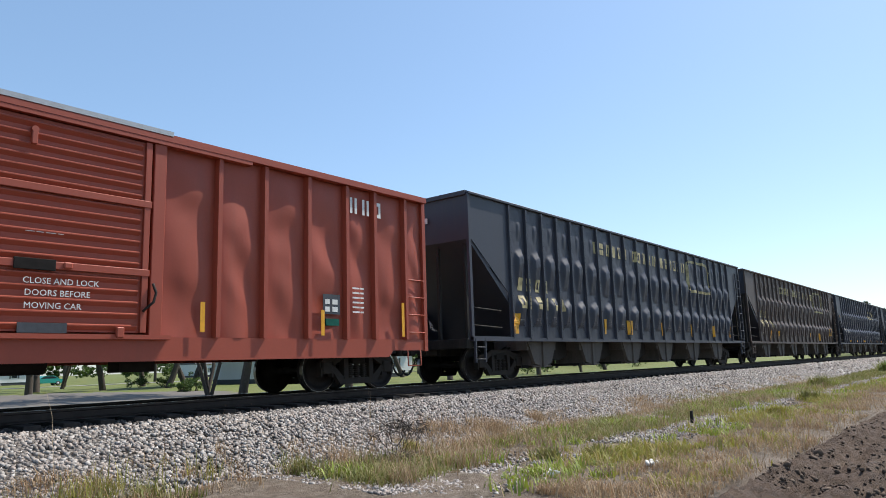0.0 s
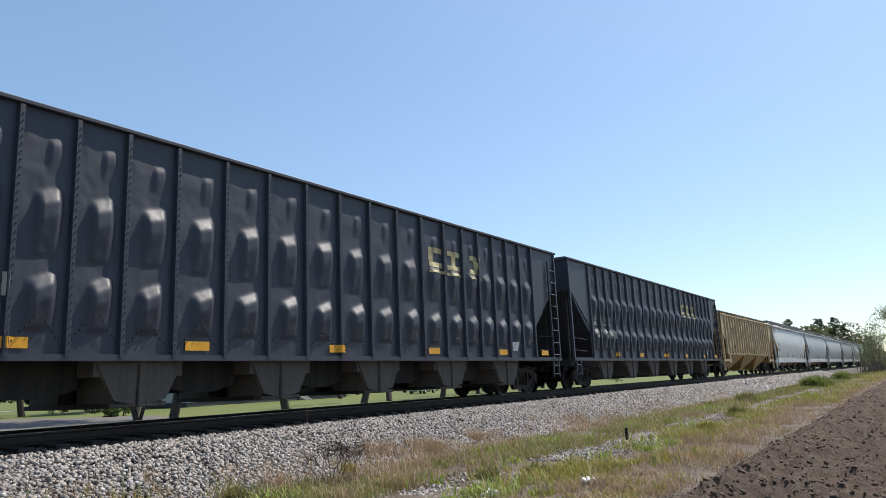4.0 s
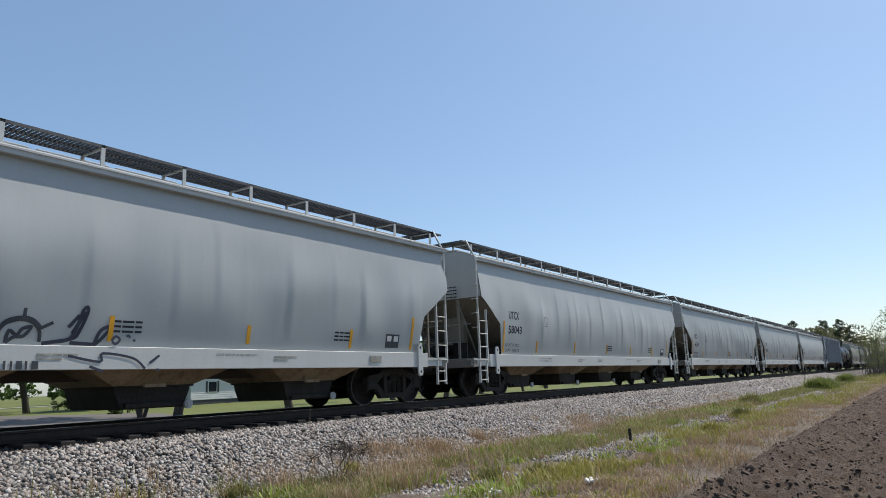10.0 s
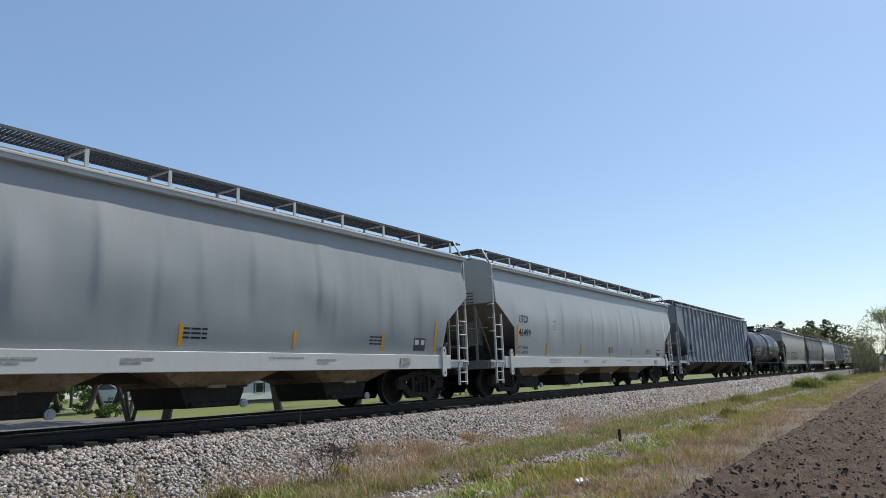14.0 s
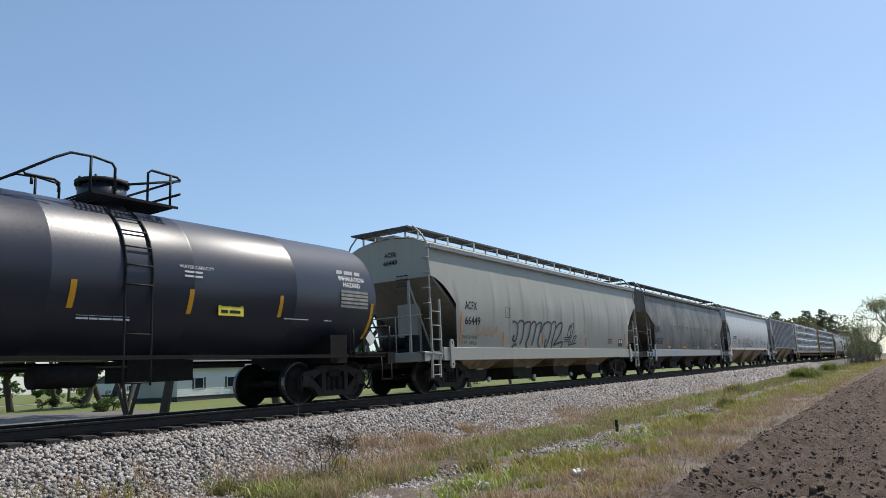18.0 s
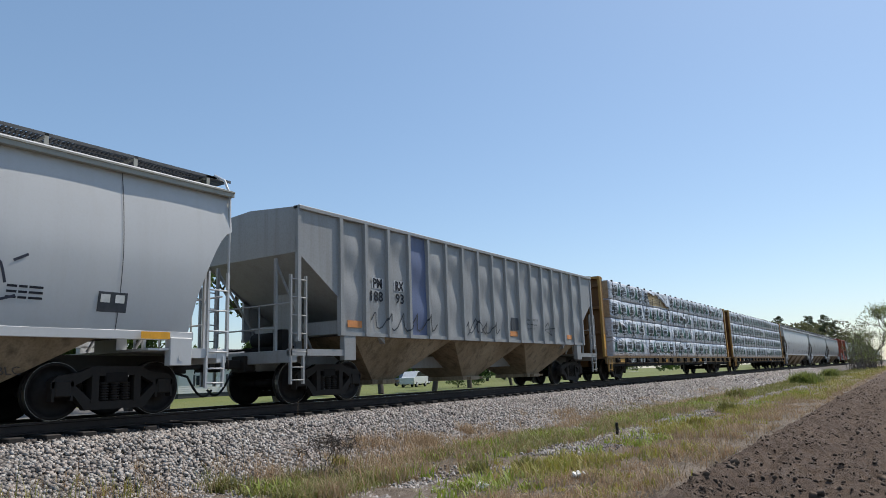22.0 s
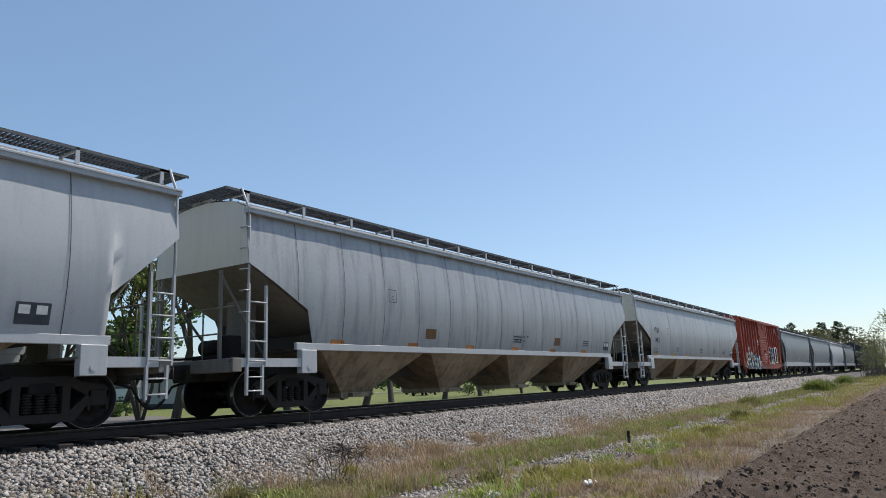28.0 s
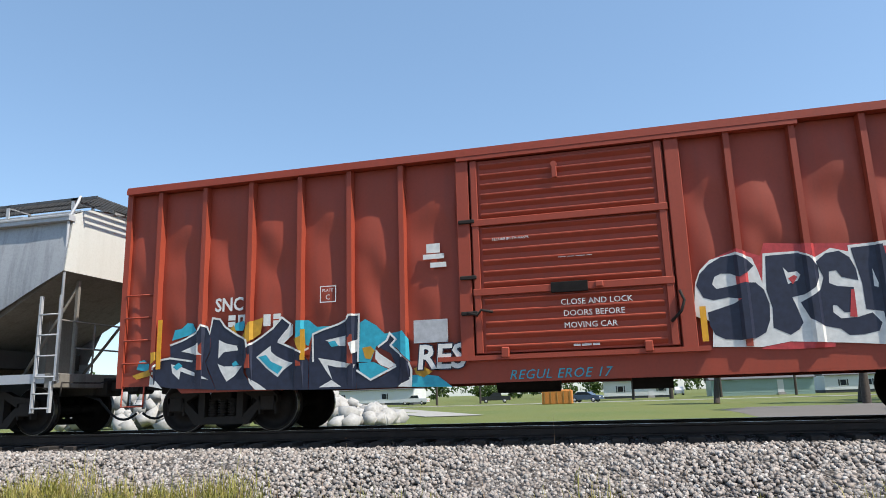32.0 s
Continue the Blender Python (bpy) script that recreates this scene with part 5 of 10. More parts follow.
def walkway(car, h, mat, z, roof_z, out=1.0, inn=.55, inset=.1, step=.075, brackets=1.5, at=0.0):
    def build(b):
        for s in (-1, 1):
            grating(b, -h + inset, h - inset, min(s * out, s * inn), max(s * out, s * inn), z, step)
    part("running_board", shared("running_board_%.2f_%.2f_%.2f" % (h, z, out), build, MAT["grating"]), MAT["grating"], car, at=pose(at, 0, 0))

    def build_b(b):
        bx(b, -.035, .035, out - .012, out + .012, roof_z - .12, z)
        slab(b, [(-.03, roof_z - .1), (.03, roof_z - .1), (.03, z - .03), (-.03, z - .03)], "y", inn - .012, inn + .012)
        bx(b, -.02, .02, inn, out, z - .07, z - .04)
    n = int((2 * h - .6) / brackets)
    for r in (0, 180):
        for i in range(n + 1):
            part("board_bracket", shared("board_bracket_%s_%.2f_%.2f_%.2f" % (mat, out, z, roof_z), build_b, MAT[mat]), MAT[mat], car, at=pose(at - h + .3 + (2 * h - .6) * i / n, 0, 0, 0, 0, r))
    for s in (-1, 1):
        bm = bmesh.new()
        grating(bm, -.30, .30, -out, out, z, .08)
        part("roof_step", bm, MAT["grating"], car, at=pose(at + s * (h - .05), 0, -.01))


def bay(key, mat, top, bot, ztop, zbot, ytop, ybot, gate=True):
    """A hopper bay: slopes down to an outlet gate."""
    def build(b):
        a = [b.verts.new(v) for v in ((-top / 2, -ytop, ztop), (top / 2, -ytop, ztop), (top / 2, ytop, ztop), (-top / 2, ytop, ztop))]
        c = [b.verts.new(v) for v in ((-bot / 2, -ybot, zbot), (bot / 2, -ybot, zbot), (bot / 2, ybot, zbot), (-bot / 2, ybot, zbot))]
        b.faces.new(c)
        for i in range(4):
            b.faces.new((a[i], a[(i + 1) % 4], c[(i + 1) % 4], c[i]))
        if gate:
            bx(b, -bot / 2 - .06, bot / 2 + .06, -ybot - .05, ybot + .05, zbot - .1, zbot + .02)
            bx(b, -bot * .3, bot * .3, -ybot - .2, -ybot, zbot - .09, zbot)
            rod(b, (bot * .4, -ybot - .25, zbot - .04), (bot * .4, ybot + .25, zbot - .04), .035, 8)
        slab(b, [(-.35, ztop - .42), (.05, ztop - .42), (.05, ztop - .36), (-.35, ztop - .36)], "y", -(ytop + ybot) / 2 - .06, -(ytop + ybot) / 2)
    return shared(key, build, MAT[mat])


def smooth_hopper(left, right, label, paint_name, bays, sill="beam", seams=0.0, dents=0.0, seed=0, zbot=1.2, cut=(.4, 2.92, 1.68, 2.03), eave=4.0, boards=(4.58, 1.0, .55), ladder_mat=None, bay_mat="bay_grime", sill_mat="sill_white", eave_mat="eave_white", inset=1.75, belly=1.55, round_cut=False, end_mat=None, first=0.0, slope_mat="slope_grime"):
    car, h = start_car("covered_hopper", label, left, right, inset=inset)
    L = 2 * h
    P = MAT[paint_name]
    lm = ladder_mat or sill_mat
    cx, cz0, cx1, cz1 = cut
    shift = cx / 2 + .06    # the body stands a little off the middle of its frame
    cx, cx1 = cx / 2, cx1 - cx / 2
    body_at = pose(shift, 0, 0)

    def width(z):
        """Half width of the bulging side at height z."""
        t = (z - zbot) / (eave - zbot)
        return belly - .15 * max(0, (t - .45) / .55) ** 1.7 - .16 * max(0, (.55 - t) / .55) ** 2

    def low(x):
        """Lower edge of the side, which rises along the end slopes."""
        d = min(x, L - x)
        if d >= cx1:
            return zbot
        t = max(0, (d - cx) / (cx1 - cx))
        if round_cut:
            return cz0 + (cz1 - cz0) * t ** 1.7
        return cz0 + (cz1 - cz0) * t
    xs = sorted({round(v, 3) for v in list(np.linspace(cx, cx1, 8)) + [cx1 + .002] + list(np.linspace(cx1 + .1, L - cx1 - .1, int(L * 12))) + [L - cx1 - .002] + list(np.linspace(L - cx1, L - cx, 8))})
    rows = 18
    rnd = random.Random(seed * 17 + 3)
    folds = [(3.4 + (L - 5) * (i + rnd.uniform(.1, .9)) / 13, rnd.uniform(2.2, 2.9), rnd.uniform(.2, .9)) for i in range(13)]

    def side_y(x, z):
        """Half width with dents, folds and seams, x from the left end."""
        y = width(z)
        t = (z - zbot) / (eave - zbot)
        if dents:
            k = noise.noise(Vector((x * .55 + seed * 13.7, z * .8, seed * 3.1))) + .5 * noise.noise(Vector((x * 1.7 + seed * 5.1, z * .5, 7.7)))
            calm = math.sin(math.pi * min(1, max(0, t))) * min(1, max(0, (1 - t) / .4))
            y += .7 * dents * k * calm
            for xf, zf, a in folds:
                if -.12 < x - xf < .9:
                    up = max(0, 1 - ((z - zf) / 1.0) ** 2)
                    y += .6 * a * dents * up * ((1 + (x - xf) / .12) if x < xf else (1 - (x - xf) / .9) ** 2)
        if seams:
            y += .010 * math.sin(math.pi * (((x - first) / seams) % 1.0))
        return y

    def build_side(b):
        grid = []
        for x in xs:
            col = []
            z0 = low(x)
            for j in range(rows + 1):
                z = z0 + (eave - z0) * j / rows
                y = side_y(x, z)
                col.append(b.verts.new((x - h, -y, z)))
            grid.append(col)
        for a, c in zip(grid, grid[1:]):
            for j in range(rows):
                f = b.faces.new((a[j], c[j], c[j + 1], a[j + 1]))
                f.smooth = True
    key = "%s_%.2f_%s_%d_%.2f_%s" % (paint_name, L, sill, seed, seams, cut)
    SIDES[car] = (lambda x, z: side_y(x - shift + h, z), -belly - .014, zbot + .1)
    side = shared("hopper_side_" + key, build_side, P)
    for r in (0, 180):
        part("side", side, P, car, at=body_at @ pose(0, 0, 0, 0, 0, r))
    if seams:
        k = 1
        while first + k * seams < L - cx1 + .4:
            x = first + k * seams
            if x > cx1 - .6:
                z0 = low(x)
                bm = bmesh.new()
                for j in range(10):
                    za, zb = z0 + (eave - z0) * j / 10, z0 + (eave - z0) * (j + 1) / 10
                    ya, yb = width(za) + .013, width(zb) + .013
                    bm.faces.new([bm.verts.new(v) for v in ((x - h - .007, -ya, za), (x - h + .007, -ya, za), (x - h + .007, -yb, zb), (x - h - .007, -yb, zb))])
                part("weld_seam", bm, MAT["tag_dark"], car, at=body_at)
            k += 1

    # roof, eave angle and end walls
    def build_roof(b):
        prof = [(1.50, eave + .08), (1.35, eave + .17), (1.0, eave + .31), (.5, eave + .40), (0, eave + .43)]
        prof = prof + [(-y, z) for y, z in prof[-2::-1]]

        def f(u, v):
            i = v * (len(prof) - 1)
            return (-h + cx + (L - 2 * cx) * u, prof[round(i)][0], prof[round(i)][1])
        sheet(b, f, 1, len(prof) - 1)
        bx(b, -h + cx, h - cx, -.3, .3, eave + .40, eave + .50)
        n = int(L / 1.5)
        for i in range(n):
            x = -h + .8 + i * (L - 1.6) / n
            bx(b, x, x + (L - 1.6) / n - .12, -.36, .36, eave + .48, eave + .56, .01)
    part("roof", shared("hopper_roof_" + key, build_roof, P), P, car, at=body_at)

    def build_eave(b):
        for s in (-1,):
            bx(b, -h + cx - .02, h - cx + .02, min(s * 1.37, s * 1.53), max(s * 1.37, s * 1.53), eave - .01, eave + .07)
            bx(b, -h + cx - .02, h - cx + .02, min(s * 1.38, s * 1.548), max(s * 1.38, s * 1.548), eave + .07, eave + .10)
    part("eave", shared("hopper_eave_%s_%.2f_%.2f" % (eave_mat, L, eave), build_eave, MAT[eave_mat]), P, car, at=body_at)
    part("eave", shared("hopper_eave_%s_%.2f_%.2f" % (eave_mat, L, eave), build_eave, MAT[eave_mat]), P, car, at=body_at @ pose(0, 0, 0, 0, 0, 180))

    for s in (-1, 1):
        xe = s * (h - cx)
        w, wl = width(cz0), width(zbot) - .03

        def build_end(b):
            top = [(-1.5, eave + .08), (-1.0, eave + .31), (0, eave + .43), (1.0, eave + .31), (1.5, eave + .08)]
            slab(b, [(-w + .01, cz0), (-width(eave), eave)] + top + [(width(eave), eave), (w - .01, cz0)], "x", xe - s * .02, xe)
        part("end_wall", shared("hopper_end_%s_%s_%d" % (key, end_mat, s), build_end, MAT[end_mat] if end_mat else P), P, car, at=body_at)

        def build_slope(b):
            q = [b.verts.new((x, k * y, z)) for x, y, z in ((xe, w - .03, cz0), (xe - s * 2.9, wl, zbot + .05), (xe - s * 2.9, wl, zbot + .2), (xe - s * .02, w - .03, cz0 + .1)) for k in (-1, 1)]
            for i in range(4):
                j = (i + 1) % 4
                b.faces.new((q[2 * i], q[2 * i + 1], q[2 * j + 1], q[2 * j]))
            b.faces.new(q[0::2])
            b.faces.new(q[1::2])
        part("slope_sheet", shared("hopper_slope_%s_%.2f_%.2f_%d" % (paint_name, L, cx, s), build_slope, MAT[slope_mat]), P, car, "grimy sloping end sheet", at=body_at)

    def build_floor(b):
        bx(b, -h + 2.2, h - 2.2, -1.35, 1.35, zbot - .05, zbot + .3)
        bx(b, -h + .2, h - .4, -.22, .22, .72, 1.05)
    part("floor", shared("hopper_floor_%.2f_%.2f" % (L, zbot), build_floor, MAT["bay_dark"]), P, car, at=body_at)

    # side sill
    if sill == "beam":
        def build_sill(b):
            for s in (-1, 1):
                y0, y1 = (s * 1.5, s * 1.42)
                bx(b, -h + .9, h - .9, min(y0, y1), max(y0, y1), .87, 1.23, .008)
                bx(b, -h, h, min(s * 1.47, s * 1.38), max(s * 1.47, s * 1.38), .90, 1.06)
                for e in (-1, 1):
                    bx(b, e * (h - .45) - .45, e * (h - .45) + .45, min(s * 1.5, s * 1.25), max(s * 1.5, s * 1.25), 1.06, 1.10)
        part("side_sill", shared("sill_beam_%s_%.2f" % (sill_mat, L), build_sill, MAT[sill_mat]), P, car)

        def build_pad(b):
            slab(b, [(-.09, .72), (-.06, .66), (.06, .66), (.09, .72), (.09, 1.36), (.05, 1.46), (-.05, 1.46), (-.09, 1.36)], "y", -1.545, -1.5)

        def build_hole(b):
            rod(b, (0, -1.549, .76), (0, -1.54, .76), .032, 10)
            rod(b, (0, -1.549, 1.36), (0, -1.54, 1.36), .032, 10)
        for s in (-1, 1):
            for r in (0, 180):
                pd = part("jacking_pad", shared("jacking_pad_" + sill_mat, build_pad, MAT[sill_mat]), P, car, at=pose(0, 0, 0, 0, 0, r) @ pose(s * (h - 1.27), 0, 0))
                part("pad_hole", shared("pad_hole", build_hole, MAT["under"]), P, pd)
    else:
        def build_sill(b):
            for s in (-1, 1):
                ya = width(zbot) + .03
                bx(b, -h + cx1 - .3, h - cx1 + .3, min(s * ya, s * (ya - .08)), max(s * ya, s * (ya - .08)), zbot - .06, zbot + .09, .008)
                for e in (-1, 1):
                    bx(b, e * (h - cx1 * .55) - cx1 * .55, e * (h - cx1 * .55) + cx1 * .55, min(s * 1.47, s * 1.36), max(s * 1.47, s * 1.36), .95, 1.12)
                    bx(b, e * (h - cx1) - .22, e * (h - cx1) + .22, min(s * 1.5, s * 1.34), max(s * 1.5, s * 1.34), .82, 1.3, .01)
                    rod(b, (e * (h - cx1), s * 1.51, .95), (e * (h - cx1), s * 1.46, .95), .06, 10)
        part("side_sill", shared("sill_thin_%s_%.2f_%.2f" % (sill_mat, L, zbot), build_sill, MAT[sill_mat]), P, car)

    # bays
    n = bays
    span = L - 2 * 2.3
    bw = span / n
    bz = zbot + .02 if sill != "beam" else 1.0
    tops = bw * (.98 if sill != "beam" else .86)
    low_gate = sill == "beam"
    b_me = bay("bay_%s_%.2f_%d_%.2f" % (bay_mat, L, n, bz), bay_mat, tops, *((1.5, bz, .60, 1.25, .82, False) if low_gate else (.95, bz, .36, 1.42, .62)))

    def build_outlet(b):
        slab(b, [(-.74, .60), (-.72, .50), (-.60, .22), (.60, .22), (.72, .50), (.74, .60)], "y", -.80, .80)
        bx(b, -.79, .79, -.85, .85, .585, .615, .006)
        bx(b, -.56, .56, -.88, -.80, .24, .32, .006)
        rod(b, (.60, -.90, .30), (.60, .90, .30), .035, 8)

    def build_cap(b):
        rod(b, (.62, -.96, .27), (.62, -.90, .27), .085, 16)
        rod(b, (.62, -.975, .27), (.62, -.955, .27), .05, 12)
    for i in range(n):
        off = -.28 if low_gate else 0
        at = pose(-span / 2 + bw * (i + .5) + off, 0, 0)
        part("hopper_bay", b_me, P, car, at=at)
        if low_gate:
            gate = part("outlet", shared("bay_outlet", build_outlet, MAT["bay_black"]), P, car, "black grimy outlet gate", at=at)
            part("cap", shared("outlet_cap", build_cap, MAT["galv"]), P, gate)

    end_frame(car, h, lm if lm in ("white_car", "beige", "slate") else slope_mat, 1.6, cz0)
    z, out, inn = boards
    walkway(car, h - cx + .1, eave_mat, z, eave + .35, out, inn, at=shift)
    for s in (-1, 1):
        def build_corner(b):
            bent(b, [(0, -1.47, 1.0), (0, -1.47, eave + .05), (0, -1.30, eave + .36), (0, -out, z + .02)], .028, 6)
        for r in (0, 180):
            part("corner_post", shared("corner_post_%s_%.2f_%.2f" % (lm, eave, z), build_corner, MAT[lm]), P, car, at=pose(-h + .36 if s < 0 else h + .02, 0, 0, 0, 0, r))
            xa = -h + .36 if s < 0 else h - .43
            o = ladder(car, lm, xa, xa + .44, -1.47, .98, 2.55)
            o.matrix_basis = pose(0, 0, 0, 0, 0, r) @ o.matrix_basis
            o = ladder(car, lm, xa - .02, xa + .36, -1.47, .42, .98, .26, name="step")
            o.matrix_basis = pose(0, 0, 0, 0, 0, r) @ o.matrix_basis
        def build_grabs(b):
            for i in range(5):
                zz = 2.0 + i * .42
                bent(b, [(0, 1.30, zz), (.1, 1.32, zz), (.1, 1.48, zz), (0, 1.5, zz)], .013)
        part("grab_iron", shared("grab_iron_" + lm, build_grabs, MAT[lm]), P, car, at=pose(-h + .36 if s < 0 else h + .02, 0, 0, 0, 0, 0 if s > 0 else 180))
    return car, h, -belly - .014


def dress(car, h, y, code, number, load, ink="ink", number_at=(2.1, 2.3), size=.3, strips=((1.95, 1.3, .95), (4.03, 1.3, .4), (7.1, 1.3, .42), (10.24, 1.32, .4), (13.0, 1.33, .36), (15.7, 1.33, .32), (18.0, 1.4, .5)), strip_mat="yellow", plate=(4.5, 2.2), lines=True, sill=True, lower=1.32):
    """Stencils, load data and reflectors on the near side."""
    I = MAT[ink]
    x, z = number_at
    if number:
        lettering(code, size * 1.4, I, car, x - h, z, y, "reporting_mark", bold=.006, width=.71 * size * len(code))
        lettering(number, size * 1.4, I, car, x - h - .02, z - size * 1.85, y, "running_number", bold=.006, width=.74 * size * len(number))
        lettering(code, .19, I, car, -h + .365, 3.85, .05, "end_number", bold=.004, width=.42, end=True)
        lettering(number, .19, I, car, -h + .365, 3.62, .1, "end_number", bold=.004, width=.5, end=True)
    bm = bmesh.new()
    for i in range(4):
        bars(bm, -.1, -.6 - i * .1, 0, (.12, .1, .14), .03)
    part("small_print", bm, I, car, at=pose(-h + .365, -.45, 3.85, 0, 0, -90))
    if lines:
        for i, t in enumerate(load):
            lettering(t, .13, I, car, x - h - .16, lower + .17 - .17 * i, y, "load_data", width=.056 * len(t))
    bm = bmesh.new()
    px, pz = plate
    for a, c in (((0, 0), (.28, 0)), ((.28, 0), (.28, .3)), ((.28, .3), (0, .3)), ((0, .3), (0, 0))):
        stroke(bm, [(px - h + a[0], pz + a[1]), (px - h + c[0], pz + c[1])], y, .014)
    L = 2 * h
    for i in range(3):
        bars(bm, L * .52 - h, lower + .3 - i * .08, y, (.16, .2, .12), .035)
        bars(bm, L * .78 - h, lower + .3 - i * .08, y, (.14, .12, .2), .035)
    part("small_print", bm, I, car)
    lettering("C", .13, I, car, px - h + .09, pz + .06, y, "stencil")
    bm = bmesh.new()
    bx(bm, L - 2.55 - h, L - 2.05 - h, y - .004, y, lower + .02, lower + .34)
    p = part("stencil_panel", bm, MAT["tag_dark"], car, "dark consolidated stencil panel")
    bm = bmesh.new()
    bars(bm, L - 2.51 - h, lower + .17, y - .008, (.16, .16), .13)
    part("panel_print", bm, MAT["white_ink"], p)
    if sill:
        lettering("CLOSE HOPPER GATES AND ROOF", .062, I, car, 4.1 - h, 1.1, -1.506, "sill_notice")
        lettering("HATCHES BEFORE MOVING CAR", .062, I, car, 4.1 - h, 1.02, -1.506, "sill_notice")
        lettering("CLOSE HOPPER GATES AND ROOF", .062, I, car, L * .62 - h, 1.1, -1.506, "sill_notice")
        bm = bmesh.new()
        for q in (7.2, 9.1, 13.6):
            bars(bm, q - h, 1.08, -1.507, (.2, .14, .22), .03)
            bars(bm, q - h, 1.02, -1.507, (.14, .2), .03)
        bx(bm, L - 3.2 - h, L - 2.8 - h, -1.52, -1.5, 1.0, 1.14)
        part("small_print", bm, MAT["faded_ink"], car)
    for sx, sz, sh in strips:
        if sx < L - .6:
            tape(car, sx - h, sz, sh, -y + .002, .085, strip_mat)


def scrawl(car, pts, mat, y, w, name="tag", label=""):
    bm = bmesh.new()
    for p in pts:
        stroke(bm, p, y, w)
    return part(name, bm, MAT[mat], car, label)


def spray(car, h, strokes, mat, y, w, label, name="tag"):
    """Hand-sprayed strokes, given from the left end of the car."""
    def soft(p):
        out = []
        for i in range(len(p) - 1):
            a, b, c, d = (Vector(p[max(0, min(len(p) - 1, k))]) for k in (i - 1, i, i + 1, i + 2))
            for k in range(4):
                t = k / 4
                out.append(tuple(.5 * (2 * b + (c - a) * t + (2 * a - 5 * b + 4 * c - d) * t * t + (3 * b - a - 3 * c + d) * t ** 3)))
        return out + [tuple(p[-1])]
    return scrawl(car, [[(q[0] - h, q[1]) for q in soft(st)] for st in strokes], mat, y, w, name, label)


def wave(x0, x1, z0, z1, n, seed, loops=0.0):
    """A hand-drawn looping line."""
    rnd = random.Random(seed)
    out = []
    for i in range(n * 8 + 1):
        t = i / 8
        a = t * 2 * math.pi
        x = x0 + (x1 - x0) * i / (n * 8) + loops * math.sin(a * 1.0 + .6)
        out.append((x, (z0 + z1) / 2 + (z1 - z0) / 2 * math.sin(a) * (0.75 + .25 * rnd.random())))
    return out


def ribbed_hopper(left, right, label, paint_name, bay_mat, n_posts, first, last, zbot, bays, ladder_mat, seed=0, eave=4.08, cut=(.17, 2.98, 1.6, 2.39), boards=True, bay_dim=(None, .85), closed_roof=True, odd=()):
    """A covered hopper with outside posts and wavy sheets between them."""
    car, h = start_car("covered_hopper", label, left, right, inset=1.65)
    P = MAT[paint_name]
    L = 2 * h
    Y = 1.47
    pitch = (last - first) / n_posts
    cx, cz0, cx1, cz1 = cut

    def build_post(b):
        slab(b, [(-.075, -Y), (-.05, -Y - .095), (.05, -Y - .095), (.075, -Y)], "z", zbot + .02, eave - .02)
        bx(b, -.06, .06, -Y - .1, -Y, zbot - .05, zbot + .02)
    for r in (0, 180):
        for i in range(n_posts + 1):
            xx = first + i * pitch - h
            part("post", shared("rib_post_%s_%.2f" % (paint_name, zbot), build_post, P), P, car, at=pose(xx if r == 0 else -xx, 0, 0, 0, 0, r))

    def build_sheet(sd):
        def build(b):
            def f(u, v):
                z = zbot + (eave - zbot) * v
                e = math.sin(math.pi * u) ** .7
                d = .018 * math.sin(v * 14 + sd * 1.3 + 1.2 * math.sin(u * 3)) + .03 * noise.noise(Vector((u * 1.3 + sd * 4.4, v * 4, 1.5 * sd)))
                return ((u - .5) * pitch, -Y - .012 - e * d, z)
            sheet(b, f, 10, 36)
        return build
    def side_y(x, z):
        u = (x + h - first) / pitch
        i = min(n_posts - 1, max(0, int(u)))
        if abs(u - round(u)) * pitch < .07:
            return Y + .096
        k, v, u = (i * 3 + seed) % 4, (z - zbot) / (eave - zbot), min(1, max(0, u - i))
        d = .018 * math.sin(v * 14 + k * 1.3 + 1.2 * math.sin(u * 3)) + .03 * noise.noise(Vector((u * 1.3 + k * 4.4, v * 4, 1.5 * k)))
        return max(Y + .012 + math.sin(math.pi * u) ** .7 * d, Y + .012) + .004
    SIDES[car] = (side_y, -Y - .1, zbot + .05)
    for r in (0, 180):
        for i in range(n_posts):
            k = (i * 3 + seed) % 4
            xx = first + (i + .5) * pitch - h
            nm = "blue_panel" if i in odd and r == 0 else paint_name
            part("side_sheet", shared("rib_sheet_%s_%.2f_%d" % (nm, zbot, k), build_sheet(k), MAT[nm]), P, car, at=pose(xx if r == 0 else -xx, 0, 0, 0, 0, r))
    # end bays of the side
    for s in (-1, 1):
        a = first if s < 0 else L - last

        for r in (0, 180):
            m4 = pose(first - h if s < 0 else last - h, 0, 0)
            key = "rib_endbay_%s_%.2f_%d" % (paint_name, a, s)

            def build_one(b, s=s, a=a):
                k = -1 if s < 0 else 1
                for y0, y1 in ((-.03, 0),):
                    slab(b, [(0, eave), (k * (a - cx), eave), (k * (a - cx), cz0), (k * max(.05, a - cx1), cz1), (k * .04, zbot + .2), (0, zbot)], "y", y0, y1)
                    bx(b, min(k * (a - cx), k * (a - cx - .09)), max(k * (a - cx), k * (a - cx - .09)), y0 - .03, y1 + .03, cz0 - 1.9, eave)
            part("end_bay", shared(key, build_one, P), P, car, at=m4 @ pose(0, -Y if r == 0 else Y + .03, 0))

    def build_frame(b):
        for s in (-1, 1):
            bx(b, -h + cx, h - cx, s * Y - .09, s * Y + .09, eave - .02, eave + .07, .01)
            bx(b, -h + first, -h + last, s * Y - .06, s * Y + .06, zbot - .05, zbot + .04)
        slab(b, [(-1.5, eave + .04), (0, eave + .16), (1.5, eave + .04), (1.5, eave), (-1.5, eave)], "x", -h + cx, h - cx)
        if closed_roof:
            n = 8
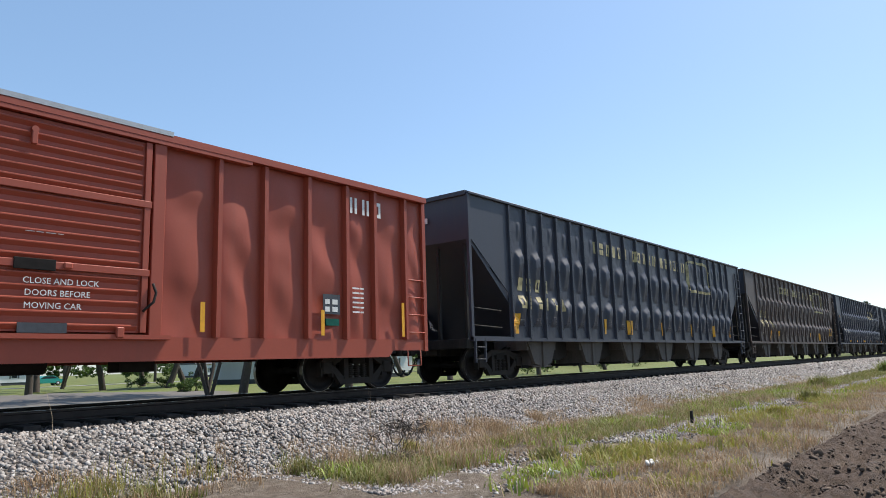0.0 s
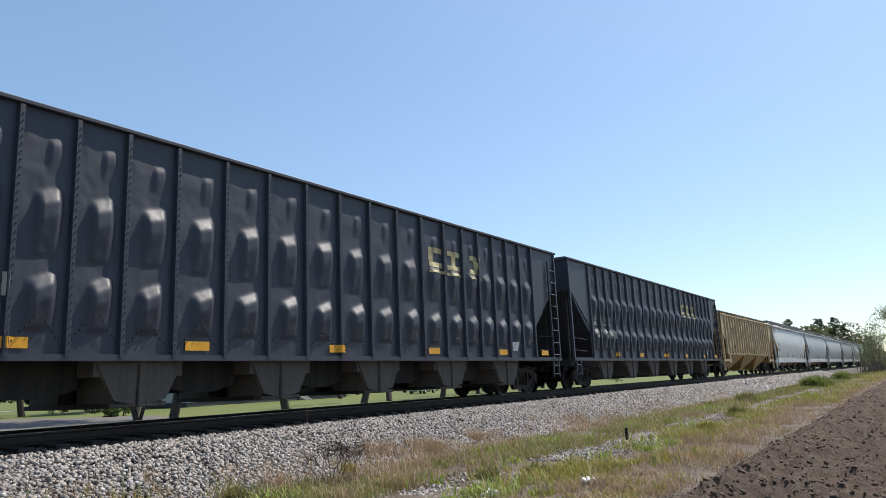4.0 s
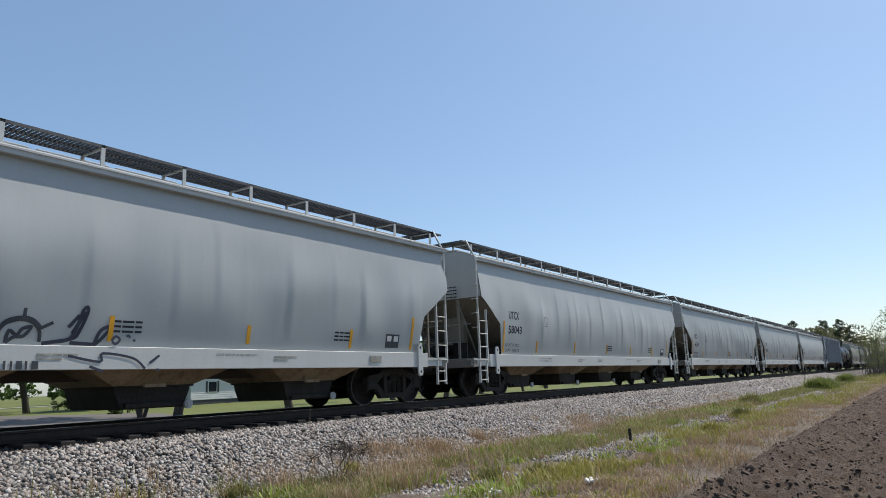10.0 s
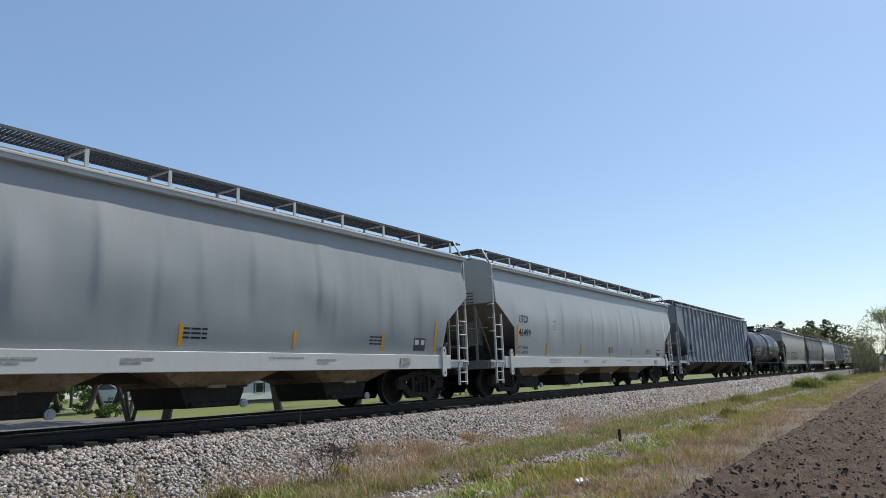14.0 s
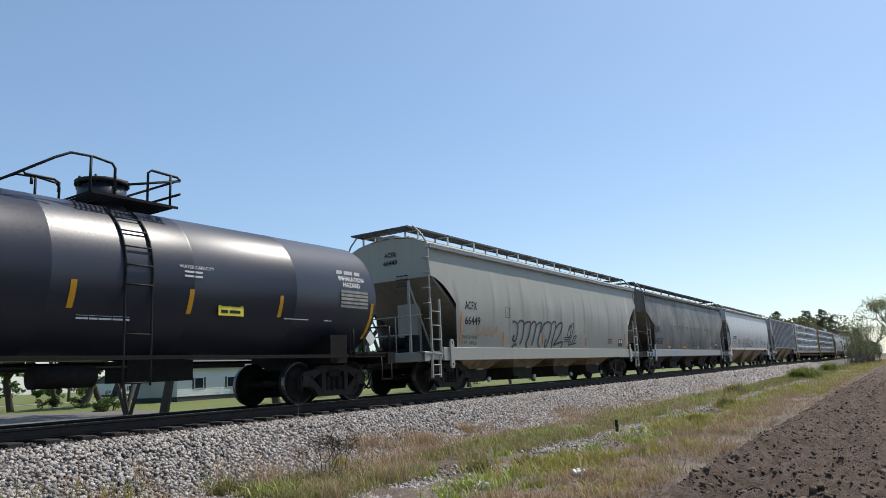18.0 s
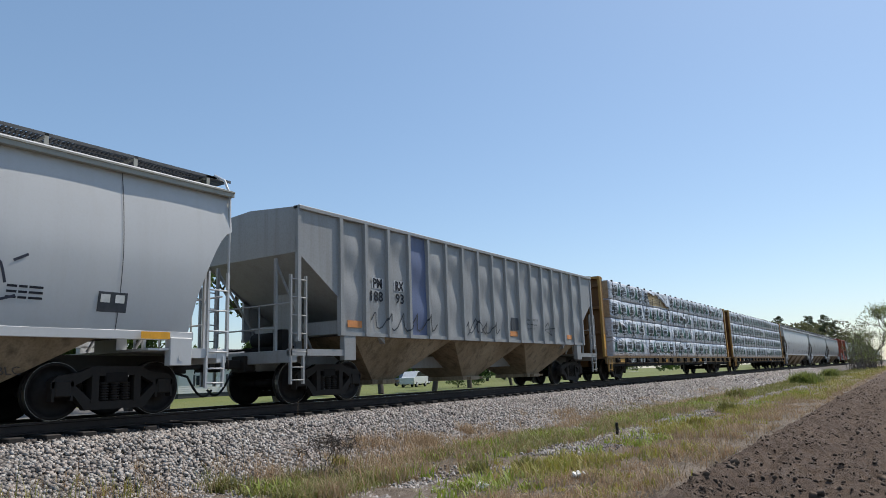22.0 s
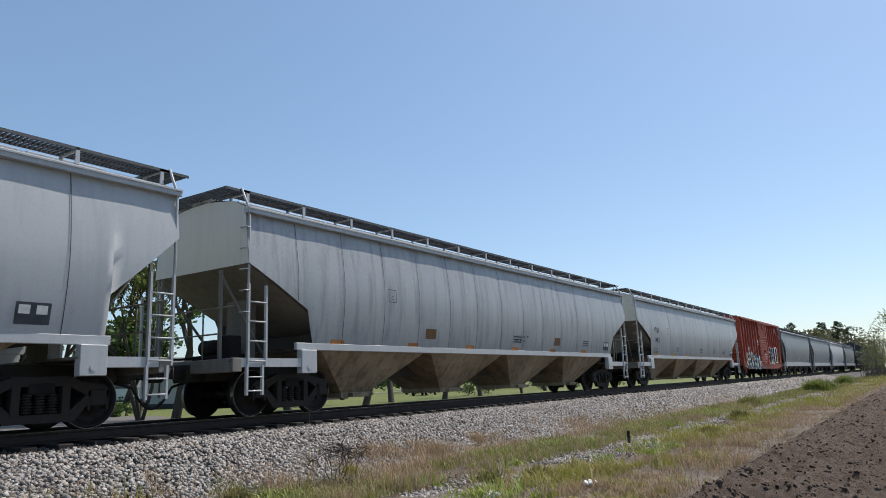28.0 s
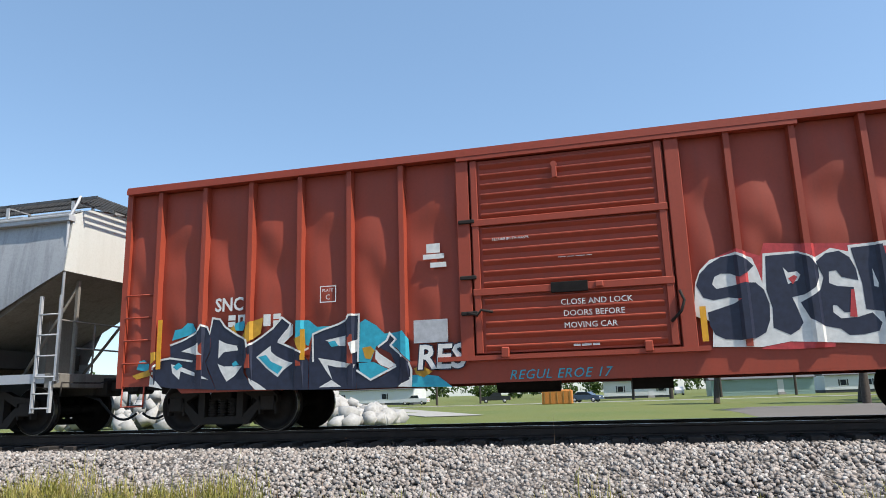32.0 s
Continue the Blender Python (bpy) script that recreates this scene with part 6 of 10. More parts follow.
            for i in range(n):
                x = -h + 1.2 + i * (L - 2.4) / n
                bx(b, x, x + (L - 2.4) / n - .2, -.45, .45, eave + .12, eave + .24, .015)
        for s in (-1, 1):
            xe = s * (h - cx)
            bx(b, min(xe, xe - s * .04), max(xe, xe - s * .04), -Y, Y, cz0, eave)
            slab(b, [(xe, cz0), (xe - s * 3.0, zbot - .2), (xe - s * 3.0, zbot), (xe - s * .02, cz0 + .14)], "y", -Y + .02, Y - .02)
        bx(b, -h + first, -h + last, -Y + .03, Y - .03, zbot, zbot + .3)
        bx(b, -h + .2, h - .2, -.22, .22, .72, 1.05)
    part("shell", shared("rib_shell_%s_%.2f" % (paint_name, L), build_frame, P), P, car)
    span = L - 2 * 2.0
    bw = span / bays
    b_me = bay("rib_bay_%s_%.2f" % (bay_mat, L), bay_mat, bw * .99, bay_dim[1], zbot - .02, .42, 1.44, .6)
    for i in range(bays):
        part("hopper_bay", b_me, P, car, at=pose(-span / 2 + bw * (i + .5), 0, 0))
    end_frame(car, h, ladder_mat, 1.6, cz0)
    if boards:
        walkway(car, h - .1, ladder_mat, eave + .30, eave + .1, 1.35, .75, .1, .075, 1.7)
    for s in (-1, 1):
        for r in (0, 180):
            xa = -h + .04 if s < 0 else h - .48
            o = ladder(car, ladder_mat, xa, xa + .44, -1.47, 1.0, 2.7)
            o.matrix_basis = pose(0, 0, 0, 0, 0, r) @ o.matrix_basis
            o = ladder(car, ladder_mat, xa, xa + .36, -1.47, .42, 1.0, .26, name="step")
            o.matrix_basis = pose(0, 0, 0, 0, 0, r) @ o.matrix_basis
        bm = bmesh.new()
        for y0, y1 in ((-1.5, -1.4), (1.4, 1.5)):
            bx(bm, -1.0, 1.0, y0, y1, 1.0, 1.14)
            bx(bm, -s * .85 - .2, -s * .85 + .2, y0 - .02, y1 + .02, .9, 1.45, .01)
        part("corner_sill", bm, MAT[ladder_mat], car, at=pose(s * (h - 1.0), 0, 0))
    return car, h, -Y - .1


# ---------- tank car ----------
def tank_car(left, right):
    car, h = start_car("tank_car", "glossy black tank car with white stencils and yellow reflectors", left, right, inset=1.75)
    T = MAT["tank_black"]
    R, zc = 1.40, 2.42
    x0, x1 = -h + .92, h - .66
    bm = bmesh.new()
    n = 56
    prof = []
    for i in range(9):
        a = math.pi / 2 * i / 8
        prof.append((x0 - .55 * math.cos(a), R * math.sin(a) if i else .02))
    for k in range(1, 5):
        x = x0 + (x1 - x0) * k / 5
        prof += [(x - .012, R), (x, R + .004), (x + .012, R)]
    for i in range(9):
        a = math.pi / 2 * (1 - i / 8)
        prof.append((x1 + .55 * math.cos(a), R * math.sin(a) if i < 8 else .02))
    rings = [[bm.verts.new((x, r * math.sin(2 * math.pi * i / n), zc + r * math.cos(2 * math.pi * i / n))) for i in range(n)] for x, r in prof]
    for a, c in zip(rings, rings[1:]):
        for i in range(n):
            f = bm.faces.new((a[i], a[(i + 1) % n], c[(i + 1) % n], c[i]))
            f.smooth = True
    part("tank", bm, T, car)
    bm = bmesh.new()
    for s in (-1, 1):
        bx(bm, s * (h - 1.3) - 1.3, s * (h - 1.3) + 1.3, -.35, .35, .74, 1.12, .02)
        bx(bm, s * (h - .14) - .14, s * (h - .14) + .14, -1.48, 1.48, .84, 1.1)
        bx(bm, s * (h - 1.85) - .28, s * (h - 1.85) + .28, -1.3, 1.3, .86, 1.5)
        bx(bm, s * (h - .75) - .7, s * (h - .75) + .7, -1.45, 1.45, 1.06, 1.1)
    bx(bm, -h + .3, h - .3, -1.44, -1.38, .98, 1.05)
    bx(bm, -h + .3, h - .3, 1.38, 1.44, .98, 1.05)
    rod(bm, (-1.0, -.6, .75), (.0, -.6, .75), .19, 12)
    bent(bm, [(-3.5, -.3, .9), (3.5, -.3, .9)], .05)
    bx(bm, .8, 2.2, -.35, .35, .62, 1.02)
    part("underframe", bm, MAT["under"], car)
    # walkway on top, valve housing and rails
    zt = zc + R
    cxp = 7.65 - h
    bm = bmesh.new()
    grating(bm, cxp - .75, cxp + .95, -.95, .95, zt + .04, .09)
    part("top_platform", bm, MAT["under"], car)
    bm = bmesh.new()
    rod(bm, (cxp, 0, zt - .05), (cxp, 0, zt + .42), .42, 20)
    valve = part("valve_housing", bm, T, car)
    bm = bmesh.new()
    rod(bm, (cxp, 0, zt + .42), (cxp, 0, zt + .50), .47, 20)
    for k in range(8):
        a = k * math.pi / 4
        rod(bm, (cxp + .43 * math.cos(a), .43 * math.sin(a), zt + .36), (cxp + .43 * math.cos(a), .43 * math.sin(a), zt + .54), .025, 6)
    part("cover", bm, MAT["hose"], valve)
    for s in (-1, 1):
        y = s * .92
        for pts in (((5.95, zt - .05), (5.95, zt + .06)), ((6.38, zt - .1), (6.38, zt + .06), (6.3, zt + .10), (5.85, zt + .10), (5.80, zt + .14), (6.3, zt + .48), (6.55, zt + .62), (6.95, zt + .64), (7.28, zt + .60), (7.34, zt + .52), (7.34, zt)), ((6.9, zt), (6.9, zt + .63)), ((7.98, zt), (7.98, zt + .58), (8.05, zt + .64), (8.6, zt + .62), (8.66, zt + .56), (7.6, zt + .28)), ((8.45, zt), (8.45, zt + .62))):
            bm = bmesh.new()
            bent(bm, [(x - h, y, z) for x, z in pts], .024)
            part("guard_rail", bm, MAT["hose"], car)
    for x, z in ((5.80, zt + .14), (8.66, zt + .58), (8.66, zt + .3)):
        bm = bmesh.new()
        bent(bm, [(x - h, -.92, z), (x - h, .92, z)], .024)
        part("guard_rail", bm, MAT["hose"], car)
    for s in (-1, 1):
        bm = bmesh.new()
        for x in (7.3 - h, 7.8 - h):
            pts = [(x, s * R * 1.02 * math.sin(a), zc + R * 1.02 * math.cos(a)) for a in np.linspace(.5, 1.75, 9)]
            bent(bm, pts + [(x, s * 1.42, 1.0), (x, s * 1.42, .55)], .02)
        for a in np.linspace(.55, 1.7, 6):
            rod(bm, (7.3 - h, s * R * 1.03 * math.sin(a), zc + R * 1.03 * math.cos(a)), (7.8 - h, s * R * 1.03 * math.sin(a), zc + R * 1.03 * math.cos(a)), .014, 6)
        for z in (1.4, 1.02, .6):
            rod(bm, (7.3 - h, s * 1.42, z), (7.8 - h, s * 1.42, z), .014, 6)
        part("ladder", bm, MAT["hose"], car)
    bm = bmesh.new()
    for s in (-1, 1):
        for y in (-1, 1):
            bent(bm, [(s * (h - .1), y * 1.4, 1.1), (s * (h - .1), y * 1.4, 2.0), (s * (h - .35), y * 1.35, 2.06), (s * (h - 1.2), y * 1.38, 2.06)] if s < 0 else [(s * (h - .1), y * 1.4, 1.1), (s * (h - .1), y * 1.4, 1.75)], .025)
            bent(bm, [(s * (h - 1.5), y * 1.44, 1.0), (s * (h - 1.5), y * 1.44, 1.62), (s * (h - 1.62), y * 1.44, 1.62), (s * (h - 1.62), y * 1.44, 1.0)], .02)
            bent(bm, [(s * (h - .12), y * 1.45, .98), (s * (h - .12), y * 1.46, .45), (s * (h - .5), y * 1.46, .45), (s * (h - .5), y * 1.45, .98)], .018)
        bent(bm, [(s * (h - .06), -1.3, 1.75), (s * (h - .06), 1.3, 1.75)], .022)
        for y in (-.5, .5):
            bent(bm, [(s * (h - .06), y, 1.1), (s * (h - .06), y, 1.75)], .022)
    part("hand_rail", bm, MAT["hose"], car)
    W = MAT["white_ink"]

    def on_shell(z):
        return -math.sqrt(max(0.01, R * R - (z - zc) ** 2)) - .008

    def words(t, size, x, z, name, bold=0.0, spread=1.0):
        return hug(lettering(t, size, W, car, x - h, z, 0, name, bold=bold, spread=spread), on_shell)
    words("GAMX 4311", .36, 2.33, 2.02, "running_number", .01, 1.12)
    words("LD LMT  180000 LBS  81648 KGS", .14, 2.25, 1.83, "load_data", .002)
    words("LT WT    80000 LBS  36300 KGS", .14, 2.25, 1.68, "load_data", .002)
    for i, t in enumerate(("INHALATION", "HAZARD")):
        words(t, .15, 12.62 + .12 * i, 2.76 - .15 * i, "notice", .004)
    words("WATER CAPACITY", .09, 8.35, 2.62, "notice")
    bm = bmesh.new()
    bars(bm, 12.6 - h, 2.91, on_shell(2.95) - .004, (.2, .3, .2), .09)
    for i in range(2):
        bars(bm, 8.45 - h, 2.54 - i * .08, on_shell(2.5) - .004, (.2, .16), .035)
        bars(bm, 6.6 - h, 1.70 - i * .06, on_shell(1.68) - .006, (.2, .14, .22, .3), .03)
    for i in range(4):
        bars(bm, 8.6 - h, 1.72 - i * .07, on_shell(1.65 - i * .07) - .006, (.2, .14, .22), .035)
    for i in range(2):
        bars(bm, 11.0 - h + i * 1.2, 1.80, on_shell(1.8) - .006, (.3, .4) if i == 0 else (.14, .1), .02)
    part("small_print", bm, W, car)
    bm = bmesh.new()
    for i in range(5):
        z = 2.50 - i * .085
        bx(bm, 12.65 - h, 13.6 - h, on_shell(z) - .006, on_shell(z), z - .03, z + .03)
    part("data_plate", bm, MAT["faded_ink"], car, "white stencilled data panel")
    for i, t in enumerate(("GAMX 4311",)):
        lettering(t, .17, W, car, x0 - .56, 2.95, .3, "end_number", end=True)
    bm = bmesh.new()
    for i in range(3):
        bars(bm, .1, -.2 - i * .07, 0, (.2, .16, .2), .035)
    part("small_print", bm, W, car, at=pose(x0 - .55, .35, 2.9, 0, 0, -90))
    bm = bmesh.new()
    bx(bm, 9.26 - h, 9.86 - h, on_shell(1.95) - .006, on_shell(1.95), 1.80, 2.06)
    pl = part("placard", bm, MAT["yellow_tag"], car, "bright yellow placard")
    bm = bmesh.new()
    bars(bm, 9.32 - h, 1.98, on_shell(1.95) - .009, (.2, .24), .035)
    bars(bm, 9.32 - h, 1.85, on_shell(1.95) - .009, (.16, .26), .06)
    part("placard_print", bm, MAT["ink"], pl)
    bm = bmesh.new()
    slab(bm, [(0, -.18), (.18, 0), (0, .18), (-.18, 0)], "y", -1.5, -1.49)
    part("placard", bm, W, car, "white diamond placard", at=pose(13.55 - h, 0, 1.42))
    bm = bmesh.new()
    slab(bm, [(0, -.18), (.18, 0), (0, .18), (-.18, 0)], "x", -.01, .01)
    part("placard", bm, W, car, "white diamond placard", at=pose(-h + .1, -.55, 1.3))
    for x, z0, z1 in ((1.0, 1.45, 2.27), (4.4, 1.83, 2.27), (6.45, 1.8, 2.24), (8.63, 1.8, 2.24), (10.83, 1.83, 2.27), (13.78, 1.44, 2.27)):
        bm = bmesh.new()
        for k in range(5):
            za, zb = z0 + (z1 - z0) * k / 5, z0 + (z1 - z0) * (k + 1) / 5
            bm.faces.new([bm.verts.new(v) for v in ((x - h - .05, on_shell(za), za), (x - h + .05, on_shell(za), za), (x - h + .05, on_shell(zb), zb), (x - h - .05, on_shell(zb), zb))])
        part("reflector", bm, MAT["yellow"], car)
    return car


# ---------- centre-beam flat car and its load ----------
def centrebeam(left, right, cols, seed):
    car, h = start_car("centrebeam_flatcar", "worn yellow centre-beam flatcar loaded with wrapped lumber", left, right, inset=2.4)
    Yl = MAT["beam_yellow"]
    L = 2 * h
    bm = bmesh.new()
    bx(bm, -h, h, -1.42, 1.42, .94, 1.04)
    bx(bm, -h + 1, h - 1, -.25, .25, .62, .95)
    part("deck", bm, MAT["beam_rust"], car)
    for r in (0, 180):
        bm = bmesh.new()
        bx(bm, -h, h, -1.5, -1.42, .72, 1.0, .01)
        bx(bm, -h, h, -1.54, -1.42, .97, 1.03)
        part("side_sill", bm, MAT["beam_sill"], car, at=pose(0, 0, 0, 0, 0, r))
        bm = bmesh.new()
        bx(bm, -h + .3, h - .3, -1.47, -1.40, .60, .72, .006)
        for k in range(9):
            x = -h + 2.3 + k * (L - 4.6) / 8
            bx(bm, x - .04, x + .04, -1.53, -1.50, .60, 1.0)
        part("lower_chord", bm, MAT["under"], car, "blackened lower chord and stakes", at=pose(0, 0, 0, 0, 0, r))

        def build_winch(b):
            rod(b, (-.14, -1.54, .86), (.14, -1.54, .86), .075, 8)
            bx(b, -.18, -.14, -1.6, -1.46, .76, .97)
            bx(b, .14, .18, -1.6, -1.46, .76, .97)
        n = 17
        for i in range(n):
            part("winch", shared("winch", build_winch, MAT["under"]), Yl, car, at=pose(0, 0, 0, 0, 0, r) @ pose(-h + 1.2 + (L - 2.4) * i / (n - 1), 0, 0))
    for s in (-1, 1):
        end = pose(s * h, 0, 0, 0, 0, 0 if s > 0 else 180)
        # rust brown, made darker than the posts for the shade on the bulkhead
        K = MAT["beam_rust"]
        bh = part("bulkhead", shared("bulkhead", lambda b: bx(b, -.36, -.30, -1.40, 1.40, 1.0, 4.42), K), Yl, car, "rusty ribbed end bulkhead, colour deepened for its shade", at=end)
        for z in (1.05, 2.0, 3.05, 4.0, 4.36):
            part("rail", shared("bulkhead_rail", lambda b: bx(b, -.32, -.06, -1.33, 1.33, 0, .1, .008), K), Yl, bh, at=pose(0, 0, z))
        for y in (-.75, .65):
            part("stiffener", shared("bulkhead_stiffener", lambda b: bx(b, -.32, -.1, 0, .07, 1.0, 4.4, .006), K), Yl, bh, at=pose(0, y, 0))
        part("stiffener", shared("bulkhead_middle", lambda b: bx(b, -.34, -.01, -.05, .05, 1.0, 4.5, .008), K), Yl, bh)
        part("cap", shared("bulkhead_cap", lambda b: slab(b, [(-1.42, 4.4), (0, 4.62), (1.42, 4.4), (1.42, 4.32), (0, 4.5), (-1.42, 4.32)], "x", -.36, -.02), MAT["beam_ochre"]), Yl, bh)
        for y in (-1.43, 1.33):
            part("bulkhead_post", shared("bulkhead_post", lambda b: bx(b, -.21, .005, 0, .1, 1.0, 4.44, .012), MAT["beam_ochre"]), Yl, car, at=pose(s * h, y, 0) if s > 0 else pose(s * h, y + .1, 0, 0, 0, 180))
        tape(car, s * (h - .12), 1.35, .6, 1.43, .14)
        ladder(car, "beam_yellow", s * (h - .35) - .2, s * (h - .35) + .2, -1.5, .4, .9, .25, name="step")
    bm = bmesh.new()
    bx(bm, -h + .6, h - .6, -.06, .06, 4.25, 4.45)
    for i in range(12):
        x = -h + 1.5 + i * (L - 3) / 11
        bx(bm, x - .06, x + .06, -.06, .06, 1.0, 4.3)
        if i < 11:
            bent(bm, [(x, 0, 1.1), (x + (L - 3) / 11, 0, 4.2)], .04)
    part("centre_beam", bm, Yl, car)
    bm = bmesh.new()
    bx(bm, -h + 2.8, -h + 6.8, -1.506, -1.5, .74, .96)
    part("name_panel", bm, MAT["ink"], car)
    bm = bmesh.new()
    bx(bm, 13.62 - h, 15.0 - h, -1.506, -1.5, .73, .97)
    part("name_panel", bm, MAT["ink"], car)
    bm = bmesh.new()
    bx(bm, 16.52 - h, 17.21 - h, -1.507, -1.48, .60, .98)
    part("stencil_panel", bm, MAT["ink"], car)
    bm = bmesh.new()
    marks(bm, 4, -h + 3.1, .77, -1.510, .16, .2, seed=seed)
    marks(bm, 5, -h + 4.3, .77, -1.510, .16, .2, seed=seed + 1)
    for x in (13.83, 14.13, 14.43):
        slab(bm, [(x - h, .76), (x + .06 - h, .76), (x + .12 - h, .88), (x + .22 - h, .88), (x + .25 - h, .94), (x - .02 - h, .94), (x - .05 - h, .88), (x + .05 - h, .88)], "y", -1.511, -1.507)
    for q in ((0, .65, 0, .02), (0, .65, .33, .35), (0, .02, .02, .33), (.63, .65, .02, .33), (.32, .34, .02, .33), (.02, .63, .12, .135)):
        bx(bm, 16.54 + q[0] - h, 16.54 + q[1] - h, -1.511, -1.507, .61 + q[2], .61 + q[3])
    part("running_number", bm, MAT["white_ink"], car)
    for x in (1.9, 8.6, 12.2, 15.8, 19.4, 22.2):
        tape(car, x - h, .78, .13, 1.506, .5)
    # bundles
    z0, dz = 1.05, .84
    for k in range(len(cols) - 1):
        a, c = cols[k], cols[k + 1]
        for j in range(4):
            for side in (-1, 1):
                bundle(car, left, right, a - h, c - h, z0 + j * dz, dz, side, seed * 50 + k * 8 + j * 2 + side, (seed, k, j, side) == BARED, k == 0 and j > 1)
    return car


def film_y(x, z, w, d, t, seed):
    """How far the drawn film stands out at a place of the stack's side."""
    u, v = x / w + .5, z / d
    y = -t + .035 * (max(0, abs(u - .5) * 2 - .96) / .04) ** 2
    y += .03 * noise.noise(Vector((x * 1.1, z * 1.6, seed))) + .022 * noise.noise(Vector((x * 1.6 + z * 3.5, z * 4, seed + 5.5))) + .008 * noise.noise(Vector((x * 3.5 - z * 5, z * 7, seed + 2.5)))
    y += .016 * max(0, 1 - min(abs(u - q) for q in STRAPS) / .012)
    y -= .02 * math.sin(math.pi * v)
    return y + .03 * (max(0, .12 - min(v, 1 - v)) / .12) ** 2


STRAPS = (.08, .31, .585, .87)


def torn(x, z):
    """The stretch where the film has ripped away."""
    return x > -1.5 + .12 * math.sin(z * 9) and .07 < z < min(.70, .74 - (x + .4) * .23) + .03 * math.sin(x * 11)


def wrap_shape(w, d, t, seed, rip=False):
    """A wrapped stack: soft corners, sagging film, drawn-in straps."""
    def build(b):
        nx, nz = (96, 24) if rip else (48, 10)

        def f(u, v):
            x, z = (u - .5) * w, v * d
            return (x + .012 * noise.noise(Vector((z * 3, seed, u * 9))), film_y(x, z, w, d, t, seed), z + .012 * noise.noise(Vector((x * 2, seed, 2))) * (1 if 0 < v < 1 else .6))
        g = sheet(b, f, nx, nz)
        if rip:
            bmesh.ops.delete(b, geom=[q for q in b.faces if torn(q.calc_center_median().x, q.calc_center_median().z)], context="FACES_ONLY")
        back = [[b.verts.new((g[i][j].co.x, -.1, g[i][j].co.z)) for j in (0, nz)] for i in range(nx + 1)]
        for i in range(nx):
            b.faces.new((g[i][nz], g[i + 1][nz], back[i + 1][1], back[i][1]))
            b.faces.new((g[i + 1][0], g[i][0], back[i][0], back[i + 1][0]))
            b.faces.new((back[i + 1][0], back[i][0], back[i][1], back[i + 1][1]))
        for i in (0, nx):
            b.faces.new([g[i][j] for j in range(nz + 1)] + [back[i][1], back[i][0]])
    return build


def fir(bm, x, z, s, at):
    """A printed fir tree: a trunk and tiers of ragged drooping boughs."""
    rows = [[(-.035, -.12), (.035, -.12), (.025, .10), (-.025, .10)], [(-.012, .1), (.012, .1), (0, 1.08)]]
    for i in range(8):
        w, zz = .47 - .054 * i, .06 + .116 * i
        for q in (-1, 1):
            k = q * (1 + .12 * math.sin(i * 2.1 + q))
            rows.append([(0, zz), (k * w * .35, zz - .035), (k * w * .45, zz - .085), (k * w * .62, zz - .035), (k * w * .8, zz - .09), (k * w, zz - .055), (k * w * .55, zz + .055), (k * w * .2, zz + .12), (0, zz + .17)][::q])
    for i, r in enumerate(rows):
        bm.faces.new([bm.verts.new((x + a * s, at(x + a * s, z + c * s) - .0003 * i, z + c * s)) for a, c in r])


def flat_bar(bm, x0, x1, z0, z1, at, lift=0.0):
    """A printed bar that follows the film."""
    n = max(1, round((x1 - x0) / .12))
    col = [[bm.verts.new((x0 + (x1 - x0) * i / n, at(x0 + (x1 - x0) * i / n, q) - lift, q)) for q in (z0, z1)] for i in range(n + 1)]
    for i in range(n):
        bm.faces.new((col[i][0], col[i + 1][0], col[i + 1][1], col[i][1]))


def print_sheet(w, d, t, seed, rip=False):
    """Printed firs and name blocks that repeat along the film."""
    rnd = random.Random(seed)
    out = []
    x = -w / 2 + rnd.uniform(.04, .3)
    k = rnd.random() < .5

    def at(px, pz):
        return film_y(px, pz, w, d - .02, t, seed * 7.3) - .008
    while x < w / 2 - .3:
        gone = rip and x > -1.95
        if k:
            if not gone:
                tree = bmesh.new()
                fir(tree, x + .21, .19 + rnd.uniform(-.02, .02), .56, at)
                out.append(("printed_fir", mesh("printed_fir", tree, MAT["print_green"])))
            x += .47
        elif x < w / 2 - .72:
            z = .17 + rnd.uniform(-.02, .02)
            if not gone:
                blocks, band = bmesh.new(), bmesh.new()
                flat_bar(blocks, x + .06, x + .62, z + .37, z + .48, at)
                flat_bar(blocks, x + .0, x + .68, z + .02, z + .13, at)
                flat_bar(blocks, x + .14, x + .52, z - .05, z - .015, at)
                for q in range(6):
                    a = x + .02 + q * .108
                    flat_bar(blocks, a, a + .082, z + .165, z + .335, at)
                for q in range(9):
                    if q != 5:
                        flat_bar(band, x + .10 + q * .055, x + .135 + q * .055, z + .395, z + .455, at, .003)
                    if q < 8:
                        flat_bar(band, x + .13 + q * .055, x + .165 + q * .055, z + .045, z + .105, at, .003)
                out.append(("printed_block", mesh("printed_block", blocks, MAT["print_dark"])))
                out.append(("printed_words", mesh("printed_words", band, MAT["print_white"])))
            x += .72
        else:
            x += .5
        k = not k
    return out


BARED = (1, 1, 3, -1)      # the car, column, layer and side of the bundle whose film is torn off
PRINTS = {}
TOP_CAPS = {}


